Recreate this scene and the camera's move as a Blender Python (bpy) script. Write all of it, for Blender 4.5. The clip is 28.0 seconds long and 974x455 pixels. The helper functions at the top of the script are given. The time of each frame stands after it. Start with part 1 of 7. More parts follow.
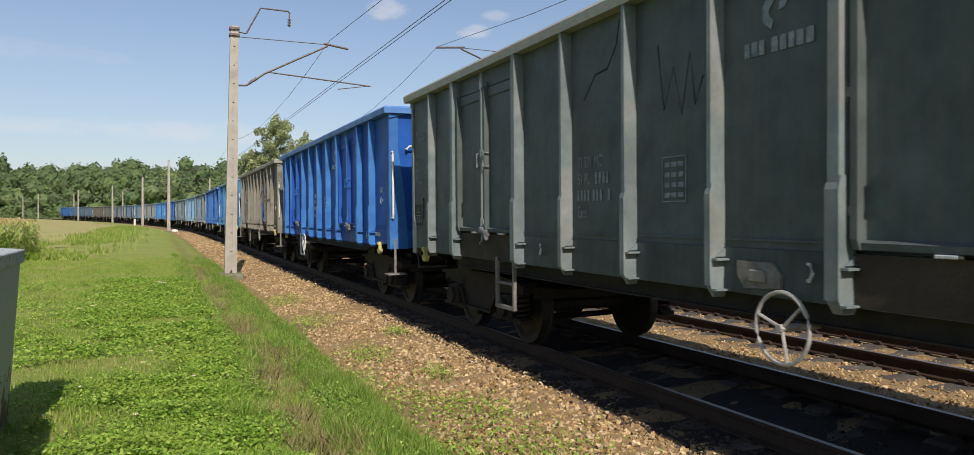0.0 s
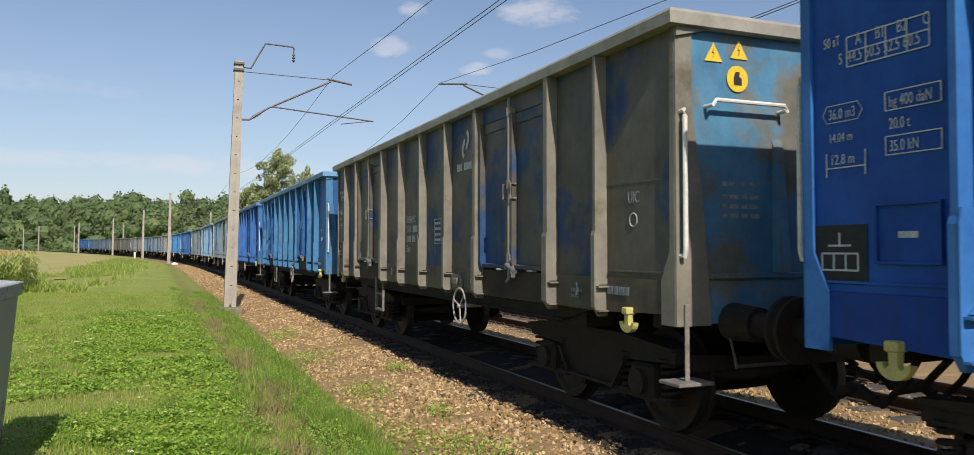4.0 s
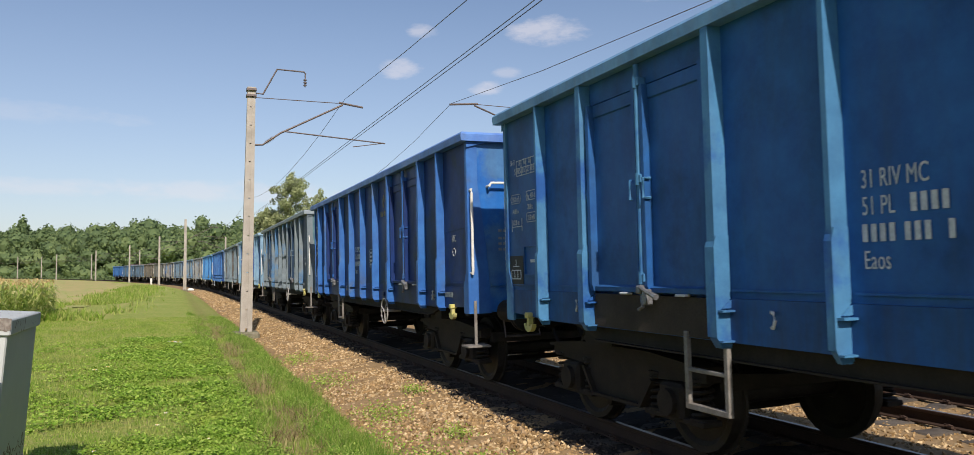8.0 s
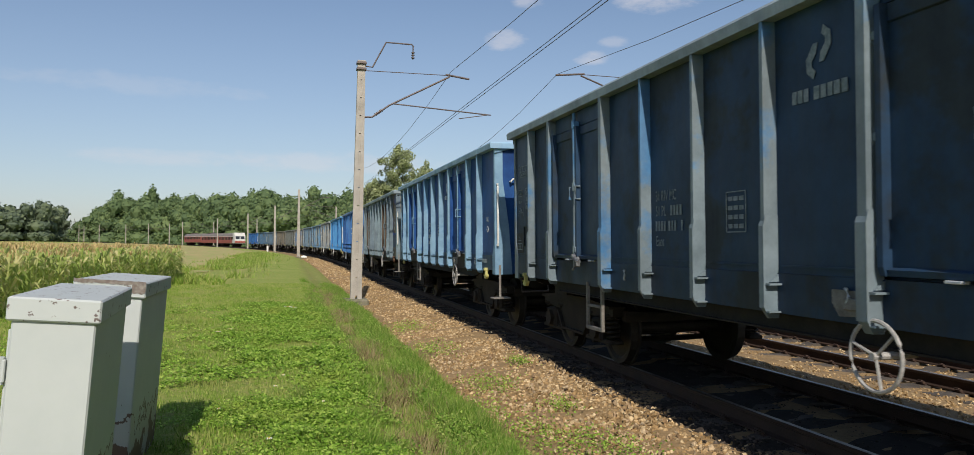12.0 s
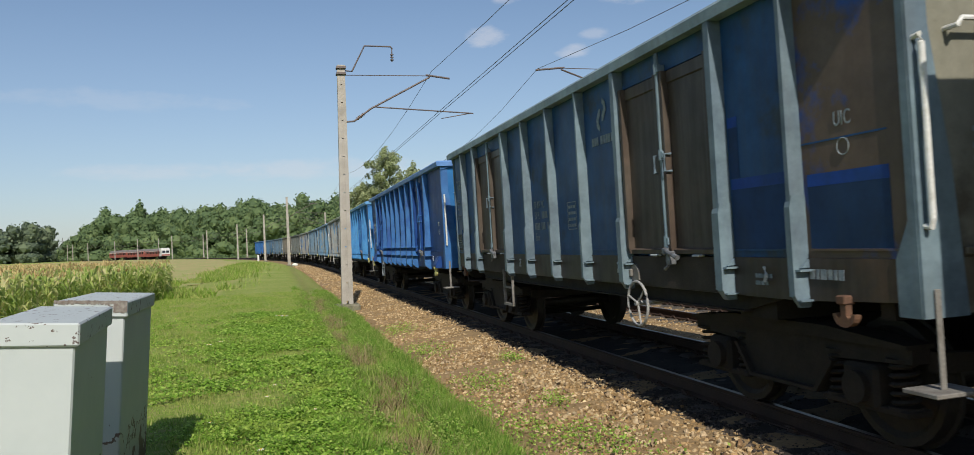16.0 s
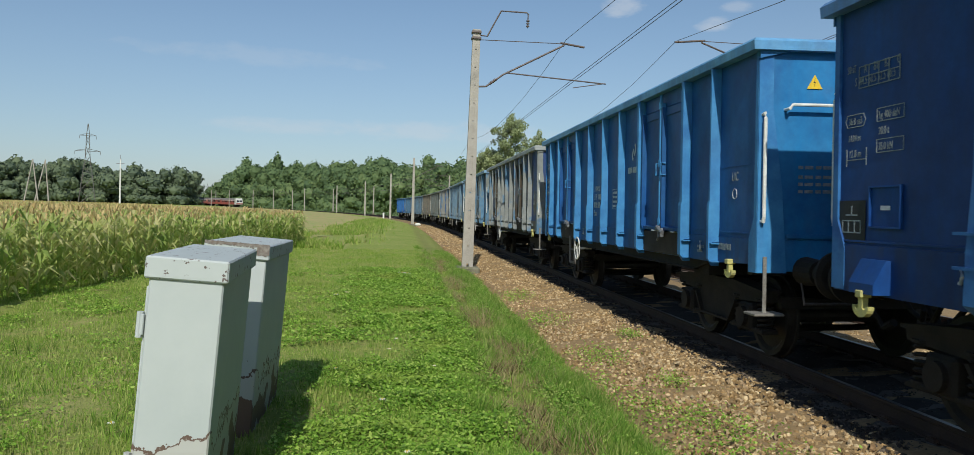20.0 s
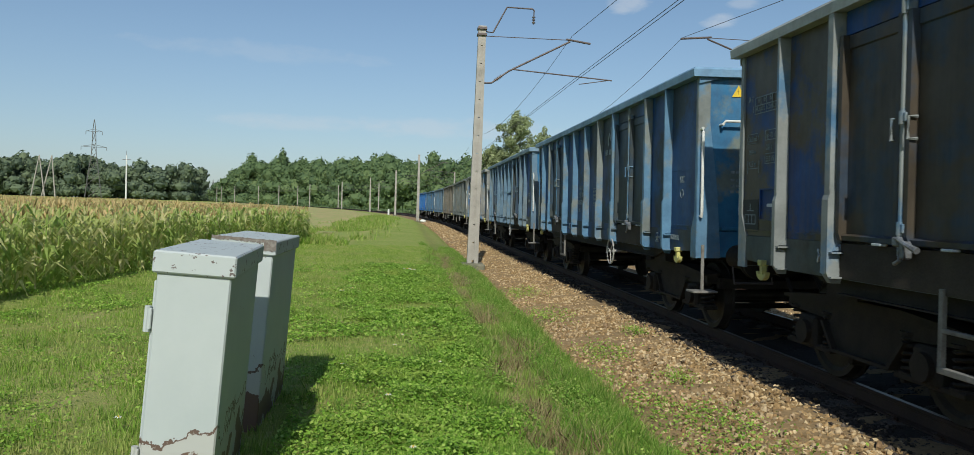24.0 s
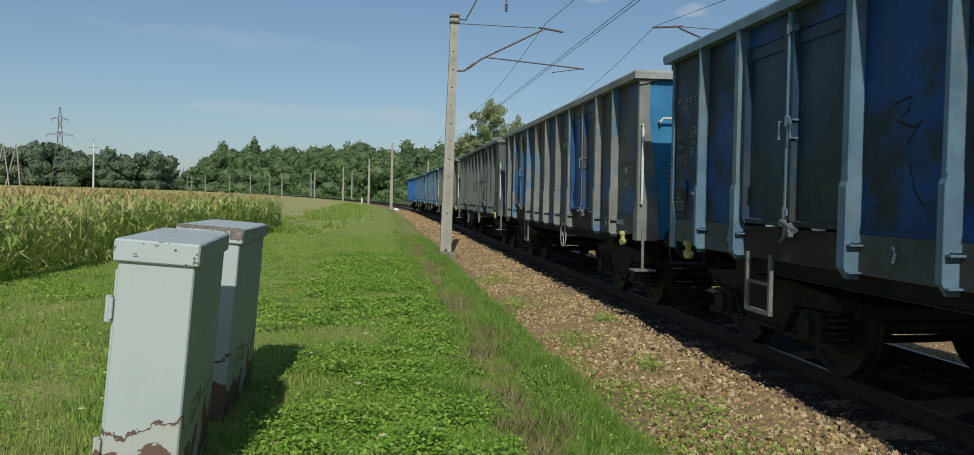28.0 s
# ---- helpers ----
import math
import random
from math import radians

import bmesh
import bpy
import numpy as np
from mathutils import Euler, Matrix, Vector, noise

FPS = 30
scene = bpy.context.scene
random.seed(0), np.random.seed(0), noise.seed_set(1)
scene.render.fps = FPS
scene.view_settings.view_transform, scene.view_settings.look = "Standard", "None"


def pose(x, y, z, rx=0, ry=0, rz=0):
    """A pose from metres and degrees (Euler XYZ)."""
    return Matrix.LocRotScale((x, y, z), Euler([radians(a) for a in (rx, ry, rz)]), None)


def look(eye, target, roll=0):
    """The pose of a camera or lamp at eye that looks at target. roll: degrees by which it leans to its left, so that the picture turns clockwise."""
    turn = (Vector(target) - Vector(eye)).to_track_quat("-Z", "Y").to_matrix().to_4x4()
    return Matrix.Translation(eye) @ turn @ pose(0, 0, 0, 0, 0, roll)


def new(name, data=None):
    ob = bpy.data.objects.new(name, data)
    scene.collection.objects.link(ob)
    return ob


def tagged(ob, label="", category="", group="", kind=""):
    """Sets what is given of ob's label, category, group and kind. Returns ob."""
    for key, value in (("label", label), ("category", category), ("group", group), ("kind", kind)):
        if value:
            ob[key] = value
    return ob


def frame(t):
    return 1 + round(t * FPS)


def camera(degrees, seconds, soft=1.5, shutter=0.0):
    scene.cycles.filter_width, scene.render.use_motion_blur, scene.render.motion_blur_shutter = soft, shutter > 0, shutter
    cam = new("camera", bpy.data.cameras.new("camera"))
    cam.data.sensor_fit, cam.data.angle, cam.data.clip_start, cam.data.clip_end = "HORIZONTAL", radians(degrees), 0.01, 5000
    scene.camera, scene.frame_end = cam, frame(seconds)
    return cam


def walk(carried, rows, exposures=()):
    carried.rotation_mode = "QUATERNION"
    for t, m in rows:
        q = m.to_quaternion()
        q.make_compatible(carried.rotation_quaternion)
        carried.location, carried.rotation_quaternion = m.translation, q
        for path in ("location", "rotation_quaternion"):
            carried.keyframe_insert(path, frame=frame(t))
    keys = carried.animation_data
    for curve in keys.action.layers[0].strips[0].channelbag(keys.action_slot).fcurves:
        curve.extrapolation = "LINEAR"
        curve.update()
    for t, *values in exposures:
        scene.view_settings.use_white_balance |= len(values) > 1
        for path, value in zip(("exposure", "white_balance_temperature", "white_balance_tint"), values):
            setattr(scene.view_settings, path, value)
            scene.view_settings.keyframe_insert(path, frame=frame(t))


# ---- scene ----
import itertools

cam = camera(63.76, 28.0, soft=0.6, shutter=0.08)
# seconds, place of the eye, then yaw, pitch and roll in degrees
ROWS = [
    (0.0, 0.048, -0.165, 1.543, -22.80, -0.54, 0.26),
    (0.5, 0.047, -0.119, 1.544, -18.67, -0.37, 1.44),
    (1.0, 0.046, -0.092, 1.546, -16.93, -0.32, 2.07),
    (1.5, 0.049, -0.063, 1.545, -17.24, -0.15, 2.31),
    (2.0, 0.046, -0.063, 1.534, -19.37, -0.04, 2.45),
    (2.5, 0.044, -0.080, 1.540, -21.31, 0.86, 2.32),
    (3.0, 0.045, -0.090, 1.545, -21.80, 1.33, 1.81),
    (3.5, 0.039, -0.094, 1.537, -22.44, 1.65, 1.11),
    (4.0, 0.043, -0.099, 1.542, -22.76, 2.06, 0.71),
    (4.5, 0.043, -0.098, 1.550, -22.87, 2.52, 0.36),
    (6.5, 0.055, -0.084, 1.567, -22.66, 3.99, -0.72),
    (7.0, 0.055, -0.079, 1.564, -22.71, 3.94, -0.97),
    (7.5, 0.052, -0.085, 1.564, -22.59, 3.85, -0.89),
    (8.0, 0.044, -0.086, 1.554, -21.78, 3.43, -0.55),
    (8.5, 0.038, -0.081, 1.554, -20.23, 2.52, 0.09),
    (9.0, 0.040, -0.070, 1.553, -19.19, 2.03, 0.32),
    (9.5, 0.039, -0.059, 1.557, -18.86, 1.72, 0.43),
    (10.0, 0.039, -0.054, 1.560, -17.95, 1.54, 0.40),
    (10.5, 0.038, -0.044, 1.564, -17.36, 1.53, 0.47),
    (11.0, 0.037, -0.037, 1.566, -16.84, 1.54, 0.49),
    (11.5, 0.023, -0.034, 1.566, -15.90, 1.48, 0.34),
    (12.0, 0.018, -0.025, 1.560, -14.23, 1.38, 0.37),
    (12.5, 0.018, -0.019, 1.571, -13.03, 1.26, 0.47),
    (14.5, 0.097, -0.034, 1.555, -18.60, 1.55, -0.48),
    (15.0, 0.092, -0.060, 1.557, -22.84, 3.14, -2.49),
    (15.5, 0.098, -0.065, 1.559, -19.81, 0.99, -2.43),
    (16.0, 0.086, -0.051, 1.573, -14.92, 1.18, -2.67),
    (16.5, 0.059, -0.028, 1.560, -11.36, 0.72, -1.18),
    (17.0, 0.050, -0.016, 1.557, -10.53, -0.20, -0.32),
    (17.5, 0.039, -0.000, 1.560, -9.39, -0.54, 0.17),
    (18.0, 0.032, 0.010, 1.561, -8.02, -0.71, 0.67),
    (18.5, 0.025, 0.017, 1.558, -7.01, -0.73, 1.00),
    (19.0, 0.026, 0.019, 1.556, -6.54, -0.79, 1.14),
    (19.5, 0.020, 0.007, 1.561, -6.29, -0.88, 1.27),
    (20.0, 0.021, 0.009, 1.560, -6.14, -0.94, 1.51),
    (20.5, 0.014, 0.015, 1.560, -6.08, -1.00, 1.76),
    (21.0, 0.013, 0.016, 1.558, -5.95, -1.02, 1.92),
    (21.5, 0.019, 0.013, 1.556, -5.86, -1.10, 2.02),
    (23.5, 0.027, 0.019, 1.552, -5.84, -1.13, 1.55),
    (24.0, 0.011, 0.012, 1.554, -5.79, -1.19, 1.66),
    (24.5, 0.000, 0.012, 1.555, -5.22, -1.44, 1.81),
    (25.0, -0.000, 0.000, 1.545, -4.12, -1.73, 1.63),
    (25.5, 0.004, 0.003, 1.554, -3.53, -2.03, 1.68),
    (26.0, 0.000, 0.019, 1.549, -3.45, -2.13, 1.65),
    (26.5, 0.011, 0.025, 1.553, -3.52, -2.19, 1.72),
    (27.0, 0.027, 0.028, 1.554, -4.26, -2.17, 1.60),
    (27.5, 0.025, 0.029, 1.549, -5.37, -2.10, 1.44),
    (28.0, 0.045, 0.018, 1.549, -7.71, -1.97, 1.59),
]
walk(cam, [(t, pose(x, y, z, 90 + pitch, 0, yaw) @ pose(0, 0, 0, 0, 0, roll)) for t, x, y, z, yaw, pitch, roll in ROWS],
     exposures=[(0.0, 0.20, 6750, 14), (4.0, 0.24, 6750, 14), (8.0, 0.28, 6800, 16), (10.0, 0.12, 6700, 14), (11.0, 0.06, 6650, 13), (16.0, 0.06, 6450, 10), (20.0, -0.06, 6200, 5), (24.0, -0.06, 6150, 4), (27.0, -0.26, 6100, 3), (28.0, -0.30, 6100, 3)])

# ---- light: clear late-summer sky, sun behind the camera and a little to the left ----
SUN_EL, SUN_AZ = 39.0, 7.0          # height over the horizon; degrees that it stands left of straight behind
world = bpy.data.worlds.new("sky")
scene.world = world
world.use_nodes = True
wn, wl = world.node_tree.nodes, world.node_tree.links
wn.clear()
w_out = wn.new("ShaderNodeOutputWorld")
w_bg = wn.new("ShaderNodeBackground")
w_sky = wn.new("ShaderNodeTexSky")
w_sky.sky_type = "NISHITA"
w_sky.sun_disc = False
w_sky.sun_elevation = radians(SUN_EL)
w_sky.sun_rotation = radians(180.0 + SUN_AZ)
w_sky.air_density, w_sky.dust_density, w_sky.ozone_density = 1.0, 0.7, 2.2
w_bg.inputs["Strength"].default_value = 0.098
# a few small fair-weather clouds and a thin low bank, broken up by noise: bearing, height, half width, half height in degrees, density
CLOUDS = [(26.3, 17.4, 3.4, 1.0, 0.85), (15.6, 14.8, 1.6, 0.75, 0.75), (17.2, 17.4, 1.3, 0.6, 0.7), (22.0, 13.5, 1.4, 0.55, 0.75), (23.4, 14.6, 1.2, 0.4, 0.5),
          (3.0, 5.9, 9.5, 0.8, 0.6), (-8.0, 5.9, 7.0, 0.6, 0.5), (-10.0, 10.6, 9.0, 0.7, 0.25), (33.0, 20.0, 4.0, 0.9, 0.5), (-40.0, 9.0, 12.0, 0.8, 0.4), (60.0, 12.0, 12.0, 1.4, 0.5), (140.0, 16.0, 16.0, 2.0, 0.5), (-120.0, 14.0, 18.0, 2.0, 0.5)]
w_tc = wn.new("ShaderNodeTexCoord")


def sky_math(kind, a, b=None, c=None):
    node = wn.new("ShaderNodeMath")
    node.operation = kind
    for sock, v in zip(node.inputs, (a, b, c)):
        if isinstance(v, (int, float)):
            sock.default_value = v
        elif v is not None:
            wl.new(v, sock)
    return node.outputs["Value"]


w_dir = wn.new("ShaderNodeSeparateXYZ")
wl.new(w_tc.outputs["Generated"], w_dir.inputs["Vector"])
w_az = sky_math("MULTIPLY", sky_math("ARCTAN2", w_dir.outputs["X"], w_dir.outputs["Y"]), 57.2958)
w_el = sky_math("MULTIPLY", sky_math("ARCSINE", w_dir.outputs["Z"]), 57.2958)
w_map = wn.new("ShaderNodeMapping")
w_map.inputs["Scale"].default_value = (1.0, 1.0, 2.6)
wl.new(w_tc.outputs["Generated"], w_map.inputs["Vector"])
w_noise = wn.new("ShaderNodeTexNoise")
w_noise.inputs["Scale"].default_value, w_noise.inputs["Detail"].default_value, w_noise.inputs["Roughness"].default_value = 22.0, 8.0, 0.62
wl.new(w_map.outputs["Vector"], w_noise.inputs["Vector"])
w_rag = sky_math("MULTIPLY_ADD", w_noise.outputs["Fac"], 3.4, -1.7)
w_cover = 0.0
for c_az, c_el, c_w, c_h, c_amt in CLOUDS:
    q_a = sky_math("DIVIDE", sky_math("SUBTRACT", w_az, c_az), c_w)
    q_e = sky_math("DIVIDE", sky_math("SUBTRACT", w_el, c_el), c_h)
    q_d = sky_math("ADD", sky_math("MULTIPLY", q_a, q_a), sky_math("MULTIPLY", q_e, q_e))
    q_in = sky_math("SUBTRACT", sky_math("ADD", w_rag, 1.0), q_d)
    w_cover = sky_math("MAXIMUM", w_cover, sky_math("MULTIPLY", sky_math("SMOOTH_MAX", sky_math("MINIMUM", q_in, 1.0), 0.0, 0.25), c_amt * 0.6))
w_mix = wn.new("ShaderNodeMixRGB")
w_mix.inputs["Color2"].default_value = (6.6, 6.7, 7.1, 1)
wl.new(w_cover, w_mix.inputs["Fac"])
# pale summer haze low over the land
w_low = wn.new("ShaderNodeMapRange")
w_low.inputs["From Min"].default_value, w_low.inputs["From Max"].default_value = 0.0, 0.34
w_low.inputs["To Min"].default_value, w_low.inputs["To Max"].default_value = 0.40, 0.0
w_haze = wn.new("ShaderNodeMixRGB")
w_haze.inputs["Color2"].default_value = (3.8, 4.55, 5.95, 1)
wl.new(w_dir.outputs["Z"], w_low.inputs["Value"])
wl.new(w_low.outputs["Result"], w_haze.inputs["Fac"])
wl.new(w_sky.outputs["Color"], w_haze.inputs["Color1"])
wl.new(w_haze.outputs["Color"], w_mix.inputs["Color1"])
wl.new(w_mix.outputs["Color"], w_bg.inputs["Color"])
wl.new(w_bg.outputs["Background"], w_out.inputs["Surface"])

sun = new("sun", bpy.data.lights.new("sun", "SUN"))
sun.data.energy, sun.data.angle, sun.data.color = 4.3, radians(0.6), (1.0, 0.94, 0.83)
sun_from = Vector((-math.sin(radians(SUN_AZ)) * math.cos(radians(SUN_EL)), -math.cos(radians(SUN_AZ)) * math.cos(radians(SUN_EL)), math.sin(radians(SUN_EL))))
sun.matrix_world = look(sun_from * 50, (0, 0, 0))


# ---- materials ----
def material(name, rough=0.8, metal=0.0, spec=0.3):
    m = bpy.data.materials.new(name)
    m.use_nodes = True
    b = m.node_tree.nodes["Principled BSDF"]
    b.inputs["Roughness"].default_value, b.inputs["Metallic"].default_value = rough, metal
    b.inputs["Specular IOR Level"].default_value = spec
    return m, m.node_tree.nodes, m.node_tree.links, b


def noise_tex(n, l, vec, scale, detail=5.0, rough=0.6, stretch=None):
    tex = n.new("ShaderNodeTexNoise")
    tex.inputs["Scale"].default_value, tex.inputs["Detail"].default_value, tex.inputs["Roughness"].default_value = scale, detail, rough
    if stretch:
        mp = n.new("ShaderNodeMapping")
        mp.inputs["Scale"].default_value = stretch
        l.new(vec, mp.inputs["Vector"])
        vec = mp.outputs["Vector"]
    l.new(vec, tex.inputs["Vector"])
    return tex.outputs["Fac"]


def ramp(n, l, fac, lo, hi, c0=(0, 0, 0, 1), c1=(1, 1, 1, 1)):
    r = n.new("ShaderNodeValToRGB")
    r.color_ramp.elements[0].position, r.color_ramp.elements[1].position = lo, hi
    r.color_ramp.elements[0].color, r.color_ramp.elements[1].color = c0, c1
    l.new(fac, r.inputs["Fac"])
    return r.outputs["Color"]


def mix(n, l, fac, a, b, kind="MIX"):
    m = n.new("ShaderNodeMixRGB")
    m.blend_type = kind
    for sock, v in ((m.inputs["Fac"], fac), (m.inputs["Color1"], a), (m.inputs["Color2"], b)):
        if isinstance(v, (int, float)):
            sock.default_value = v
        elif isinstance(v, tuple):
            sock.default_value = (*v[:3], 1)
        else:
            l.new(v, sock)
    return m.outputs["Color"]


def bump(n, l, b, fac, strength=0.3, dist=0.01):
    bp = n.new("ShaderNodeBump")
    bp.inputs["Strength"].default_value, bp.inputs["Distance"].default_value = strength, dist
    l.new(fac, bp.inputs["Height"])
    l.new(bp.outputs["Normal"], b.inputs["Normal"])


def coords(n, l, random_shift=True):
    tc = n.new("ShaderNodeTexCoord")
    if not random_shift:
        return tc.outputs["Object"]
    oi = n.new("ShaderNodeObjectInfo")
    sc = n.new("ShaderNodeMath")
    sc.operation = "MULTIPLY"
    sc.inputs[1].default_value = 37.0
    l.new(oi.outputs["Random"], sc.inputs[0])
    add = n.new("ShaderNodeVectorMath")
    add.operation = "ADD"
    l.new(tc.outputs["Object"], add.inputs[0])
    l.new(sc.outputs["Value"], add.inputs[1])
    return add.outputs["Vector"]


def plain(name, c, c2=None, rough=0.8, metal=0.0, scale=6.0, bumps=0.2, spec=0.3, fine=60.0):
    """A mottled surface: two colours at a large and a small scale."""
    m, n, l, b = material(name, rough, metal, spec)
    v = coords(n, l)
    c2 = c2 or tuple(x * 0.7 for x in c)
    big = ramp(n, l, noise_tex(n, l, v, scale), 0.3, 0.7)
    col = mix(n, l, big, c, c2)
    small = noise_tex(n, l, v, fine, 3.0)
    col = mix(n, l, 0.25, col, ramp(n, l, small, 0.2, 0.8), "OVERLAY")
    l.new(col, b.inputs["Base Color"])
    if bumps:
        bump(n, l, b, small, bumps, 0.004)
    return m


def island(name, c0, c1, c2, rough=0.8, scale=0.0, spec=0.2, translucent=0.0, patch=None):
    """Many small pieces joined in one mesh: each takes its own tone between three colours."""
    m, n, l, b = material(name, rough, 0, spec)
    g = n.new("ShaderNodeNewGeometry")
    r = n.new("ShaderNodeValToRGB")
    e = r.color_ramp.elements
    e[0].color, e[1].color = (*c0, 1), (*c2, 1)
    e[0].position, e[1].position = 0.05, 0.95
    mid = e.new(0.55)
    mid.color = (*c1, 1)
    l.new(g.outputs["Random Per Island"], r.inputs["Fac"])
    col = r.outputs["Color"]
    if scale:
        tc = n.new("ShaderNodeTexCoord")
        col = mix(n, l, 0.55, col, ramp(n, l, noise_tex(n, l, tc.outputs["Object"], scale, 4.0), 0.3, 0.7), "OVERLAY")
    if patch:
        tc = n.new("ShaderNodeTexCoord")
        where = ramp(n, l, noise_tex(n, l, tc.outputs["Object"], patch[0], 5.0, 0.65), patch[1], patch[2])
        col = mix(n, l, where, col, patch[3])
    l.new(col, b.inputs["Base Color"])
    if translucent:
        t = n.new("ShaderNodeBsdfTranslucent")
        l.new(col, t.inputs["Color"])
        mx = n.new("ShaderNodeMixShader")
        mx.inputs["Fac"].default_value = translucent
        l.new(b.outputs["BSDF"], mx.inputs[1])
        l.new(t.outputs["BSDF"], mx.inputs[2])
        l.new(mx.outputs["Shader"], n["Material Output"].inputs["Surface"])
    return m


def wagon_paint(name, base, patch, amount, dust, dust_amount, rough=0.45):
    """Painted steel: base colour, repainted or worn patches, settled dust, streaks, fine scratches and rust freckles."""
    m, n, l, b = material(name, rough, 0, 0.26)
    v = coords(n, l)
    big = noise_tex(n, l, v, 0.9, 6.0, 0.65)
    col = mix(n, l, ramp(n, l, big, 0.62 - 0.3 * amount, 0.70 - 0.3 * amount), base, patch)
    soft = ramp(n, l, noise_tex(n, l, v, 2.3, 7.0, 0.7), 0.35, 0.75)
    col = mix(n, l, 0.36, col, soft, "SOFT_LIGHT")
    streak = ramp(n, l, noise_tex(n, l, v, 5.0, 5.0, 0.6, (1.0, 2.2, 0.16)), 0.42, 0.80)
    dm = n.new("ShaderNodeMath")
    dm.operation = "MULTIPLY"
    dm.inputs[1].default_value = dust_amount
    l.new(streak, dm.inputs[0])
    col = mix(n, l, dm.outputs["Value"], col, dust)
    rust = ramp(n, l, noise_tex(n, l, v, 19.0, 6.0, 0.7), 0.70, 0.75)
    rm = n.new("ShaderNodeMath")
    rm.operation = "MULTIPLY"
    rm.inputs[1].default_value = 0.25 + 0.5 * dust_amount
    l.new(rust, rm.inputs[0])
    col = mix(n, l, rm.outputs["Value"], col, (0.07, 0.045, 0.032))
    drip = ramp(n, l, noise_tex(n, l, v, 9.0, 5.0, 0.65, (1.0, 1.0, 0.07)), 0.64, 0.80)
    dr = n.new("ShaderNodeMath")
    dr.operation = "MULTIPLY"
    dr.inputs[1].default_value = 0.15 + 0.5 * dust_amount
    l.new(drip, dr.inputs[0])
    col = mix(n, l, dr.outputs["Value"], col, tuple(0.35 * c for c in base))
    scuff = ramp(n, l, noise_tex(n, l, v, 9.0, 8.0, 0.75, (1.0, 1.0, 0.35)), 0.715, 0.73)
    sc = n.new("ShaderNodeMath")
    sc.operation = "MULTIPLY"
    sc.inputs[1].default_value = 0.30
    l.new(scuff, sc.inputs[0])
    col = mix(n, l, sc.outputs["Value"], col, tuple(min(1.0, 2.2 * c + 0.03) for c in base))
    l.new(col, b.inputs["Base Color"])
    l.new(ramp(n, l, big, 0.2, 0.9, (rough - 0.1,) * 3 + (1,), (rough + 0.3,) * 3 + (1,)), b.inputs["Roughness"])
    dents = noise_tex(n, l, v, 1.7, 3.0, 0.5)
    bump(n, l, b, dents, 0.35, 0.03)
    return m


M = {}
M["rail"] = plain("rail_side_rust", (0.075, 0.045, 0.032), (0.045, 0.03, 0.024), 0.75, 0.3, 3.0)
M["rail_head"] = plain("rail_head_polished", (0.30, 0.285, 0.27), (0.20, 0.185, 0.175), 0.42, 0.85, 2.0, 0.05)
M["sleeper"] = plain("sleeper_concrete", (0.125, 0.108, 0.09), (0.06, 0.050, 0.042), 0.9, 0, 3.0, 0.5)
M["clip"] = plain("clip_iron", (0.09, 0.055, 0.04), (0.05, 0.035, 0.03), 0.7, 0.4, 20.0)
M["iron"] = plain("bogie_iron", (0.016, 0.014, 0.0125), (0.034, 0.027, 0.021), 0.85, 0.1, 5.0, 0.4)
M["grime"] = plain("grimy_beam", (0.030, 0.024, 0.019), (0.060, 0.048, 0.037), 0.85, 0, 2.5, 0.3)
M["steel"] = plain("wheel_steel", (0.03, 0.026, 0.023), (0.055, 0.047, 0.04), 0.6, 0.5, 4.0)
M["white"] = plain("white_paint", (0.72, 0.72, 0.70), (0.55, 0.54, 0.50), 0.5, 0, 9.0, 0.1)
M["stencil"] = plain("white_stencil", (0.56, 0.58, 0.60), (0.38, 0.42, 0.46), 0.6, 0, 14.0, 0.0)
M["stencil_worn"] = plain("worn_stencil", (0.30, 0.33, 0.34), (0.12, 0.16, 0.19), 0.7, 0, 16.0, 0.0)
M["step"] = plain("step_grey", (0.24, 0.23, 0.21), (0.14, 0.125, 0.11), 0.75, 0.1, 9.0)
M["wheel_paint"] = plain("handwheel_grey", (0.42, 0.41, 0.39), (0.27, 0.26, 0.25), 0.65, 0.1, 9.0)
M["lever"] = plain("lever_steel", (0.25, 0.27, 0.30), (0.11, 0.105, 0.10), 0.55, 0.4, 18.0)
M["rust_edge"] = plain("rusty_edge", (0.14, 0.105, 0.085), (0.27, 0.25, 0.22), 0.9, 0, 40.0)
M["scrawl"] = plain("dark_spray", (0.014, 0.016, 0.020), (0.022, 0.026, 0.034), 0.8, 0, 9.0, 0.0)
M["hook"] = plain("hook_yellow", (0.54, 0.49, 0.14), (0.40, 0.38, 0.18), 0.6, 0, 9.0)
M["yellow"] = plain("sign_yellow", (0.75, 0.50, 0.03), (0.62, 0.44, 0.05), 0.5, 0, 9.0, 0.0)
M["cyan"] = plain("sign_cyan", (0.02, 0.42, 0.50), (0.03, 0.34, 0.42), 0.5, 0, 9.0, 0.0)
M["black"] = plain("black_paint", (0.018, 0.018, 0.02), (0.03, 0.03, 0.03), 0.6, 0, 9.0, 0.0)
M["concrete"] = plain("pole_concrete", (0.41, 0.378, 0.335), (0.29, 0.268, 0.235), 0.9, 0, 2.0, 0.4)
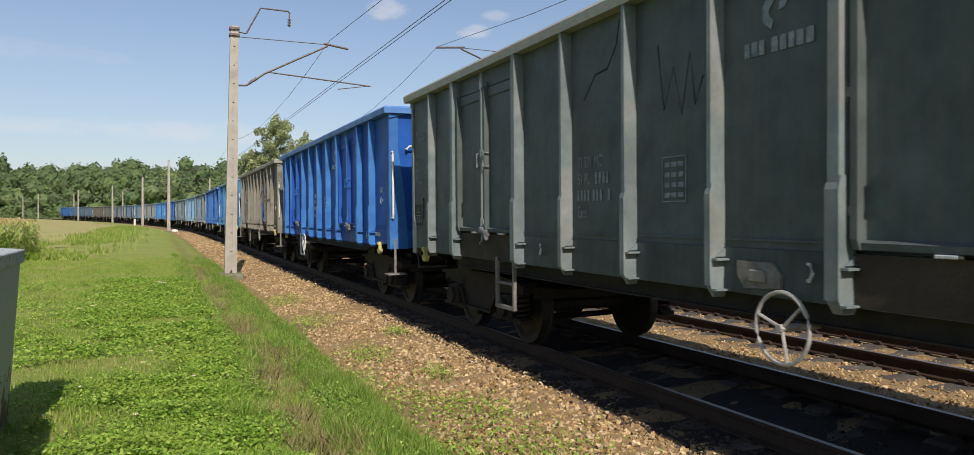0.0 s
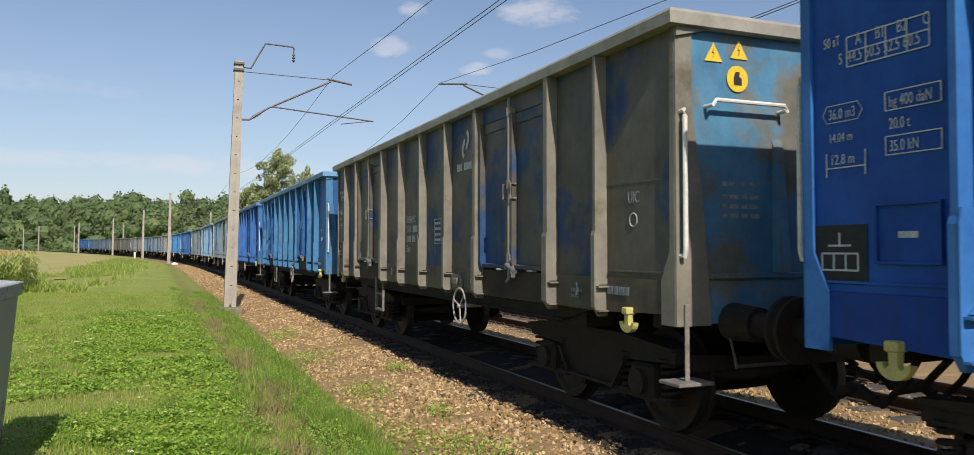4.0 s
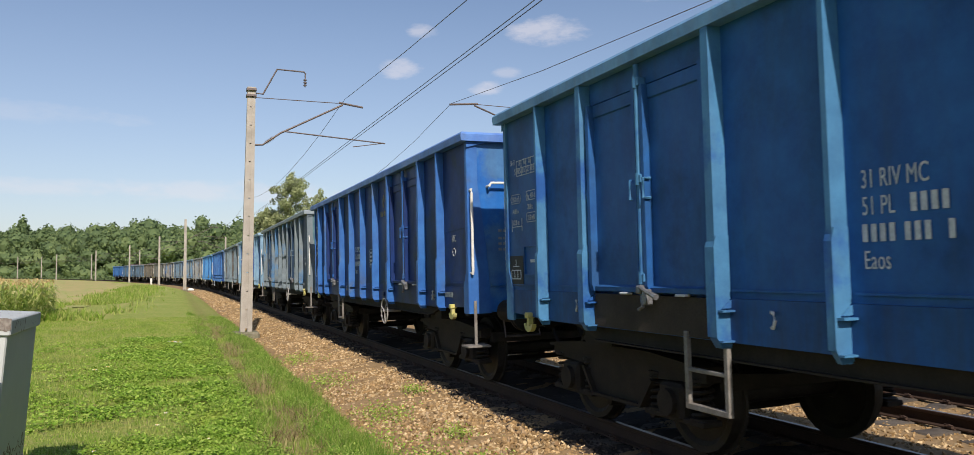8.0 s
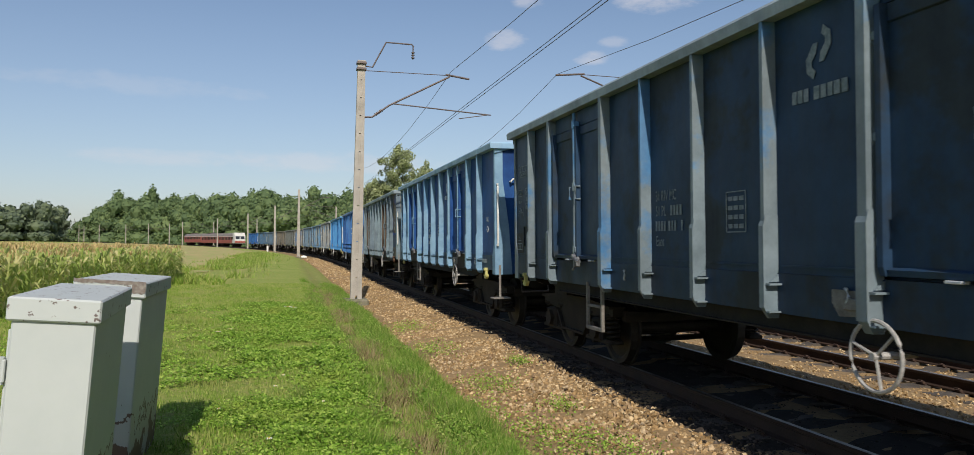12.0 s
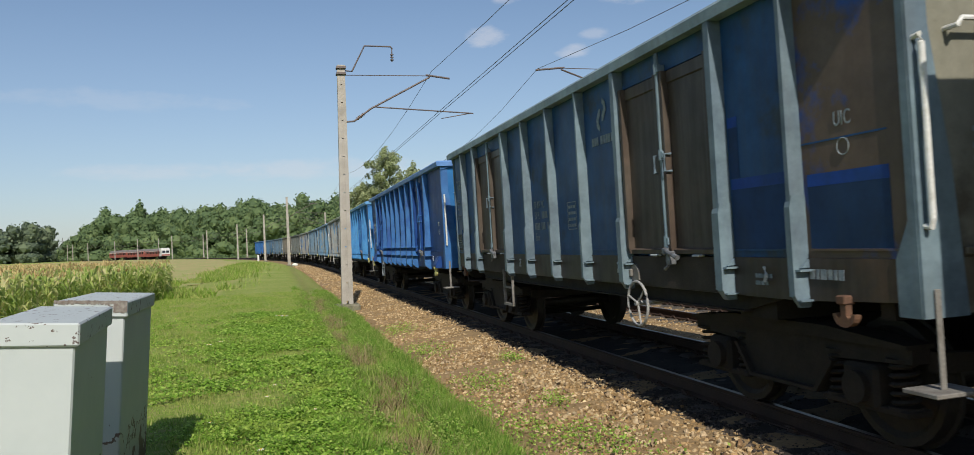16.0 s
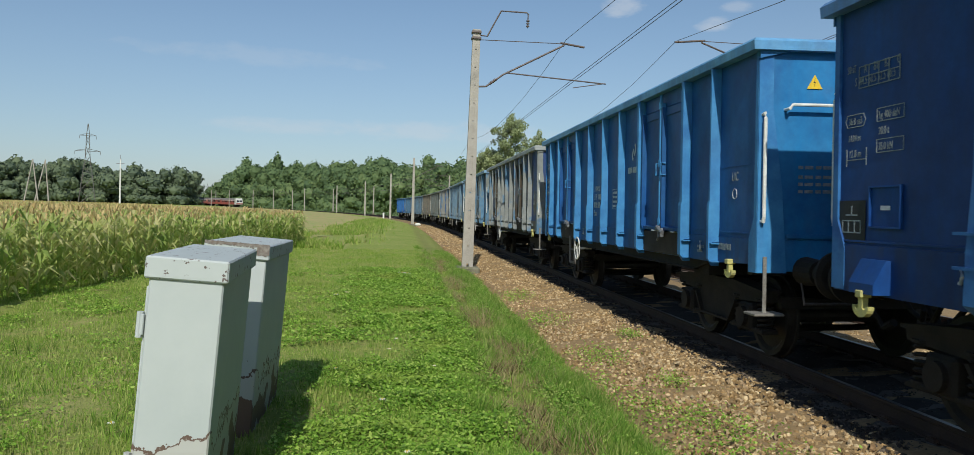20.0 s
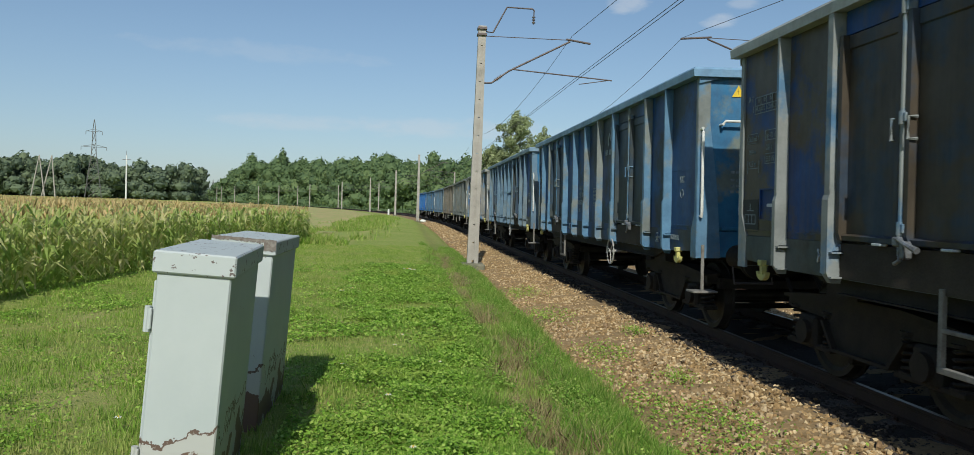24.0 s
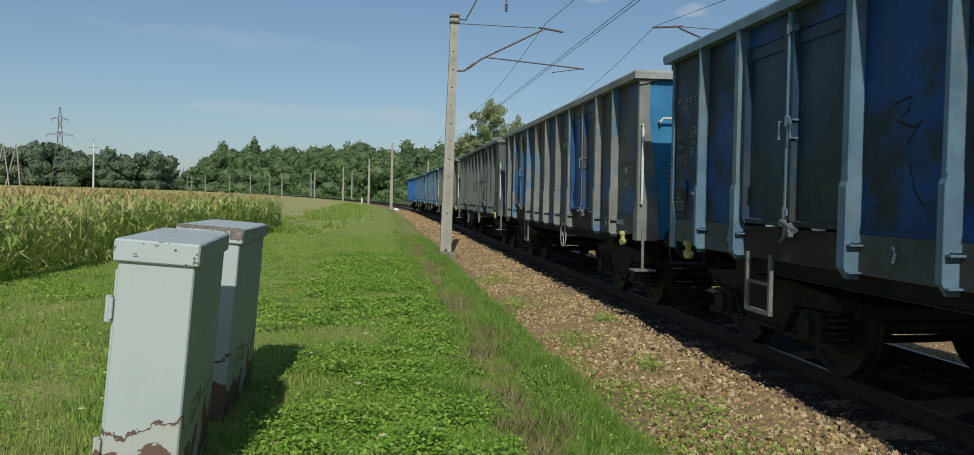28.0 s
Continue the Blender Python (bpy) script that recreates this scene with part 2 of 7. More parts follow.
M["mossy"] = plain("mossy_concrete", (0.22, 0.20, 0.15), (0.10, 0.105, 0.06), 0.95, 0, 4.0, 0.6)
M["galv"] = plain("mast_arm_steel", (0.10, 0.085, 0.085), (0.16, 0.13, 0.12), 0.6, 0.5, 8.0)
M["wire"] = plain("wire_copper", (0.14, 0.135, 0.14), (0.18, 0.17, 0.17), 0.6, 0.3, 8.0, 0.0)
M["insul"] = plain("insulator_glaze", (0.10, 0.05, 0.035), (0.06, 0.03, 0.02), 0.2, 0, 9.0, 0.0)
M["stone"] = plain("ballast_base", (0.30, 0.205, 0.105), (0.22, 0.150, 0.078), 0.95, 0, 9.0, 1.0, 0.2, 30.0)
# oily ballast, with the shade under the train darkened into its colours
M["oily_shaded"] = plain("oily_shaded_base", (0.050, 0.041, 0.034), (0.028, 0.024, 0.021), 0.95, 0, 6.0, 1.0, 0.2, 30.0)
M["oily_shaded_stones"] = island("oily_shaded_stones", (0.026, 0.022, 0.018), (0.055, 0.044, 0.036), (0.11, 0.086, 0.066), 0.95, 22.0)
M["stones"] = island("ballast_stones", (0.225, 0.145, 0.066), (0.335, 0.226, 0.112), (0.50, 0.385, 0.23), 0.95, 14.0)
M["grass"] = island("grass_blades", (0.16, 0.28, 0.036), (0.27, 0.41, 0.062), (0.48, 0.50, 0.17), 0.75, 0, 0.2, 0.42, (0.75, 0.50, 0.76, (0.46, 0.43, 0.17)))
M["clover"] = island("broad_weed_leaves", (0.13, 0.25, 0.028), (0.25, 0.43, 0.05), (0.45, 0.59, 0.13), 0.55, 0, 0.3, 0.42, (0.9, 0.52, 0.78, (0.36, 0.41, 0.08)))
M["herb"] = island("dry_brown_herbs", (0.13, 0.095, 0.05), (0.22, 0.17, 0.085), (0.17, 0.21, 0.06), 0.85, 0, 0.15, 0.2)
M["fresh"] = island("fresh_grass", (0.12, 0.25, 0.034), (0.23, 0.40, 0.055), (0.43, 0.51, 0.15), 0.75, 0, 0.2, 0.45, (1.6, 0.56, 0.76, (0.34, 0.33, 0.12)))
M["tuft"] = island("rank_grass", (0.11, 0.21, 0.033), (0.21, 0.35, 0.054), (0.42, 0.47, 0.14), 0.75, 0, 0.2, 0.45, (0.8, 0.55, 0.75, (0.30, 0.27, 0.11)))
M["dry"] = island("dry_grass", (0.28, 0.22, 0.11), (0.42, 0.34, 0.18), (0.24, 0.27, 0.10), 0.85, 0, 0.15, 0.25)
M["corn_leaf"] = island("maize_leaves", (0.30, 0.42, 0.095), (0.48, 0.56, 0.165), (0.76, 0.70, 0.36), 0.55, 0, 0.3, 0.55, (0.16, 0.52, 0.75, (0.62, 0.58, 0.24)))
M["corn_top"] = island("maize_tassels", (0.50, 0.36, 0.16), (0.64, 0.48, 0.24), (0.42, 0.35, 0.15), 0.85, 0, 0.15, 0.25)
# woodland leaves: distance haze put into the colours, paler and more even; far ones greyer
M["leaf"] = island("hazed_forest_leaves", (0.115, 0.175, 0.085), (0.150, 0.218, 0.096), (0.205, 0.275, 0.118), 0.75, 0, 0.15, 0.4)
M["leaf_hazed"] = island("hazed_far_leaves", (0.115, 0.152, 0.105), (0.148, 0.19, 0.118), (0.20, 0.245, 0.14), 0.75, 0, 0.15, 0.35)
M["leaf_pop"] = island("poplar_leaves", (0.19, 0.23, 0.11), (0.29, 0.34, 0.16), (0.42, 0.46, 0.25), 0.6, 0, 0.25, 0.3)
M["bark"] = plain("bark", (0.13, 0.105, 0.08), (0.08, 0.065, 0.05), 0.95, 0, 2.0, 0.6)
M["petal"] = plain("white_petal", (0.78, 0.78, 0.74), (0.66, 0.66, 0.6), 0.6, 0, 9.0, 0.0)
M["red"] = plain("train_red", (0.36, 0.10, 0.075), (0.29, 0.085, 0.065), 0.5, 0, 1.0, 0.05)
M["cream"] = plain("train_white", (0.62, 0.61, 0.57), (0.5, 0.5, 0.47), 0.5, 0, 1.0, 0.05)
M["roofgrey"] = plain("train_roof", (0.22, 0.20, 0.19), (0.16, 0.15, 0.14), 0.8, 0, 1.0, 0.1)
M["glass"] = plain("dark_glass", (0.02, 0.025, 0.03), (0.03, 0.035, 0.04), 0.08, 0, 3.0, 0.0, 0.6)
M["pylon"] = plain("pylon_steel", (0.20, 0.20, 0.19), (0.14, 0.13, 0.12), 0.7, 0.3, 1.0, 0.0)


def ground_material():
    m, n, l, b = material("grassland_soil", 0.95, 0, 0.15)
    v = coords(n, l, False)
    patch = noise_tex(n, l, v, 0.35, 6.0, 0.65)
    fine = noise_tex(n, l, v, 7.0, 6.0, 0.7)
    grain = noise_tex(n, l, v, 60.0, 4.0, 0.7)
    col = mix(n, l, ramp(n, l, patch, 0.35, 0.7), (0.20, 0.29, 0.045), (0.31, 0.35, 0.10))
    col = mix(n, l, ramp(n, l, fine, 0.48, 0.70), col, (0.42, 0.36, 0.15))
    col = mix(n, l, ramp(n, l, grain, 0.5, 0.9), col, (0.10, 0.145, 0.026))
    # two worn wheel tracks along the verge, and bare soil in the ditch and on its bank
    sep = n.new("ShaderNodeSeparateXYZ")
    l.new(v, sep.inputs["Vector"])
    worn = None
    for at, worn_col, amount in ((2.5, (0.40, 0.35, 0.15), 0.5), (4.1, (0.40, 0.35, 0.15), 0.5), (-1.15, (0.17, 0.14, 0.065), 0.45), (-1.75, (0.20, 0.17, 0.08), 0.35)):
        d = n.new("ShaderNodeMath")
        d.inputs[1].default_value = at
        l.new(sep.outputs["X"], d.inputs[0])
        wob = n.new("ShaderNodeMath")
        l.new(d.outputs["Value"], wob.inputs[0])
        sh = n.new("ShaderNodeMath")
        sh.operation = "MULTIPLY_ADD"
        sh.inputs[1].default_value, sh.inputs[2].default_value = 1.6, -0.8
        l.new(fine, sh.inputs[0])
        l.new(sh.outputs["Value"], wob.inputs[1])
        ab = n.new("ShaderNodeMath")
        ab.operation = "ABSOLUTE"
        l.new(wob.outputs["Value"], ab.inputs[0])
        band = ramp(n, l, ab.outputs["Value"], 0.05, 0.42, (amount, amount, amount, 1), (0, 0, 0, 1))
        col = mix(n, l, band, col, worn_col)
    l.new(col, b.inputs["Base Color"])
    bump(n, l, b, grain, 0.8, 0.03)
    return m


def stubble_material():
    m, n, l, b = material("stubble_straw", 0.95, 0, 0.15)
    v = coords(n, l, False)
    col = mix(n, l, ramp(n, l, noise_tex(n, l, v, 0.3, 6.0), 0.35, 0.7), (0.44, 0.35, 0.17), (0.36, 0.31, 0.13))
    col = mix(n, l, ramp(n, l, noise_tex(n, l, v, 14.0, 4.0, 0.7), 0.5, 0.8), col, (0.36, 0.27, 0.14))
    col = mix(n, l, ramp(n, l, noise_tex(n, l, v, 0.55, 6.0, 0.7), 0.46, 0.62), col, (0.27, 0.33, 0.10))
    l.new(col, b.inputs["Base Color"])
    return m


def cabinet_material(chip=0.735):
    """Light grey enamel, flaked off low down to bare rusty metal with a pale undercoat rim."""
    m, n, l, b = material("cabinet_enamel", 0.55, 0, 0.3)
    v = coords(n, l, False)
    col = mix(n, l, ramp(n, l, noise_tex(n, l, v, 3.0), 0.3, 0.75), (0.47, 0.50, 0.49), (0.41, 0.445, 0.44))
    sep = n.new("ShaderNodeSeparateXYZ")
    l.new(v, sep.inputs["Vector"])
    low = n.new("ShaderNodeMapRange")
    low.inputs["From Min"].default_value, low.inputs["From Max"].default_value = 0.60, 0.28
    low.inputs["To Min"].default_value, low.inputs["To Max"].default_value = -0.26, 0.24
    l.new(sep.outputs["Z"], low.inputs["Value"])
    add = n.new("ShaderNodeMath")
    l.new(noise_tex(n, l, v, 4.6, 5.0, 0.55), add.inputs[0])
    l.new(low.outputs["Result"], add.inputs[1])
    flake = add.outputs["Value"]
    col = mix(n, l, ramp(n, l, flake, 0.494, 0.500), col, (0.13, 0.085, 0.065))
    col = mix(n, l, ramp(n, l, flake, 0.526, 0.534), col, (0.44, 0.44, 0.41))
    col = mix(n, l, ramp(n, l, flake, 0.735, 0.745), col, (0.15, 0.095, 0.07))
    chips = ramp(n, l, noise_tex(n, l, v, 26.0 if chip > 0.7 else 21.0, 3.0, 0.6), chip, chip + 0.01)
    col = mix(n, l, chips, col, (0.14, 0.11, 0.10))
    l.new(col, b.inputs["Base Color"])
    bump(n, l, b, flake, 0.15, 0.01)
    return m


M["ground"], M["stubble"], M["cabinet"], M["lid"] = ground_material(), stubble_material(), cabinet_material(), cabinet_material(0.625)


# ---- building helpers ----
def part(name, me, mat, parent, label="", at=None):
    """Links a mesh (or a bmesh) as one object under a thing or part, with its own material."""
    if isinstance(me, bmesh.types.BMesh):
        bm, me = me, bpy.data.meshes.new(name)
        bm.to_mesh(me)
        bm.free()
    ob = new(name, me)
    if not me.materials:
        me.materials.append(mat)
    elif me.materials[0] != mat:
        ob.material_slots[0].link = "OBJECT"
        ob.material_slots[0].material = mat
    ob.parent = parent
    if at is not None:
        ob.matrix_basis = at
    return tagged(ob, label=label)


def thing(name, label, category, m=None, group="", kind=""):
    ob = new(name)
    ob.empty_display_size = 0.2
    if m is not None:
        ob.matrix_basis = m
    return tagged(ob, label, category, group, kind)


def box(bm, x0, y0, z0, x1, y1, z1, bevel=0.0, m=None):
    r = bmesh.ops.create_cube(bm, size=1.0)
    vs = r["verts"]
    bmesh.ops.scale(bm, vec=(x1 - x0, y1 - y0, z1 - z0), verts=vs)
    bmesh.ops.translate(bm, vec=((x0 + x1) / 2, (y0 + y1) / 2, (z0 + z1) / 2), verts=vs)
    if bevel:
        es = list({e for v in vs for e in v.link_edges})
        r = bmesh.ops.bevel(bm, geom=es, offset=bevel, segments=1, affect="EDGES", profile=0.5)
        vs = list({v for v in r["verts"]} | {v for v in vs if v.is_valid})
    if m is not None:
        bmesh.ops.transform(bm, matrix=m, verts=vs)
    return vs


def prism(bm, outline, axis, a, b):
    """An outline of (u, v) pairs drawn out along an axis from a to b."""
    def at(u, v, w):
        return {"x": (w, u, v), "y": (u, w, v), "z": (u, v, w)}[axis]
    lo = [bm.verts.new(at(u, v, a)) for u, v in outline]
    hi = [bm.verts.new(at(u, v, b)) for u, v in outline]
    k = len(outline)
    bm.faces.new(lo)
    bm.faces.new(hi[::-1])
    for i in range(k):
        bm.faces.new((lo[(i + 1) % k], lo[i], hi[i], hi[(i + 1) % k]))
    bmesh.ops.recalc_face_normals(bm, faces=list({f for v in lo + hi for f in v.link_faces}))
    return lo + hi


def rod(bm, pts, r, sides=8, closed=False):
    """A round bar along a line of points."""
    pts = [Vector(p) for p in pts]
    rings = []
    k = len(pts)
    for i, p in enumerate(pts):
        a = pts[i - 1] if i or closed else p
        b = pts[(i + 1) % k] if i < k - 1 or closed else p
        d = (b - a).normalized()
        up = Vector((0, 0, 1)) if abs(d.z) < 0.95 else Vector((0, 1, 0))
        u = d.cross(up).normalized()
        w = u.cross(d)
        rr = r[i] if isinstance(r, (list, tuple)) else r
        rings.append([bm.verts.new(p + (u * math.cos(q) + w * math.sin(q)) * rr) for q in (math.tau * j / sides for j in range(sides))])
    for i in range(k if closed else k - 1):
        a, b = rings[i], rings[(i + 1) % k]
        for j in range(sides):
            bm.faces.new((a[j], a[(j + 1) % sides], b[(j + 1) % sides], b[j]))
    if not closed:
        bm.faces.new(rings[0][::-1])
        bm.faces.new(rings[-1])
    return [v for ring in rings for v in ring]


def mesh_of(name, verts, faces, smooth=False):
    me = bpy.data.meshes.new(name)
    me.from_pydata([tuple(v) for v in verts], [], [tuple(f) for f in faces]) if not isinstance(verts, np.ndarray) else me.from_pydata(verts.tolist(), [], faces.tolist() if isinstance(faces, np.ndarray) else faces)
    if smooth:
        me.shade_smooth()
    return me


def stuff(name, me, mat, label, category):
    ob = new(name, me)
    me.materials.append(mat)
    return tagged(ob, label, category, kind="stuff")


# ---- plan of the line: straight past the camera, then a long left-hand curve ----
TRACK_X, CURVE_AT, EASE, RADIUS, CURVE_END = 5.095, 37.0, 57.0, 610.0, 400.0
_s = np.linspace(-120.0, 760.0, 8801)
_k = np.clip((_s - CURVE_AT) / EASE, 0, 1) / RADIUS * np.clip((CURVE_END + 40 - _s) / 80, 0, 1)
_h = np.cumsum(_k) * 0.1
_x = np.cumsum(-np.sin(_h)) * 0.1
_y = np.cumsum(np.cos(_h)) * 0.1
_x += TRACK_X - np.interp(0, _s, _x)
_y -= np.interp(0, _s, _y)
CANT = radians(0.9)


def rise(s):
    s = np.minimum(s, 460.0)
    return 0.003 * np.maximum(s, 0) + 0.77e-5 * np.maximum(s - 20, 0) ** 2


def along(s, off=0.0):
    """Place (x, y, z of the rail tops) and heading at s metres along the near track, off metres to its right."""
    h = np.interp(s, _s, _h)
    return np.interp(s, _s, _x) + off * np.cos(h), np.interp(s, _s, _y) + off * np.sin(h), rise(s), h


_cs, _cx, _cy = _s[::20], _x[::20], _y[::20]


def nearest(x, y):
    """For many points: metres along the line and metres to its right."""
    x, y = np.asarray(x, float), np.asarray(y, float)
    s, off = np.empty(len(x)), np.empty(len(x))
    for i in range(0, len(x), 4000):
        dx, dy = x[i:i + 4000, None] - _cx, y[i:i + 4000, None] - _cy
        j = np.argmin(dx * dx + dy * dy, axis=1)
        r = np.arange(len(j))
        h = np.interp(_cs[j], _s, _h)
        s[i:i + 4000] = _cs[j] - dx[r, j] * np.sin(h) + dy[r, j] * np.cos(h)
        off[i:i + 4000] = dx[r, j] * np.cos(h) + dy[r, j] * np.sin(h)
    return s, off


def land(x, y):
    """Height of the ground: flat verge, shallow ditch at the ballast, low bed under the tracks."""
    s, off = nearest(x, y)
    prof = np.interp(off, [-30, -6.0, -4.5, -4.05, -3.6, -3.2, -2.7, 7.5, 10.4, 13.6, 16, 40], [0.0, 0.03, 0.0, -0.14, -0.12, -0.20, -0.60, -0.60, -0.72, -1.05, -1.4, -1.2])
    bumps = 0.03 * np.sin(x * 1.3 + 0.7 * y) * np.sin(y * 0.9 - 0.4 * x) * np.clip((-off - 3.0) / 1.0, 0, 1)
    ruts = -0.035 * np.exp(-((off + 7.7) / 0.35) ** 2) - 0.035 * np.exp(-((off + 9.3) / 0.35) ** 2)
    return rise(s) + prof + bumps + ruts


# ---- ground ----
def build_ground():
    gx = np.unique(np.concatenate([np.linspace(-900, -60, 30), np.linspace(-60, -8, 50), np.arange(-8, 6, 0.25), np.linspace(6, 40, 24), np.linspace(40, 900, 30)]))
    gy = np.unique(np.concatenate([np.linspace(-300, -10, 14), np.arange(-10, 30, 0.5), np.linspace(30, 140, 90), np.linspace(140, 460, 110), np.linspace(460, 1500, 20)]))
    X, Y = np.meshgrid(gx, gy)
    Z = land(X.ravel(), Y.ravel())
    v = np.stack([X.ravel(), Y.ravel(), Z], 1)
    nx, ny = len(gx), len(gy)
    i, j = np.meshgrid(np.arange(nx - 1), np.arange(ny - 1))
    a = (j * nx + i).ravel()
    f = np.stack([a, a + 1, a + nx + 1, a + nx], 1)
    me = mesh_of("ground", v, f, True)
    me.materials.append(M["ground"])
    tagged(new("ground", me), "uneven green meadow verge beside the railway", "ground", kind="structure")


build_ground()


def strip(offs, zs, s0, s1, step, jitter=0.0, seed=1):
    """A band along the line: offsets from the track's centre and their heights over the rails' foot level."""
    rng = np.random.default_rng(seed)
    s = np.arange(s0, s1 + step / 2, step)
    k = len(offs)
    V = []
    for o, z in zip(offs, zs):
        x, y, r, h = along(s, o)
        V.append(np.stack([x, y, r + z + rng.normal(0, jitter, len(s))], 1))
    V = np.stack(V, 1).reshape(-1, 3)
    a = (np.arange(len(s) - 1)[:, None] * k + np.arange(k - 1)).ravel()
    return V, np.stack([a, a + 1, a + k + 1, a + k], 1)


def join(parts):
    V, Fc, base = [], [], 0
    for v, f in parts:
        V.append(v)
        Fc.append(f + base)
        base += len(v)
    return np.concatenate(V), np.concatenate(Fc)


TRACK_GAP, SECOND_DROP = 4.05, -0.12
bed_offs = [-3.35, -2.9, -2.4, -1.9, -1.5, -1.2, -0.9, -0.4, 0, 0.4, 0.9, 1.3, 1.8, 2.4, 2.9, 3.4, 4.05, 4.7, 5.3, 6.2, 10.4, 14.0]
bed_zs = [-0.40, -0.28, -0.23, -0.20, -0.185, -0.185, -0.20, -0.21, -0.21, -0.2, -0.19, -0.19, -0.2, -0.27, -0.30, -0.32, -0.33, -0.33, -0.32, -0.36, -0.62, -0.95]
me = mesh_of("ballast_bed", *join([strip(bed_offs, bed_zs, -40, 40, 0.25, 0.012), strip(bed_offs, bed_zs, 40, 520, 2.0, 0.012, 2)]))
me.materials.append(M["stone"])
# strip under the wagons: oil and the train's shade in one dark colour
oil_shade_offs = [-1.34, -0.9, -0.4, 0, 0.4, 0.9, 1.25]
oil_shade_zs = [-0.182, -0.192, -0.20, -0.20, -0.192, -0.184, -0.184]
oil_shade = mesh_of("track_bed", *join([strip(oil_shade_offs, oil_shade_zs, -40, 40, 0.25, 0.008, 3), strip(oil_shade_offs, oil_shade_zs, 40, 520, 2.0, 0.004, 4)]))
oil_shade.materials.append(M["oily_shaded"])
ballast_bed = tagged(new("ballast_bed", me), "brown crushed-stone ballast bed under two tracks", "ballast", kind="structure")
part("track_bed", oil_shade, M["oily_shaded"], ballast_bed, "oily ballast between the rails, darkened for the train's shade")

# rails
RAIL = [(-0.065, -0.165), (0.065, -0.165), (0.065, -0.15), (0.012, -0.135), (0.010, -0.045), (0.034, -0.032), (0.036, -0.006), (0.026, 0.0), (-0.026, 0.0), (-0.036, -0.006), (-0.034, -0.032), (-0.010, -0.045), (-0.012, -0.135), (-0.065, -0.15)]


def rail_mesh(off, dz):
    s = np.concatenate([np.arange(-40, 37, 11.0), np.arange(37, 521, 4.0)])
    k = len(RAIL)
    V = []
    for u, w in RAIL:
        x, y, r, h = along(s, off + u)
        V.append(np.stack([x, y, r + w + dz], 1))
    V = np.stack(V, 1).reshape(-1, 3)
    i = np.arange(len(s) - 1)[:, None] * k
    j = np.arange(k)
    f = np.stack([i + j, i + (j + 1) % k, i + k + (j + 1) % k, i + k + j], -1).reshape(-1, 4)
    me = mesh_of("rail", V, f)
    me.materials.append(M["rail"])
    me.materials.append(M["rail_head"])
    me.polygons.foreach_set("material_index", np.array([1 if 7 <= q % k < 8 else 0 for q in range(len(f))], dtype=np.int32))
    return me


tracks = []
for off, dz, lab in ((0.0, 0.0, "near railway track on concrete sleepers in ballast"), (TRACK_GAP, SECOND_DROP, "second railway track with rusty-sided rails on concrete sleepers")):
    tr = thing("railway_track", lab, "railway track", kind="structure")
    tracks.append((tr, off, dz))
    for o in (-0.7525, 0.7525):
        ob = new("rail", rail_mesh(off + o, dz + o * math.sin(CANT) * (1 if off == 0 else 0)))
        ob.parent = tr


def sleeper_bm():
    bm = bmesh.new()
    prism(bm, [(-1.3, -0.18), (1.3, -0.18), (1.3, -0.03), (1.27, 0.0), (0.5, 0.0), (0.42, -0.035), (-0.42, -0.035), (-0.5, 0.0), (-1.27, 0.0), (-1.3, -0.03)], "y", -0.13, 0.13)
    return bm


def mesh_from(name, bm):
    me = bpy.data.meshes.new(name)
    bm.to_mesh(me)
    bm.free()
    return me


SLEEPER = mesh_from("sleeper", sleeper_bm())
bm = bmesh.new()
box(bm, -0.10, -0.075, 0, 0.10, 0.075, 0.014)
for sx in (-1, 1):
    box(bm, sx * 0.085 - 0.022, -0.05, 0.01, sx * 0.085 + 0.022, 0.05, 0.04, 0.006)
    rod(bm, [(sx * 0.085, -0.045, 0.045), (sx * 0.12, -0.03, 0.06), (sx * 0.12, 0.03, 0.06), (sx * 0.085, 0.045, 0.045)], 0.009, 6)
CLIP = mesh_from("rail_clip", bm)


def lay_sleepers():
    for tr, off, dz in tracks:
        far = []
        verts = np.array([v.co for v in SLEEPER.vertices])
        faces = [list(p.vertices) for p in SLEEPER.polygons]
        for q in range(0, 760):
            s = -8.0 + 0.6 * q
            x, y, z, h = along(s, off)
            m = pose(float(x), float(y), float(z) + dz - 0.168, 0, math.degrees(-CANT) if off == 0 else 0, math.degrees(float(h)))
            if s < 60:
                sl = part("sleeper", SLEEPER, M["sleeper"], tr, "", m)
                if s < 26:
                    for o in (-0.7525, 0.7525):
                        part("rail_clip", CLIP, M["clip"], sl, "", pose(o, 0, 0.0))
            elif s < 420:
                far.append((np.array([m @ Vector(v) for v in verts]), faces))
        V, Fc, base = [], [], 0
        for v, f in far:
            V.append(v)
            Fc += [[i + base for i in g] for g in f]
            base += len(v)
        me = mesh_of("far_sleepers", np.concatenate(V), Fc)
        ob = part("far_sleepers", me, M["sleeper"], tr, "")
        tagged(ob, kind="stuff")


# ---- goods wagons ----
RIM, HALF = 3.435, 1.40
MESHES = {}


def cached(key, build):
    if key not in MESHES:
        bm = bmesh.new()
        build(bm)
        MESHES[key] = mesh_from(key.split("|")[0], bm)
    return MESHES[key]


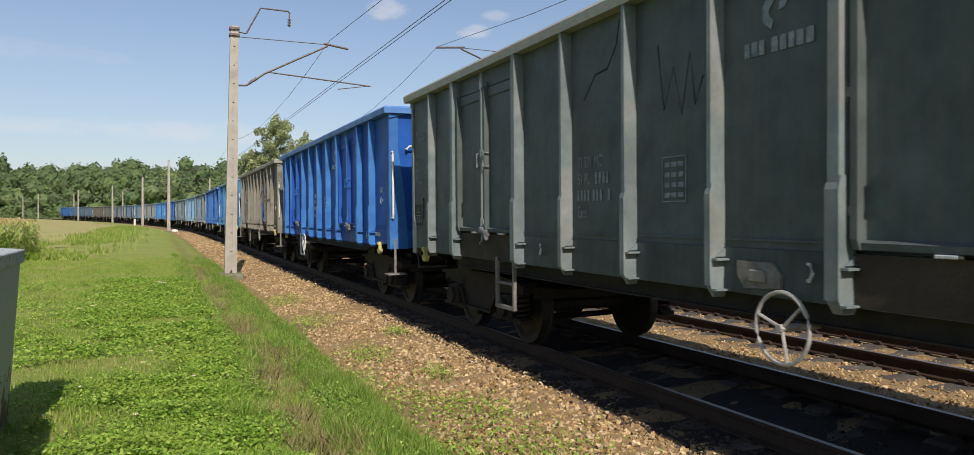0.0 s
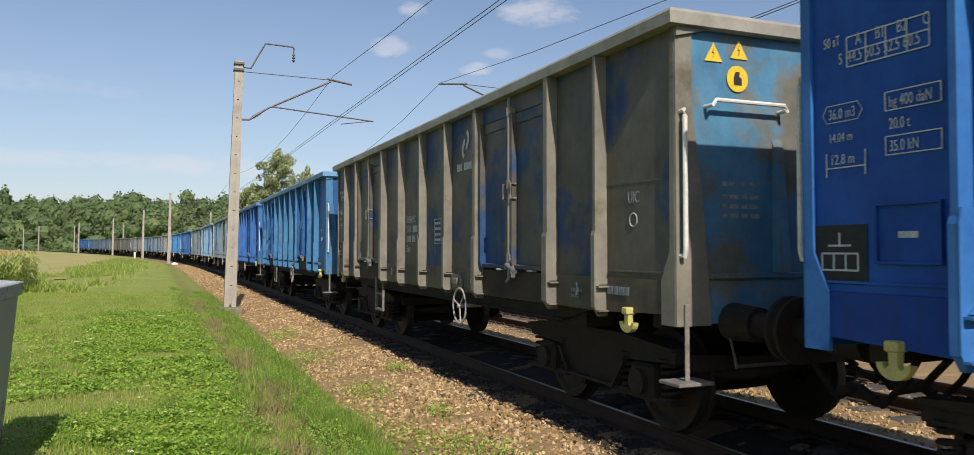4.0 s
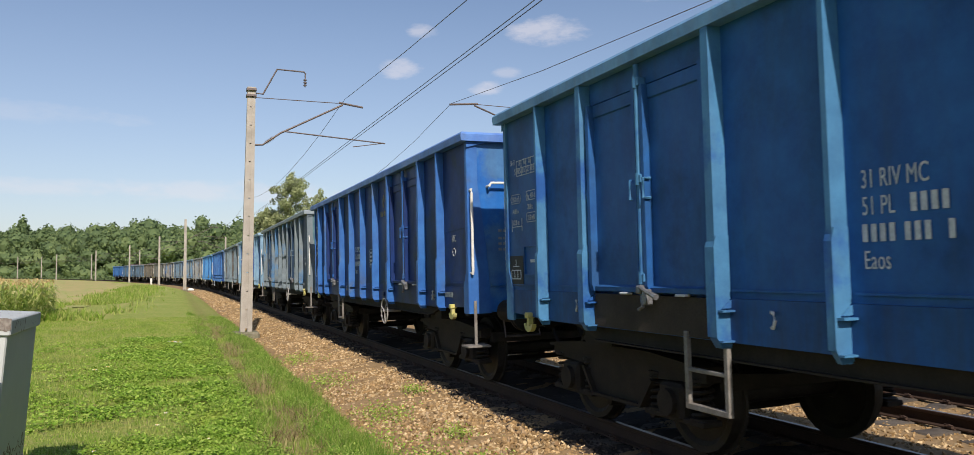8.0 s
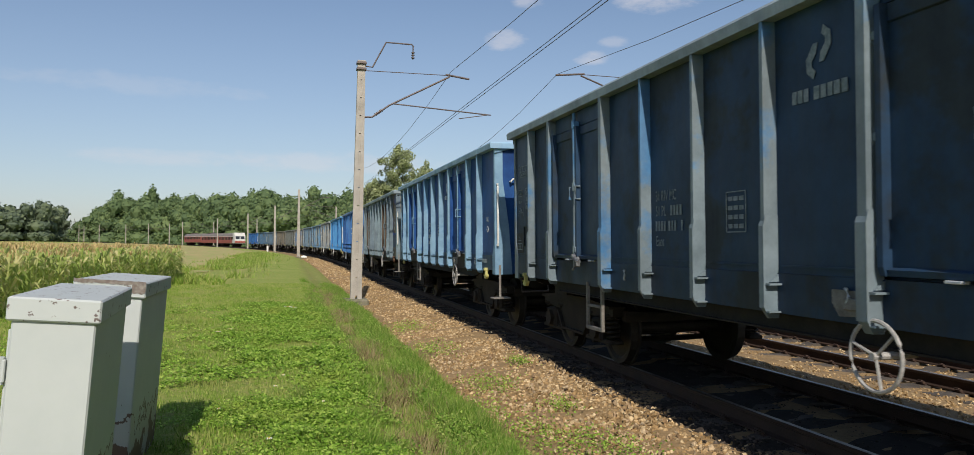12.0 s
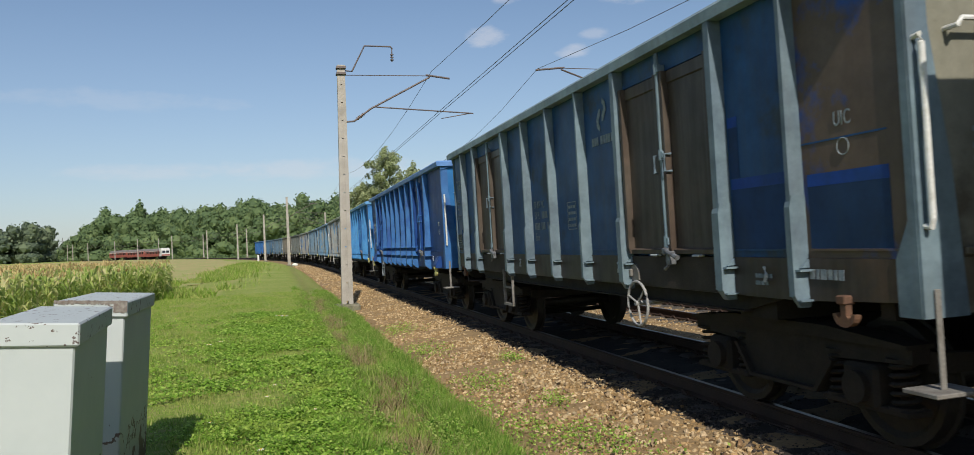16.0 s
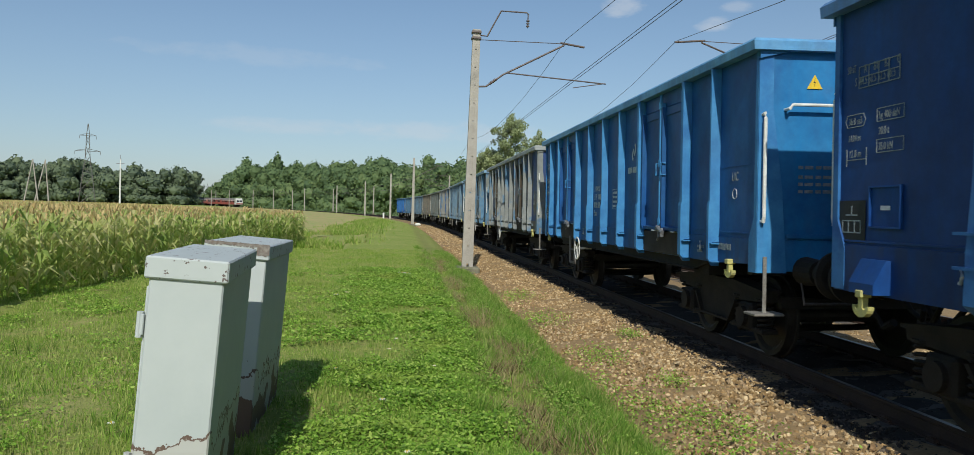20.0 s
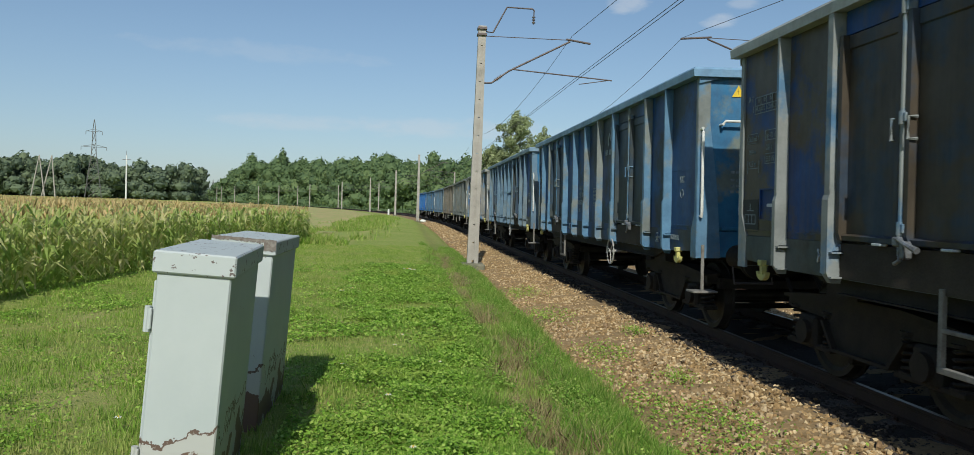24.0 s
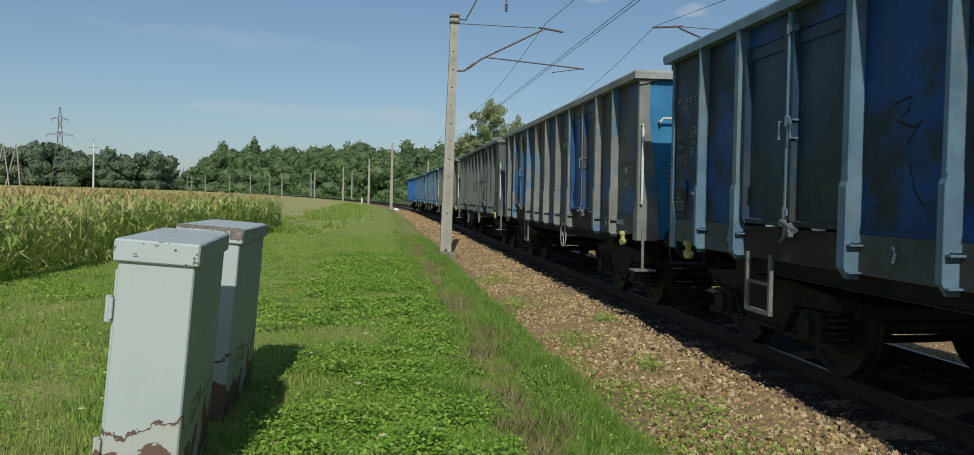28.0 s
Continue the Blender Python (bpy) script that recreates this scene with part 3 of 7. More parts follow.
def mirrored(key):
    """The same shape at the other end of its side."""
    if key + "|far" not in MESHES:
        bm = bmesh.new()
        bm.from_mesh(MESHES[key])
        for v in bm.verts:
            v.co.y = -v.co.y
        bmesh.ops.reverse_faces(bm, faces=bm.faces[:])
        MESHES[key + "|far"] = mesh_from(key.split("|")[0], bm)
    return MESHES[key + "|far"]


def post_shape(bm, half=0.022):
    """Stanchion of even depth up to the rim, with a doubling plate, small shelves and a slanted foot. Outward is -x, its wall at x = 0."""
    lv = [(1.03, half - 0.004, 0.075), (1.10, half, 0.118), (3.312, half - 0.002, 0.112)]
    rings = [[bm.verts.new((0.0, -w - 0.006, z)), bm.verts.new((-d, -w, z)), bm.verts.new((-d, w, z)), bm.verts.new((0.0, w + 0.006, z))] for z, w, d in lv]
    for a, b in zip(rings, rings[1:]):
        for i in range(3):
            bm.faces.new((a[i], a[i + 1], b[i + 1], b[i]))
    bm.faces.new(rings[0])
    bm.faces.new(rings[-1][::-1])
    h = half + 0.002
    prism(bm, [(-0.002, 1.045), (-0.10, 1.045), (-0.134, 1.12), (-0.134, 1.74), (-0.112, 1.82), (-0.002, 1.82)], "y", -h - 0.011, -h)
    prism(bm, [(-0.119, 1.11), (-0.133, 1.11), (-0.133, 1.74), (-0.119, 1.78)], "y", -h + 0.001, h + 0.003)
    box(bm, -0.120, -h - 0.066, 1.285, -0.005, -h - 0.012, 1.300)
    box(bm, -0.115, -h - 0.052, 1.075, -0.005, -h - 0.012, 1.088)
    prism(bm, [(-0.005, 1.31), (-0.09, 1.31), (-0.005, 1.375)], "y", -h - 0.028, -h - 0.016)
    bmesh.ops.recalc_face_normals(bm, faces=bm.faces[:])


def door_post_shape(bm):
    post_shape(bm, 0.042)


def curved_post_shape(bm):
    """Stanchion of the longer wagon: swept outwards to the foot, with box brackets."""
    lv = [(0.98, 0.05, 0.05), (1.08, 0.06, 0.165), (1.40, 0.055, 0.16), (1.9, 0.05, 0.125), (2.5, 0.048, 0.115), (3.312, 0.042, 0.112)]
    rings = [[bm.verts.new((0.0, -w, z)), bm.verts.new((-d, -w, z)), bm.verts.new((-d, w, z)), bm.verts.new((0.0, w, z))] for z, w, d in lv]
    for a, b in zip(rings, rings[1:]):
        for i in range(3):
            bm.faces.new((a[i], a[i + 1], b[i + 1], b[i]))
    bm.faces.new(rings[0])
    bm.faces.new(rings[-1][::-1])
    for z in (1.30, 1.52):
        box(bm, -0.17, -0.16, z, -0.01, 0.16, z + 0.02)
    bmesh.ops.recalc_face_normals(bm, faces=bm.faces[:])


def door_shape(bm, w, h):
    """One leaf: sheet in a raised frame; hinge side at y = 0."""
    box(bm, -0.010, 0.02, 1.42, 0.012, w - 0.02, 1.42 + h)
    for y0, y1 in ((0.015, 0.065), (w - 0.085, w - 0.035)):
        prism(bm, [(0.01, 1.40), (-0.06, 1.40), (-0.080, 1.46), (-0.076, 1.43 + h), (0.01, 1.43 + h)], "y", y0, y1)
    prism(bm, [(0.01, 1.401), (-0.050, 1.401), (-0.056, 1.44), (-0.02, 1.455), (0.01, 1.455)], "y", 0.066, w - 0.086)
    box(bm, -0.027, 0.066, 1.31 + h, 0.01, w - 0.086, 1.429 + h, 0.008)


def wheel_shape(bm):
    prof = [(0.0, -0.09), (0.10, -0.09), (0.12, -0.05), (0.36, -0.03), (0.40, -0.065), (0.485, -0.065), (0.487, -0.035), (0.462, -0.03), (0.455, 0.065), (0.40, 0.065), (0.36, 0.035), (0.12, 0.06), (0.10, 0.10), (0.0, 0.10)]
    k = 24
    rings = []
    for r, x in prof:
        rings.append([bm.verts.new((x, r * math.cos(math.tau * i / k), r * math.sin(math.tau * i / k))) for i in range(k)] if r else [bm.verts.new((x, 0, 0))])
    for a, b in zip(rings, rings[1:]):
        for i in range(k):
            j = (i + 1) % k
            if len(a) == 1:
                bm.faces.new((a[0], b[i], b[j]))
            elif len(b) == 1:
                bm.faces.new((a[i], b[0], a[j]))
            else:
                bm.faces.new((a[i], b[i], b[j], a[j]))
    bmesh.ops.recalc_face_normals(bm, faces=bm.faces[:])


def wheelset_shape(bm):
    wheel_shape(bm)
    for v in bm.verts:
        v.co.x = -v.co.x - 0.7525
    b2 = bmesh.new()
    wheel_shape(b2)
    for v in b2.verts:
        v.co.x += 0.7525
    tmp = bpy.data.meshes.new("tmp")
    b2.to_mesh(tmp)
    b2.free()
    bm.from_mesh(tmp)
    bpy.data.meshes.remove(tmp)
    rod(bm, [(-1.02, 0, 0), (1.02, 0, 0)], 0.075, 12)
    bmesh.ops.recalc_face_normals(bm, faces=bm.faces[:])


def bogie_side_shape(bm):
    """One fish-belly cast side beam; outward is -x."""
    prism(bm, [(-1.35, 0.78), (-1.35, 0.66), (-0.62, 0.62), (-0.42, 0.36), (0.42, 0.36), (0.62, 0.62), (1.35, 0.66), (1.35, 0.78), (0.6, 0.84), (-0.6, 0.84)], "x", -1.07, -0.93)
    prism(bm, [(-1.36, 0.76), (1.36, 0.76), (1.36, 0.79), (0.6, 0.855), (-0.6, 0.855), (-1.36, 0.79)], "x", -1.12, -0.90)
    prism(bm, [(-0.64, 0.60), (-0.43, 0.335), (0.43, 0.335), (0.64, 0.60), (0.60, 0.61), (0.41, 0.365), (-0.41, 0.365), (-0.60, 0.61)], "x", -1.12, -0.90)


def bolster_shape(bm):
    box(bm, -0.93, -0.22, 0.52, 0.93, 0.22, 0.86, 0.03)


def headstock_shape(bm):
    prism(bm, [(-0.93, 0.60), (0.93, 0.60), (0.93, 0.74), (0.4, 0.70), (-0.4, 0.70), (-0.93, 0.74)], "y", -0.05, 0.05)


def brake_beam_shape(bm):
    rod(bm, [(-0.95, 0, 0.26), (-0.5, 0, 0.24), (0.5, 0, 0.24), (0.95, 0, 0.26)], 0.04, 8)
    for x in (-0.7525, 0.7525):
        box(bm, x - 0.04, -0.05, 0.24, x + 0.04, 0.05, 0.62, 0.01)


def spring_shape(bm):
    pts = [(0.085 * math.cos(q), 0.085 * math.sin(q), 0.30 * q / (5.0 * math.tau)) for q in (math.tau * i / 8 for i in range(41))]
    rod(bm, pts, 0.017, 4)
    for z in (-0.02, 0.30):
        rod(bm, [(0, 0, z), (0, 0, z + 0.025)], 0.11, 14)


def axle_box_shape(bm):
    box(bm, -0.12, -0.17, -0.15, 0.10, 0.17, 0.16, 0.03)
    rod(bm, [(-0.11, 0, 0), (-0.17, 0, 0)], 0.115, 16)
    box(bm, -0.10, -0.42, -0.16, 0.10, 0.42, -0.11, 0.01)


def ring(bm, r, t, c=(0, 0, 0), axis="x", k=28, sides=7):
    pts = []
    for i in range(k):
        a = math.tau * i / k
        p = {"x": (0, r * math.cos(a), r * math.sin(a)), "y": (r * math.cos(a), 0, r * math.sin(a)), "z": (r * math.cos(a), r * math.sin(a), 0)}[axis]
        pts.append(Vector(p) + Vector(c))
    rod(bm, pts, t, sides, True)


def brake_wheel_shape(bm):
    ring(bm, 0.222, 0.014)
    for i in range(3):
        a = math.tau * (i / 3 + 0.05)
        rod(bm, [(0, 0, 0), (0.0, 0.217 * math.cos(a), 0.217 * math.sin(a))], 0.011, 6)
    rod(bm, [(-0.03, 0, 0), (0.30, 0, 0)], 0.025, 8)


def hook_shape(bm):
    """Cast tow hook: stem with a two-armed foot."""
    arc = [(0.125 * math.cos(q), -0.125 - 0.105 * math.sin(q)) for q in (math.pi * i / 10 for i in range(11))]
    inner = [(0.085 * math.cos(q), -0.125 - 0.055 * math.sin(q)) for q in (math.pi * i / 8 for i in range(9))]
    right = [p for p in inner if p[0] > 0.04]
    left = [p for p in inner if p[0] < -0.04]
    prism(bm, [(0.036, 0.0), (0.030, -0.14)] + right[::-1] + arc + left[::-1] + [(-0.030, -0.14), (-0.036, 0.0)], "x", -0.03, 0.03)
    box(bm, -0.055, -0.05, -0.05, 0.055, 0.05, 0.02, 0.01)


def rim_shape(bm, L):
    """Top chord: square tube with a sloping cap, all round, mitred at the corners."""
    prof = [(0.0, RIM - 0.12), (-0.118, RIM - 0.12), (-0.125, RIM - 0.03), (-0.10, RIM), (0.05, RIM), (0.05, RIM - 0.12)]
    rings = []
    for sx, sy in ((-1, -1), (1, -1), (1, 1), (-1, 1)):
        rings.append([bm.verts.new((sx * (HALF - u), sy * (L / 2 - 0.02 - u), z)) for u, z in prof])
    k = len(prof)
    for i in range(4):
        a, b = rings[i], rings[(i + 1) % 4]
        for j in range(k):
            bm.faces.new((a[j], a[(j + 1) % k], b[(j + 1) % k], b[j]))
    bmesh.ops.recalc_face_normals(bm, faces=bm.faces[:])


def text_data(key, words, size):
    if key not in MESHES:
        c = bpy.data.curves.new("lettering", "FONT")
        c.body, c.size, c.extrude = words, size, 0.0012
        c.space_character = 1.05
        MESHES[key] = c
    return MESHES[key]


def lettering(words, size, parent, m, mat, narrow=0.78):
    c = text_data("text|%s|%.3f" % (words, size), words, size)
    ob = new("lettering", c)
    if not c.materials:
        c.materials.append(mat)
    elif c.materials[0] != mat:
        ob.material_slots[0].link = "OBJECT"
        ob.material_slots[0].material = mat
    ob.parent = parent
    ob.matrix_basis = m @ Matrix.Diagonal((narrow, 1, 1, 1))
    return ob


def bars(bm, rows, h, gap=0.035):
    """Rows of plain bars standing for unreadable or private writing: (y along the wall, z, widths...)."""
    for y, z, *ws in rows:
        for w in ws:
            if w > 0:
                box(bm, -0.0035, y - w, z, 0.0, y, z + h)
            y -= abs(w) + gap


def bar_row(name, parent, mat, x, y, z, widths, h, gap=0.018):
    """Plain bars side by side for private writing, one part each; a negative width is a space."""
    for w in widths:
        if w > 0:
            part(name, cached("%s|%.3f|%.3f" % (name, w, h), lambda bm: box(bm, -0.0035, -w, 0.0, 0.0, 0.0, h)), mat, parent, "", pose(x, y, z))
        y -= abs(w) + gap


def marking(name, build, mat, parent, m):
    """A small printed field of many strokes, kept as one piece."""
    return tagged(part(name, cached(name, build), mat, parent, "", m), kind="stuff")


def emblem_shape(bm):
    """Two slanted brackets facing one another."""
    piece = [(0.15, -0.10), (0.16, 0.02), (0.06, 0.15), (0.0, 0.15), (0.02, 0.06), (0.085, -0.01), (0.08, -0.06), (0.03, -0.10), (0.06, -0.17)]
    for sg in (1, -1):
        prism(bm, [(sg * (u + 0.01), sg * (w - 0.06)) for u, w in piece], "x", -0.0035, 0.0)


def table_shape(bm, nrow=4, ncol=3, w=0.29, h=0.34, hole=0.5):
    t = 0.009
    for z in (0.0, h):
        box(bm, -0.0035, -w / 2, z - t / 2, 0.0, w / 2, z + t / 2)
    for y in (-w / 2, w / 2):
        box(bm, -0.0037, y - t / 2, 0, 0.0, y + t / 2, h)
    for i in range(nrow):
        for j in range(ncol):
            y0, z0 = -w / 2 + 0.03 + j * (w - 0.04) / ncol, 0.03 + i * (h - 0.03) / nrow
            box(bm, -0.003, y0, z0, 0.0, y0 + (w - 0.04) / ncol * 0.78, z0 + (h - 0.04) / nrow * hole)


def load_table_shape(bm):
    """Thin ruled frame of the load-limit table."""
    t = 0.008
    for z in (0.0, 0.085, 0.17):
        box(bm, -0.0035, -0.26, z - t / 2, 0.0, 0.26, z + t / 2)
    for y in (-0.26, -0.13, 0.0, 0.13, 0.26):
        box(bm, -0.0037, y - t / 2, 0.0, 0.0, y + t / 2, 0.17)


def box_mark_shape(bm, w=0.26, h=0.09):
    """A thin rectangular outline round a figure."""
    t = 0.007
    for z in (0.0, h):
        box(bm, -0.0032, -w, z - t / 2, 0.0, 0.0, z + t / 2)
    for y in (-w, 0.0):
        box(bm, -0.0034, y - t / 2, 0.0, 0.0, y + t / 2, h)


def hexagon_mark(bm):
    """Pointed outline round the volume."""
    pts = [(0.14, 0.0), (0.11, 0.05), (-0.11, 0.05), (-0.14, 0.0), (-0.11, -0.05), (0.11, -0.05)]
    rod(bm, [(-0.002, u, w) for u, w in pts], 0.0035, 4, True)


def holder_shape(bm):
    """Shallow metal pocket with a raised rim."""
    box(bm, -0.006, -0.20, 0.0, 0.002, 0.20, 0.33)
    for y in (-0.20, 0.185):
        box(bm, -0.026, y, 0.0, 0.001, y + 0.015, 0.33)
    for z in (0.0, 0.315):
        box(bm, -0.027, -0.186, z, 0.001, 0.186, z + 0.015)


def plan_mark_shape(bm):
    t = 0.014
    for z in (0.0, 0.12):
        box(bm, -0.0035, -0.16, z - t / 2, 0.0, 0.16, z + t / 2)
    for y in (-0.16, -0.053, 0.053, 0.16):
        box(bm, -0.0037, y - t / 2, 0, 0.0, y + t / 2, 0.12)
    box(bm, -0.0035, -0.10, 0.17, 0.0, 0.10, 0.17 + t)
    box(bm, -0.0037, -t / 2, 0.17, 0.0, t / 2, 0.27)


def triangle_shape(bm, a=0.17):
    prism(bm, [(-a / 2, 0), (a / 2, 0), (0, a * 0.87)], "y", -0.004, 0.0)


def flash_shape(bm):
    prism(bm, [(-0.007, 0.025), (0.006, 0.072), (-0.009, 0.072), (0.004, 0.115), (-0.016, 0.065), (0.0, 0.065)], "y", -0.007, -0.0035)


def disc_shape(bm, r=0.105):
    rod(bm, [(0, -0.004, 0), (0, 0, 0)], r, 24)


class Kind:
    """Measures of one type of open wagon."""

    def __init__(self, key, L, posts, doors, pivot, curved):
        self.key, self.L, self.posts, self.doors, self.pivot, self.curved = key, L, posts, doors, pivot, curved


SHORT = Kind("short", 12.054, [1.03, 1.97, 3.87, 4.95, 6.03, 7.11, 8.185, 10.085, 11.025], [(1.97, 3.87), (8.185, 10.085)], 4.2, False)
LONG = Kind("long", 13.35, [1.80, 3.65, 4.66, 5.67, 6.675, 7.68, 8.69, 9.70, 11.55], [(1.80, 3.65), (9.70, 11.55)], 4.85, True)


# handbrake wheel and ladder, in metres behind the leading corner
BRAKE_AT = {-1: 4.28, 0: 7.96, 1: 4.38, 2: 4.43, 3: 4.16, 4: 3.79, 5: 3.16, 6: 3.57, 8: 8.0, 9: 7.55, 10: 3.89, 11: 4.2}
LADDER_AT = {-1: 8.60, 0: 8.70, 2: 8.40, 4: 8.60, 5: 8.55, 6: 8.48, 7: 10.93, 8: 8.80, 9: 8.50, 10: 8.55, 11: 9.70}


def build_wagon(kind, look_of, label, k):
    """One bogie open wagon. Its origin is at the rails under its middle; -y is the leading end, -x the side to the camera."""
    L, K = kind.L, kind.key
    paint, trim_paint, sill_paint, end_paint = look_of["wall"], look_of["post"], look_of["sill"], look_of["end"]
    mark = M["stencil_worn"] if look_of.get("worn") else M["stencil"]
    W = thing("open_wagon", label, "freight wagon", group="wagons of the goods train")

    def frame_shape(bm):
        box(bm, -1.33, -L / 2 + 0.05, 1.20, 1.33, L / 2 - 0.05, 1.30)
        box(bm, -0.35, -L / 2 + 0.03, 0.92, 0.35, L / 2 - 0.03, 1.199)
        for i in range(9):
            y = -L / 2 + 0.4 + i * (L - 0.8) / 8
            box(bm, -1.30, y - 0.06, 0.98, 1.30, y + 0.06, 1.198)
        for y in (-kind.pivot, kind.pivot):
            box(bm, -1.28, y - 0.25, 0.88, 1.28, y + 0.25, 1.197)
            rod(bm, [(0, y, 0.80), (0, y, 0.93)], 0.25, 14)
    part("underframe", cached("underframe|" + K, frame_shape), M["iron"], W, "dark grimy steel underframe")

    def sill_shape(bm):
        # side sill, fish-bellied between the bogies
        if kind.curved:
            prism(bm, [(-L / 2 + 0.02, 1.02), (L / 2 - 0.02, 1.02), (L / 2 - 0.02, 1.40), (-L / 2 + 0.02, 1.40)], "x", -HALF - 0.02, -HALF + 0.05)
        else:
            prism(bm, [(-L / 2 + 0.02, 1.12), (-L / 2 + 1.1, 1.07), (-L / 2 + 2.0, 1.07), (L / 2 - 2.0, 1.07), (L / 2 - 1.1, 1.07), (L / 2 - 0.02, 1.12), (L / 2 - 0.02, 1.375), (-L / 2 + 0.02, 1.375)], "x", -HALF - 0.015, -HALF + 0.05)

    def web_shape(bm):
        a, b = (1.25, 1.9) if not kind.curved else (2.6, 3.4)
        prism(bm, [(-L / 2 + a, 1.10), (-L / 2 + b, 0.94), (L / 2 - b, 0.94), (L / 2 - a, 1.10)], "x", -HALF + 0.07, -HALF + 0.10)
        prism(bm, [(-L / 2 + b, 0.925), (L / 2 - b, 0.925), (L / 2 - b, 0.939), (-L / 2 + b, 0.939)], "x", -HALF + 0.03, -HALF + 0.16)

    def panel_shape(bm, w):
        # one pressed sheet between two stanchions, with a drip bead at its foot
        box(bm, 0.0, -w / 2, 1.376, 0.012, w / 2, RIM - 0.12)
        box(bm, -0.016, -w / 2 + 0.06, 1.425, 0.0, w / 2 - 0.06, 1.44)

    def header_shape(bm, w):
        box(bm, -0.012, -w / 2, RIM - 0.32, 0.012, w / 2, RIM - 0.12)

    def lining_shape(bm):
        box(bm, -HALF + 0.06, -L / 2 + 0.03, 1.302, -HALF + 0.07, L / 2 - 0.03, RIM - 0.125)

    def corner_shape(bm):
        prism(bm, [(-L / 2 - 0.005, 1.03), (-L / 2 + 0.17, 1.03), (-L / 2 + 0.17, 1.375), (-L / 2 + 0.06, 1.60), (-L / 2 + 0.05, RIM - 0.12), (-L / 2 - 0.005, RIM - 0.12)], "x", -HALF - 0.025, -HALF + 0.002)
        prism(bm, [(-HALF - 0.022, 1.03), (-HALF + 0.30, 1.03), (-HALF + 0.24, 1.9), (-HALF + 0.13, 2.75), (-HALF + 0.13, RIM - 0.12), (-HALF - 0.022, RIM - 0.12)], "y", -L / 2 - 0.022, -L / 2 - 0.006)
        prism(bm, [(-HALF - 0.03, RIM - 0.20), (-HALF + 0.30, RIM - 0.121), (-HALF - 0.03, RIM - 0.121)], "y", -L / 2 - 0.05, -L / 2 - 0.023)

    def end_shape(bm):
        box(bm, -HALF + 0.004, -L / 2, 1.376, HALF - 0.004, -L / 2 + 0.014, RIM - 0.12)
        box(bm, -HALF + 0.004, -L / 2 - 0.004, 1.04, HALF - 0.004, -L / 2 + 0.06, 1.375, 0.006)
        box(bm, -HALF + 0.302, -L / 2 - 0.03, 1.385, HALF - 0.302, -L / 2 - 0.001, 1.43, 0.006)
        if kind.curved:
            box(bm, -HALF + 0.25, -L / 2 - 0.14, 2.20, HALF - 0.25, -L / 2 - 0.001, 2.30, 0.02)
        for x in (-0.42, 0.42):
            prism(bm, [(-L / 2, 1.43), (-L / 2 - 0.10, 1.43), (-L / 2 - 0.03, 2.4), (-L / 2, 2.5)], "x", x - 0.05, x + 0.05)

    def end_rail(bm):
        x, y = -HALF + 0.02, -L / 2 - 0.07
        rod(bm, [(x, -L / 2 + 0.0, 2.66), (x, y, 2.67), (x, y - 0.012, 2.62), (x, y - 0.012, 1.61), (x, y, 1.56), (x, -L / 2, 1.57)], 0.019, 8)

    def end_handle(bm):
        y = -L / 2 - 0.10
        rod(bm, [(-1.13, -L / 2, 2.72), (-1.13, y, 2.72), (-1.10, y, 2.76), (-0.43, y, 2.76), (-0.40, y, 2.72), (-0.40, -L / 2, 2.72)], 0.017, 8)

    def shunter_handle(bm):
        rod(bm, [(-0.95, -L / 2 - 0.03, 1.02), (-0.95, -L / 2 - 0.12, 0.72), (-0.45, -L / 2 - 0.12, 0.72), (-0.45, -L / 2 - 0.03, 1.02)], 0.017, 8)

    def step_shape(bm):
        x = -HALF + 0.06
        box(bm, x - 0.02, -L / 2 - 0.042, 0.62, x + 0.02, -L / 2 - 0.028, 1.20, 0.003)
        box(bm, x - 0.15, -L / 2 - 0.14, 0.595, x + 0.17, -L / 2 + 0.12, 0.622, 0.005)

    def ladder_shape(bm):
        y0, x = -0.23, -HALF - 0.02
        for y in (y0, y0 + 0.46):
            box(bm, x - 0.02, y - 0.022, 0.56, x + 0.02, y + 0.022, 1.12, 0.005)
        box(bm, x - 0.022, y0 - 0.022, 0.54, x + 0.022, y0 + 0.482, 0.585, 0.005)
        box(bm, x - 0.018, y0, 0.82, x + 0.018, y0 + 0.46, 0.85, 0.005)

    def lock_bar_shape(bm):
        rod(bm, [(-0.06, 0, 1.32), (-0.06, 0, RIM - 0.15)], 0.023, 10)
        for z in (1.52, 2.33, RIM - 0.30):
            rod(bm, [(-0.06, 0, z - 0.05), (-0.06, 0, z + 0.05)], 0.034, 10)
            box(bm, -0.085, -0.055, z - 0.035, -0.005, -0.012, z + 0.035, 0.006)

    def lock_lever_shape(bm):
        rod(bm, [(-0.09, 0, 1.44), (-0.12, -0.06, 1.45), (-0.12, -0.12, 1.42), (-0.11, -0.26, 1.37)], [0.019, 0.018, 0.017, 0.026], 8)
        box(bm, -0.115, -0.04, 1.39, -0.03, 0.03, 1.46, 0.010)
        box(bm, -0.11, -0.10, 1.30, -0.03, -0.05, 1.43, 0.010)
        rod(bm, [(-0.08, -0.02, 1.38), (-0.09, -0.04, 1.29), (-0.085, 0.03, 1.26)], 0.016, 8)

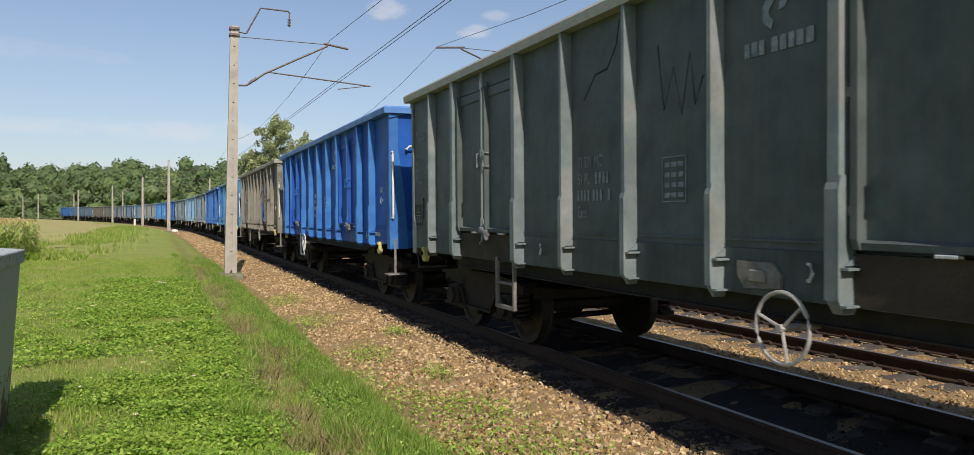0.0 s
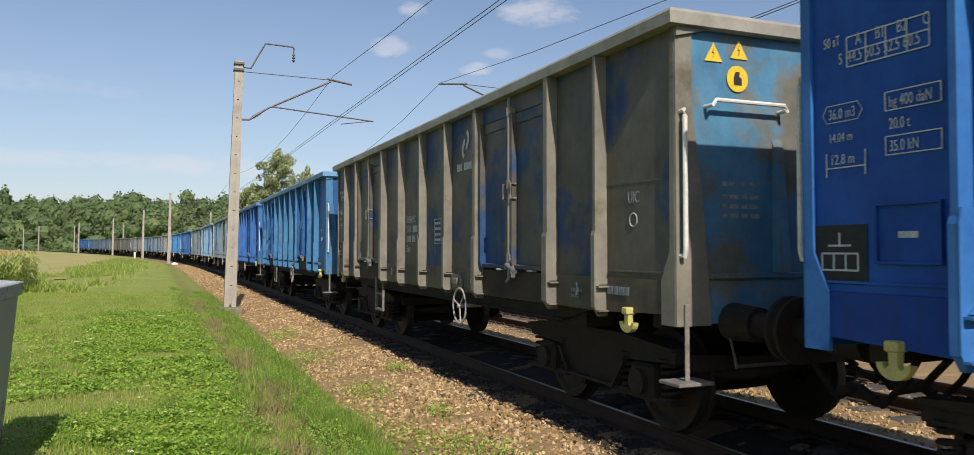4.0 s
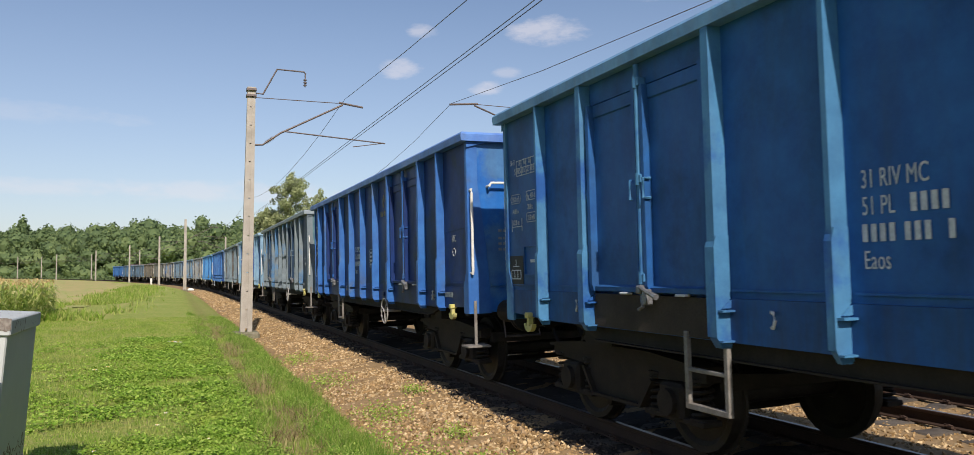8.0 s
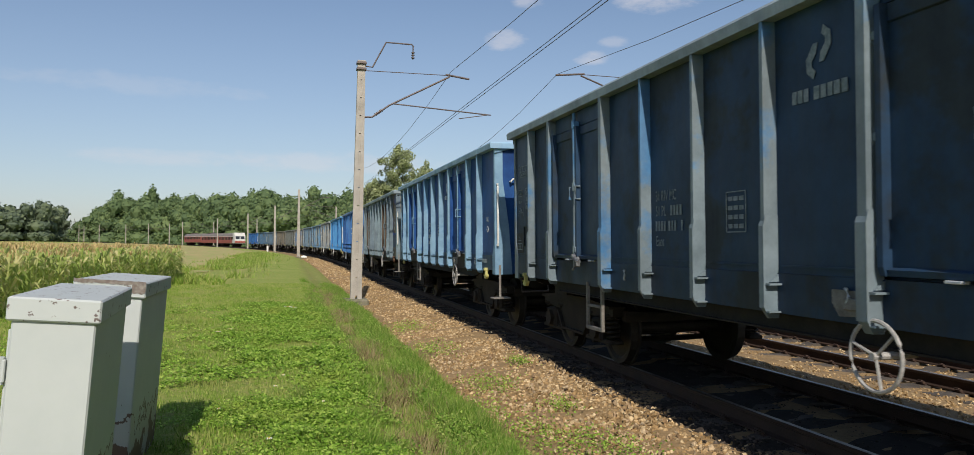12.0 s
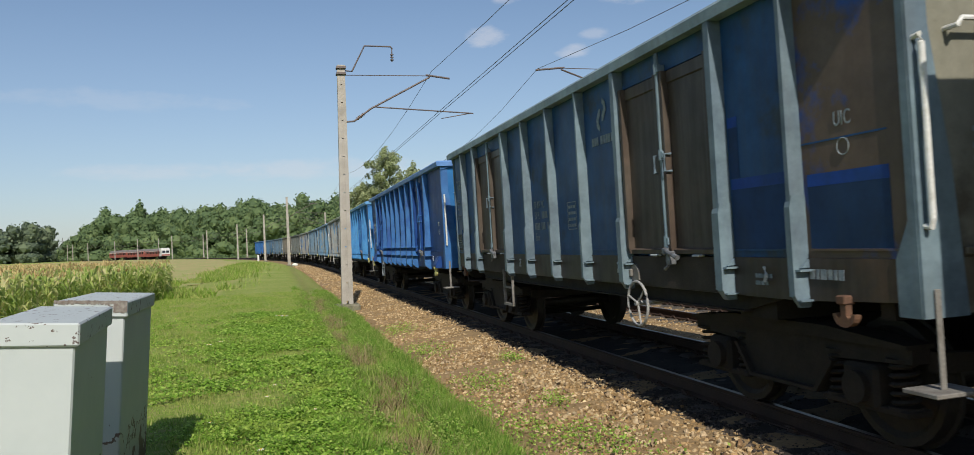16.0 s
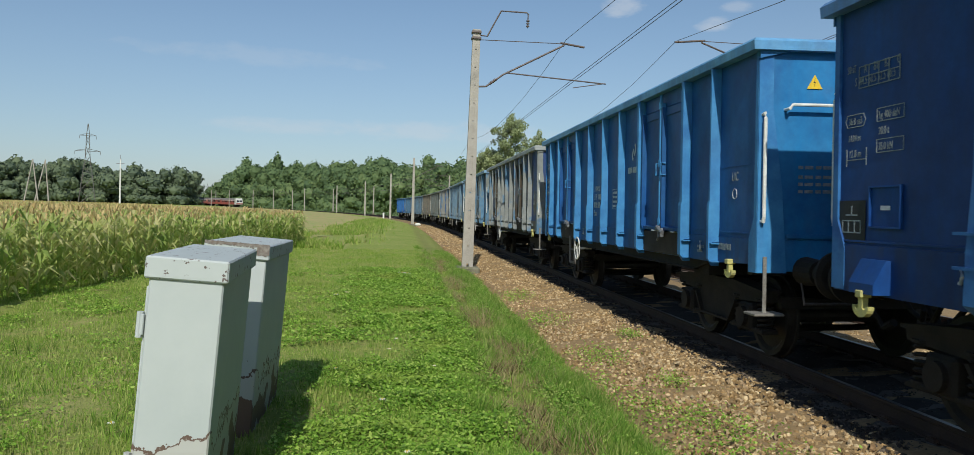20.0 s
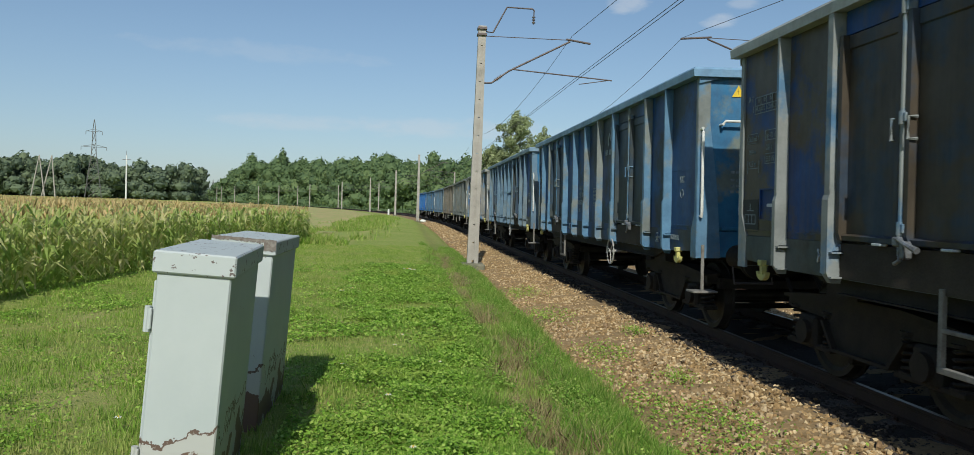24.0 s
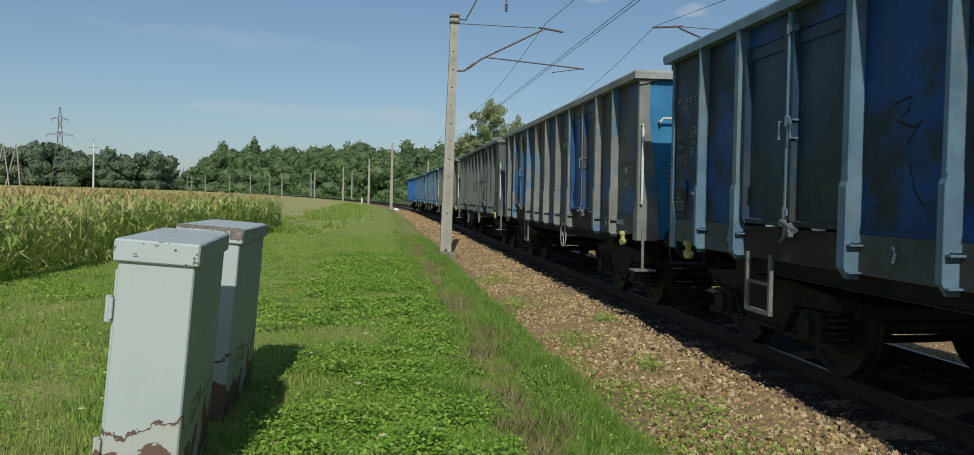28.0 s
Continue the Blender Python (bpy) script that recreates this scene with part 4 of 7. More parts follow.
    def hinge_shape(bm):
        rod(bm, [(-0.05, -0.03, -0.055), (-0.05, -0.03, 0.055)], 0.02, 8)
        box(bm, -0.065, -0.06, -0.028, -0.02, 0.05, 0.028, 0.006)

    def grip_shape(bm):
        rod(bm, [(-0.02, 0, -0.08), (-0.09, 0, -0.08), (-0.09, 0, 0.08), (-0.02, 0, 0.08)], 0.014, 6)

    def lash_shape(bm):
        rod(bm, [(-0.01, 0.02, -0.05), (-0.035, -0.02, -0.05), (-0.04, -0.045, 0.0), (-0.035, -0.02, 0.05), (-0.01, 0.02, 0.05)], 0.012, 6)

    def buffer_shape(bm):
        rod(bm, [(0, 0.0, 0), (0, -0.30, 0)], [0.15, 0.13], 16)
        rod(bm, [(0, -0.30, 0), (0, -0.59, 0)], 0.095, 14)

    def head_shape(bm):
        rod(bm, [(0, -0.59, 0), (0, -0.625, 0), (0, -0.65, 0)], [0.235, 0.235, 0.19], 24)

    def coupling_shape(bm):
        rod(bm, [(0, 0.05, 1.0), (0, -0.30, 1.0), (0, -0.36, 1.06), (0, -0.42, 1.04)], [0.06, 0.05, 0.05, 0.035], 8)
        rod(bm, [(0.10, 0, 0.95), (0.14, -0.25, 0.66), (0.12, -0.45, 0.60), (0.05, -0.57, 0.72)], 0.028, 8)

    def hose_shape(bm):
        rod(bm, [(0, 0.02, 0.98), (0, -0.12, 0.92), (0.02, -0.26, 0.68), (0.02, -0.42, 0.52), (0, -0.56, 0.56)], 0.026, 6)
        rod(bm, [(0, -0.50, 0.54), (0, -0.62, 0.60)], 0.042, 8)

    def gusset_shape(bm):
        prism(bm, [(0.0, 1.30), (-0.06, 1.30), (-0.16, 1.12), (-0.16, 1.04), (0.0, 1.04)], "y", -0.17, 0.15)

    def gear_plate_shape(bm):
        prism(bm, [(-0.20, -0.07), (0.13, -0.09), (0.20, 0.0), (0.20, 0.09), (-0.13, 0.09), (-0.20, 0.02)], "x", -0.02, 0.0)
        box(bm, -0.05, -0.08, -0.04, -0.02, 0.06, 0.04, 0.008)

    def tank_shape(bm):
        rod(bm, [(0.3, -1.3, 0.98), (0.3, -1.25, 0.98), (0.3, -0.15, 0.98), (0.3, -0.1, 0.98)], [0.08, 0.17, 0.17, 0.08], 14)
        rod(bm, [(-0.45, 0.7, 0.98), (-0.05, 0.7, 0.98)], 0.15, 14)
        rod(bm, [(-0.8, -3.0, 0.86), (-0.8, 2.6, 0.88)], 0.022, 6)
        rod(bm, [(0.0, -3.2, 0.80), (0.0, 3.2, 0.80)], 0.03, 6)
        for y in (-1.0, -0.4, 0.7, 1.1):
            box(bm, -0.82, y - 0.02, 0.84, 0.6, y + 0.02, 1.0)

    flip = pose(0, 0, 0, 0, 0, 180)
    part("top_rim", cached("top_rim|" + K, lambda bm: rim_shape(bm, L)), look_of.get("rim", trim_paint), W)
    for half in (Matrix(), flip):
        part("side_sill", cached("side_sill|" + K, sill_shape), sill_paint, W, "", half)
        part("sill_web", cached("sill_web|" + K, web_shape), M["iron"], W, "grimy brown fish-bellied sill beam", half)
        part("side_lining", cached("side_lining|" + K, lining_shape), paint, W, "", half)
        edges = [0.0] + list(kind.posts) + [L]
        for a, b in zip(edges, edges[1:]):
            w, m = b - a - 0.04, half @ pose(-HALF, -L / 2 + (a + b) / 2, 0)
            if (a, b) in kind.doors:
                part("door_header", cached("door_header|%.2f" % w, lambda bm: header_shape(bm, w - 0.1)), paint, W, "", m)
            else:
                mat = look_of["front_panel"] if "front_panel" in look_of and a == 0.0 else paint
                part("side_panel", cached("side_panel|%.2f" % w, lambda bm: panel_shape(bm, w)), mat, W, "", m)
        part("end_wall", cached("end_wall|" + K, end_shape), end_paint, W, "", half)
        cp = cached("corner_post|" + K, corner_shape)
        part("corner_post", cp, trim_paint, W, "", half)
        part("corner_post", mirrored("corner_post|" + K), trim_paint, W, "", half)
        door_sides = [u for pair in kind.doors for u in pair]
        for u in kind.posts:
            if kind.curved:
                post = cached("side_post|" + K, curved_post_shape)
            else:
                post = cached("side_post|door", door_post_shape) if u in door_sides else cached("side_post|plain", post_shape)
            part("side_post", post, trim_paint, W, "", half @ pose(-HALF - 0.001, -L / 2 + u, 0))
        for a, b in kind.doors:
            w = (b - a) / 2 - 0.07
            leaf = cached("door|%s%.2f" % (K, w), lambda bm: door_shape(bm, w, RIM - 0.34 - 1.42))
            for side in (0, 1):
                m = half @ pose(-HALF - 0.002, -L / 2 + a + 0.07, 0) if side == 0 else half @ pose(-HALF - 0.002, -L / 2 + b - 0.07, 0) @ Matrix.Diagonal((1, -1, 1, 1))
                d = part("door", leaf, look_of.get("door", paint), W, "", m)
                hinge = cached("hinge", hinge_shape)
                for z in (1.62, 2.28, 2.92):
                    part("hinge", hinge, look_of.get("metal", trim_paint), d, "", pose(0, -0.01, z))
                part("door_grip", cached("door_grip", grip_shape), look_of.get("metal", trim_paint), d, "", pose(-0.01, w - 0.10, 2.25))
            if k not in (0, 3, 4, 7):
                part("sill_plate", cached("sill_plate|%.2f" % (b - a), lambda bm: box(bm, -HALF - 0.019, -(b - a) / 2 + 0.05, 1.075, -HALF - 0.015, (b - a) / 2 - 0.05, 1.374)), M["grime"], W, "dirty brown sill plate under the doors", half @ pose(0, -L / 2 + (a + b) / 2, 0))
            bar = part("lock_bar", cached("lock_bar|" + K, lock_bar_shape), trim_paint, W, "", half @ pose(-HALF - 0.01, -L / 2 + (a + b) / 2, 0))
            part("lock_lever", cached("lock_lever", lock_lever_shape), M["lever"], bar, "worn steel locking lever")
            for dy in (-0.50, 0.30):
                part("door_stop", cached("door_stop", lambda bm: box(bm, -0.075, -0.06, 1.378, -0.016, 0.06, 1.397, 0.004)), M["stencil"], W, "pale door stop", half @ pose(-HALF, -L / 2 + (a + b) / 2 + dy, 0))
            part("lash_hook", cached("lash_hook", lash_shape), M["stencil"], W, "pale lashing hook", half @ pose(-HALF - 0.02, -L / 2 + b + 0.25, 1.25))
            part("lash_hook", cached("lash_hook", lash_shape), M["stencil"], W, "pale lashing hook", half @ pose(-HALF - 0.02, -L / 2 + a - 0.5, 1.25))
        part("handrail", cached("handrail|" + K, end_rail), M["white"], W, "white corner handrail", half)
        part("handrail", mirrored("handrail|" + K), M["white"], W, "white corner handrail", half)
        part("end_handle", cached("end_handle|" + K, end_handle), M["white"], W, "white end handle", half)
        part("shunter_handle", cached("shunter_handle|" + K, shunter_handle), M["galv"], W, "", half)
        part("step", cached("step|" + K, step_shape), M["step"], W, "corner footstep on a hanger", half)
        part("ladder_step", cached("ladder_step|" + K, ladder_shape), M["stencil"] if k in (0, 7) else M["step"], W, "", half @ pose(0, LADDER_AT.get(k, 8.55) - L / 2, 0))
        hk = cached("tow_hook", hook_shape)
        part("tow_hook", hk, look_of.get("hook", M["hook"]), W, "pale yellow tow hook", half @ pose(-HALF - (0.03 if not kind.curved else 0.13), -L / 2 + 0.62, 1.12 if not kind.curved else 1.05) @ Matrix.Scale(0.84, 4))
        part("tow_hook", hk, look_of.get("hook", M["hook"]), W, "pale yellow tow hook", half @ pose(-HALF - (0.03 if not kind.curved else 0.13), L / 2 - 0.62, 1.12 if not kind.curved else 1.05) @ Matrix.Scale(0.84, 4))
        part("weld_seam", cached("weld_seam", lambda bm: box(bm, -0.004, -0.42, -0.006, 0.001, 0.42, 0.006)), paint, W, "", half @ pose(-HALF, -L / 2 + (0.62 if not kind.curved else 0.80), 2.17 if not kind.curved else 1.98))
        for sy in (-1, 1):
            part("brake_hose", cached("brake_hose", hose_shape), M["iron"], W, "", half @ pose(0.30 * sy, -L / 2, 0))
        if kind.curved:
            for sy in (-1, 1):
                part("hook_bracket", cached("hook_bracket", gusset_shape), paint, W, "", half @ pose(-HALF, sy * (L / 2 - 0.62), 0))
        else:
            part("gear_plate", cached("gear_plate", gear_plate_shape), sill_paint if k in (0, 3, 8) else M["step"], W, "dusty plate of the handbrake gear", half @ pose(-HALF - 0.016, BRAKE_AT.get(k, 4.2) - L / 2 + 0.28, 1.20))
            part("brake_wheel", cached("brake_wheel", brake_wheel_shape), M["white"] if k in (0, 8, 9) else M["wheel_paint"], W, "three-spoked brake handwheel", half @ pose(-HALF - 0.10, BRAKE_AT.get(k, 4.2) - L / 2, 0.90))
        for x in (-0.875, 0.875):
            bf = part("buffer", cached("buffer", buffer_shape), M["iron"], W, "", half @ pose(x, -L / 2 - 0.0, 1.05))
            part("buffer_head", cached("buffer_head", head_shape), M["iron"], bf)
        part("coupling", cached("coupling", coupling_shape), M["iron"], W, "", half @ pose(0, -L / 2, 0))
    part("brake_gear", cached("brake_gear", tank_shape), M["iron"], W, "dark brake cylinder, rods and air tank")

    wheelsets = []
    for y in (-kind.pivot, kind.pivot):
        B = part("bogie", cached("bogie", bolster_shape), M["iron"], W, "dark cast-steel bogie", pose(0, y, 0))
        for m in (Matrix(), flip):
            part("side_frame", cached("side_frame", bogie_side_shape), M["iron"], B, "", m)
            part("headstock", cached("headstock", headstock_shape), M["iron"], B, "", m @ pose(0, -1.38, 0))
            part("brake_beam", cached("brake_beam", brake_beam_shape), M["iron"], B, "", m @ pose(0, -0.38, 0))
        for dy in (-0.9, 0.9):
            ws = part("wheelset", cached("wheelset", wheelset_shape), M["steel"], B, "", pose(0, dy, 0.46))
            wheelsets.append((ws, dy))
            for sx in (-1, 1):
                m = pose(sx * 1.0, dy, 0.46) if sx < 0 else pose(sx * 1.0, dy, 0.46, 0, 0, 180)
                part("axle_box", cached("axle_box", axle_box_shape), M["iron"], B, "", m)
                for e in (-0.30, 0.30):
                    part("spring", cached("spring", spring_shape), M["iron"], B, "", pose(sx * 1.0, dy + e, 0.36))

    # markings on the side to the camera and on the leading end
    side = -HALF - 0.006
    turn = Matrix(((0, 0, -1, 0), (-1, 0, 0, 0), (0, 1, 0, 0), (0, 0, 0, 1)))
    p = kind.posts
    y_no = -L / 2 + p[5] - 0.14
    for i, (words, size) in enumerate((("31 RIV MC", 0.15), ("51 PL", 0.15), (None, 0), ("Eaos", 0.15))):
        z = 2.03 - 0.152 * i
        if words:
            lettering(words, size, W, Matrix.Translation((side, y_no, z)) @ turn, mark, 0.62)
        else:
            bar_row("number_bar", W, mark, side, y_no, z, (0.034, 0.034, 0.034, 0.034, -0.012, 0.034, 0.034, 0.034, -0.05, 0.034), 0.100, 0.026)
    bar_row("owner_bar", W, mark, side, y_no - 0.32, 2.03 - 0.152, (0.036, 0.036, 0.036, 0.036), 0.100, 0.026)
    marking("load_grid", table_shape, mark, W, pose(side, -L / 2 + (p[3] + p[4]) / 2, 1.70))
    drop = 0.36 if k == 8 else 0.0
    part("emblem", cached("emblem", emblem_shape), look_of.get("emblem", mark), W, "", pose(side, -L / 2 + (p[2] + p[3]) / 2, 2.96 - drop) @ Matrix.Scale(0.8 if k != 8 else 0.62, 4))
    bar_row("name_bar", W, look_of.get("emblem", mark), side, -L / 2 + (p[2] + p[3]) / 2 + 0.30, 2.63 - drop, (0.05, 0.052, 0.05, -0.03, 0.06, 0.055, 0.05, 0.06, 0.062), 0.095, 0.016)
    # load table, lengths and weights on the trailing panel
    e = L / 2

    def write(words, size, back, z, narrow=0.72):
        lettering(words, size, W, Matrix.Translation((side, e - back, z)) @ turn, mark, narrow)

    marking("load_table", load_table_shape, mark, W, pose(side, e - 0.57, 2.66))
    write("50 sT", 0.085, 0.14, 2.80, 0.6)
    write("A     B1    B2     C", 0.095, 0.37, 2.775, 0.62)
    write("S  44.5 50.5 52.5 60.5", 0.095, 0.25, 2.685, 0.60)
    part("volume_frame", cached("volume_frame", hexagon_mark), mark, W, "", pose(side, e - 0.27, 2.405))
    write("36.0 m3", 0.085, 0.17, 2.375, 0.66)
    write("14.04 m", 0.075, 0.17, 2.24, 0.66)
    write("12.8 m", 0.085, 0.18, 2.11, 0.7)
    part("length_mark", cached("length_mark", lambda bm: [box(bm, -0.0034, -0.14, -0.004, 0.0, 0.14, 0.004), box(bm, -0.0036, 0.132, -0.05, 0.0, 0.14, 0.09), box(bm, -0.0036, -0.14, -0.05, 0.0, -0.132, 0.09)]), mark, W, "", pose(side, e - 0.29, 2.09))
    for words, z in (("hg 400 daN", 2.385), ("20.0 t", 2.265), ("35.0 kN", 2.145)):
        write(words, 0.085, 0.58, z, 0.62)
        if z != 2.265:
            part("figure_frame", cached("figure_frame", lambda bm: box_mark_shape(bm, 0.33, 0.10)), mark, W, "", pose(side, e - 0.56, z - 0.018))
    part("black_plate", cached("black_plate", lambda bm: box(bm, -0.002, -0.19, -0.07, 0.0, 0.19, 0.27)), M["black"], W, "black marking field", pose(side + 0.0005, e - 0.24, 1.49))
    marking("plan_mark", plan_mark_shape, mark, W, pose(side - 0.002, e - 0.24, 1.50) @ Matrix.Scale(0.8, 4))
    holder = part("card_holder", cached("card_holder", holder_shape), paint, W, "recessed card holder", pose(side + 0.006, e - 0.69, 1.54))
    part("card", cached("card", lambda bm: box(bm, -0.003, -0.06, 0.0, 0.0, 0.06, 0.035)), M["stencil"], holder, "small white card", pose(-0.008, 0, 0.14))
    z_uic = 2.25 if "repaint" in look_of else 2.0
    lettering("UIC", 0.14, W, Matrix.Translation((side, -L / 2 + 0.66, z_uic)) @ turn, M["stencil_worn"], 0.7)
    part("round_mark", cached("round_mark", lambda bm: ring(bm, 0.055, 0.004, (0, 0, 0), "x", 24, 4)), mark, W, "", pose(side, -L / 2 + 0.58, z_uic - 0.14))
    part("frame_mark", cached("frame_mark", lambda bm: bars(bm, [(0, 0, 0.03, 0.05, 0.06, 0.03), (0, -0.055, 0.06, 0.04, 0.03)], 0.032, 0.014)), M["stencil_worn"], W, "", pose(-HALF - 0.0195, -L / 2 + p[1] - 0.35, 1.22))
    bar_row("revision_bar", W, M["stencil_worn"], -HALF - 0.0195, -L / 2 + 0.97, 1.23, (0.05, 0.03, 0.06, 0.04, 0.03, 0.05), 0.07, 0.016)
    if "repaint" in look_of:
        for back, wide, z0, z1 in ((0.58, 0.76, 1.44, 1.87), (1.50, 0.80, 1.44, 1.92), (1.84, 0.13, 2.01, 2.42)):
            part("repainted_field", cached("repainted_field|%.2f|%.2f" % (wide, z1 - z0), lambda bm: box(bm, -0.0025, -wide / 2, 0.0, 0.001, wide / 2, z1 - z0)), look_of["repaint"], W, "fresh dark blue repainted field", pose(-HALF, -L / 2 + back, z0))
            part("repainted_edge", cached("repainted_edge|%.2f" % wide, lambda bm: box(bm, -0.0032, -wide / 2, 0.0, 0.001, wide / 2, 0.085)), look_of["repaint_edge"], W, "bright blue fresh paint edge", pose(-HALF, -L / 2 + back, z1))
    for back, z0, pts in look_of.get("scrawl", ()):
        part("scrawl", cached("scrawl|%d|%.2f" % (k, back), lambda bm: rod(bm, [(-0.001, -u, w) for u, w in pts], 0.011, 4)), M["scrawl"], W, "dark sprayed scrawl", pose(side + 0.006, -L / 2 + back, z0) @ Matrix.Diagonal((0.25, 1, 1, 1)))
    end_y = -L / 2 - 0.006
    part("end_mark", cached("end_mark", lambda bm: [box(bm, x, -0.003, z, x + w, 0, z + 0.034) for z in (0.0, 0.075, 0.15, 0.25) for x, w in ((0.0, 0.05), (0.07, 0.09), (0.19, 0.06), (0.27, 0.10))]), M["stencil_worn"], W, "", pose(-0.98, end_y, 1.86))
    for kind_of_sign, x, z in look_of.get("signs", (("tri", -0.62, 2.84),)):
        x, z = x - 0.2, min(z + 0.10, 3.12)
        if kind_of_sign == "tri":
            sg = part("warning_sign", cached("warning_triangle", triangle_shape), M["yellow"], W, "yellow triangular high-voltage sign", pose(x, end_y, z))
            part("flash", cached("flash", flash_shape), M["black"], sg)
        elif kind_of_sign == "disc":
            sg = part("warning_sign", cached("warning_disc", disc_shape), M["yellow"], W, "round yellow warning sign", pose(x, end_y - 0.003, z))
            part("pictogram", cached("pictogram", lambda bm: prism(bm, [(-0.035, -0.05), (0.04, -0.05), (0.04, 0.0), (0.015, 0.02), (0.02, 0.055), (-0.02, 0.055), (-0.04, 0.0)], "y", -0.007, -0.0045)), M["black"], sg)
        else:
            part("sign_plate", cached("sign_plate", lambda bm: box(bm, -0.17, -0.003, -0.20, 0.17, 0.0, 0.42)), M["cyan"], W, "turquoise backing plate", pose(x, end_y + 0.0005, z))
    return W, wheelsets


def scheme(base, patch, amount, dust, dusty, post=None, sill=None, end=None, **more):
    tag = "wagon_%d" % len(SCHEMES)

    # scales a paint per part; grazed walls darker, sunlit posts lighter, as painted shading
    def deep(spec, f):
        return (tuple(c * f for c in spec[0]), tuple(c * f for c in spec[1]), spec[2], tuple(c * f for c in spec[3]), spec[4])
    d = {"wall": wagon_paint(tag + "_wall", *deep((base, patch, amount, dust, dusty), 0.84))}
    d["post"] = wagon_paint(tag + "_post", *deep(post or (base, patch, amount * 0.5, dust, dusty), 0.93))
    # dusty rim: post paint lightened to carry the sunlit top and sky sheen
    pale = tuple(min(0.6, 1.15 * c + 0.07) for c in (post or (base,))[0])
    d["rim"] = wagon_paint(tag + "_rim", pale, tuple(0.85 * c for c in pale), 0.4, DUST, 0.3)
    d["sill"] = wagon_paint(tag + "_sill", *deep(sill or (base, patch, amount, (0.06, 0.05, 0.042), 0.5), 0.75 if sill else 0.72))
    d["end"] = wagon_paint(tag + "_end", *deep(end or (base, patch, amount, dust, dusty * 0.7), 0.8))
    d.update(more)
    SCHEMES.append(d)
    return d


SCHEMES = []
DUST, DARK = (0.16, 0.145, 0.12), (0.045, 0.042, 0.04)
NEWBLUE, MIDBLUE, PALE, STEEL, OLIVE, GREY = (0.008, 0.078, 0.42), (0.014, 0.10, 0.34), (0.045, 0.20, 0.46), (0.10, 0.19, 0.28), (0.125, 0.115, 0.085), (0.105, 0.125, 0.125)
LIGHTPOST, GREYPOST = (0.10, 0.24, 0.42), (0.21, 0.23, 0.23)
BROWN = (0.105, 0.07, 0.045)
scheme(GREY, STEEL, 0.3, DUST, 0.4)
scheme((0.092, 0.115, 0.120), (0.105, 0.13, 0.135), 0.5, (0.15, 0.14, 0.115), 0.45, post=((0.17, 0.21, 0.22), GREYPOST, 0.4, DUST, 0.3), rim=plain("pale_rim", (0.36, 0.36, 0.33), (0.28, 0.28, 0.26), 0.7), worn=True)
scheme((0.010, 0.095, 0.43), (0.012, 0.10, 0.41), 0.4, (0.03, 0.10, 0.30), 0.2, post=((0.035, 0.17, 0.47), NEWBLUE, 0.1, DUST, 0.1), sill=(NEWBLUE, NEWBLUE, 0.2, (0.03, 0.04, 0.07), 0.5), signs=())
scheme((0.125, 0.116, 0.097), (0.020, 0.075, 0.20), 0.42, (0.14, 0.13, 0.105), 0.45, post=((0.22, 0.21, 0.175), OLIVE, 0.2, DUST, 0.3), sill=(OLIVE, (0.09, 0.08, 0.06), 0.4, DUST, 0.4), end=((0.09, 0.27, 0.44), (0.2, 0.2, 0.17), 0.45, DUST, 0.3), signs=(("tri", -0.85, 2.98), ("tri", -0.60, 3.02), ("disc", -0.62, 2.86)))
scheme((0.018, 0.125, 0.38), (0.018, 0.105, 0.30), 0.5, (0.05, 0.09, 0.14), 0.3, post=((0.055, 0.20, 0.38), MIDBLUE, 0.2, DUST, 0.12), signs=(("tri", -0.68, 2.92), ("plate", -0.33, 2.80), ("tri", -0.33, 2.98), ("disc", -0.33, 2.82)))
scheme((0.006, 0.033, 0.155), (0.027, 0.050, 0.10), 0.35, (0.04, 0.048, 0.065), 0.3, post=((0.03, 0.14, 0.42), (0.06, 0.13, 0.28), 0.3, DUST, 0.15), end=((0.014, 0.155, 0.52), (0.07, 0.22, 0.46), 0.5, DUST, 0.15), emblem=plain("gold_mark", (0.25, 0.19, 0.08), (0.12, 0.12, 0.1), 0.7), signs=())
scheme((0.018, 0.052, 0.110), (0.028, 0.040, 0.052), 0.35, (0.055, 0.065, 0.07), 0.35, post=((0.17, 0.22, 0.25), (0.07, 0.2, 0.38), 0.35, DUST, 0.3), end=((0.06, 0.19, 0.26), (0.11, 0.23, 0.26), 0.4, DUST, 0.3), worn=True, signs=(("tri", -0.58, 3.10), ("plate", -0.55, 2.80), ("tri", -0.55, 2.93), ("disc", -0.55, 2.72)))
scheme((0.010, 0.065, 0.24), (0.014, 0.080, 0.27), 0.5, (0.04, 0.075, 0.12), 0.22, post=((0.19, 0.33, 0.46), (0.12, 0.26, 0.42), 0.3, DUST, 0.12), sill=((0.03, 0.075, 0.14), (0.02, 0.06, 0.15), 0.3, (0.10, 0.085, 0.065), 0.6), signs=(("tri", -0.66, 2.96), ("disc", -0.62, 2.80)))
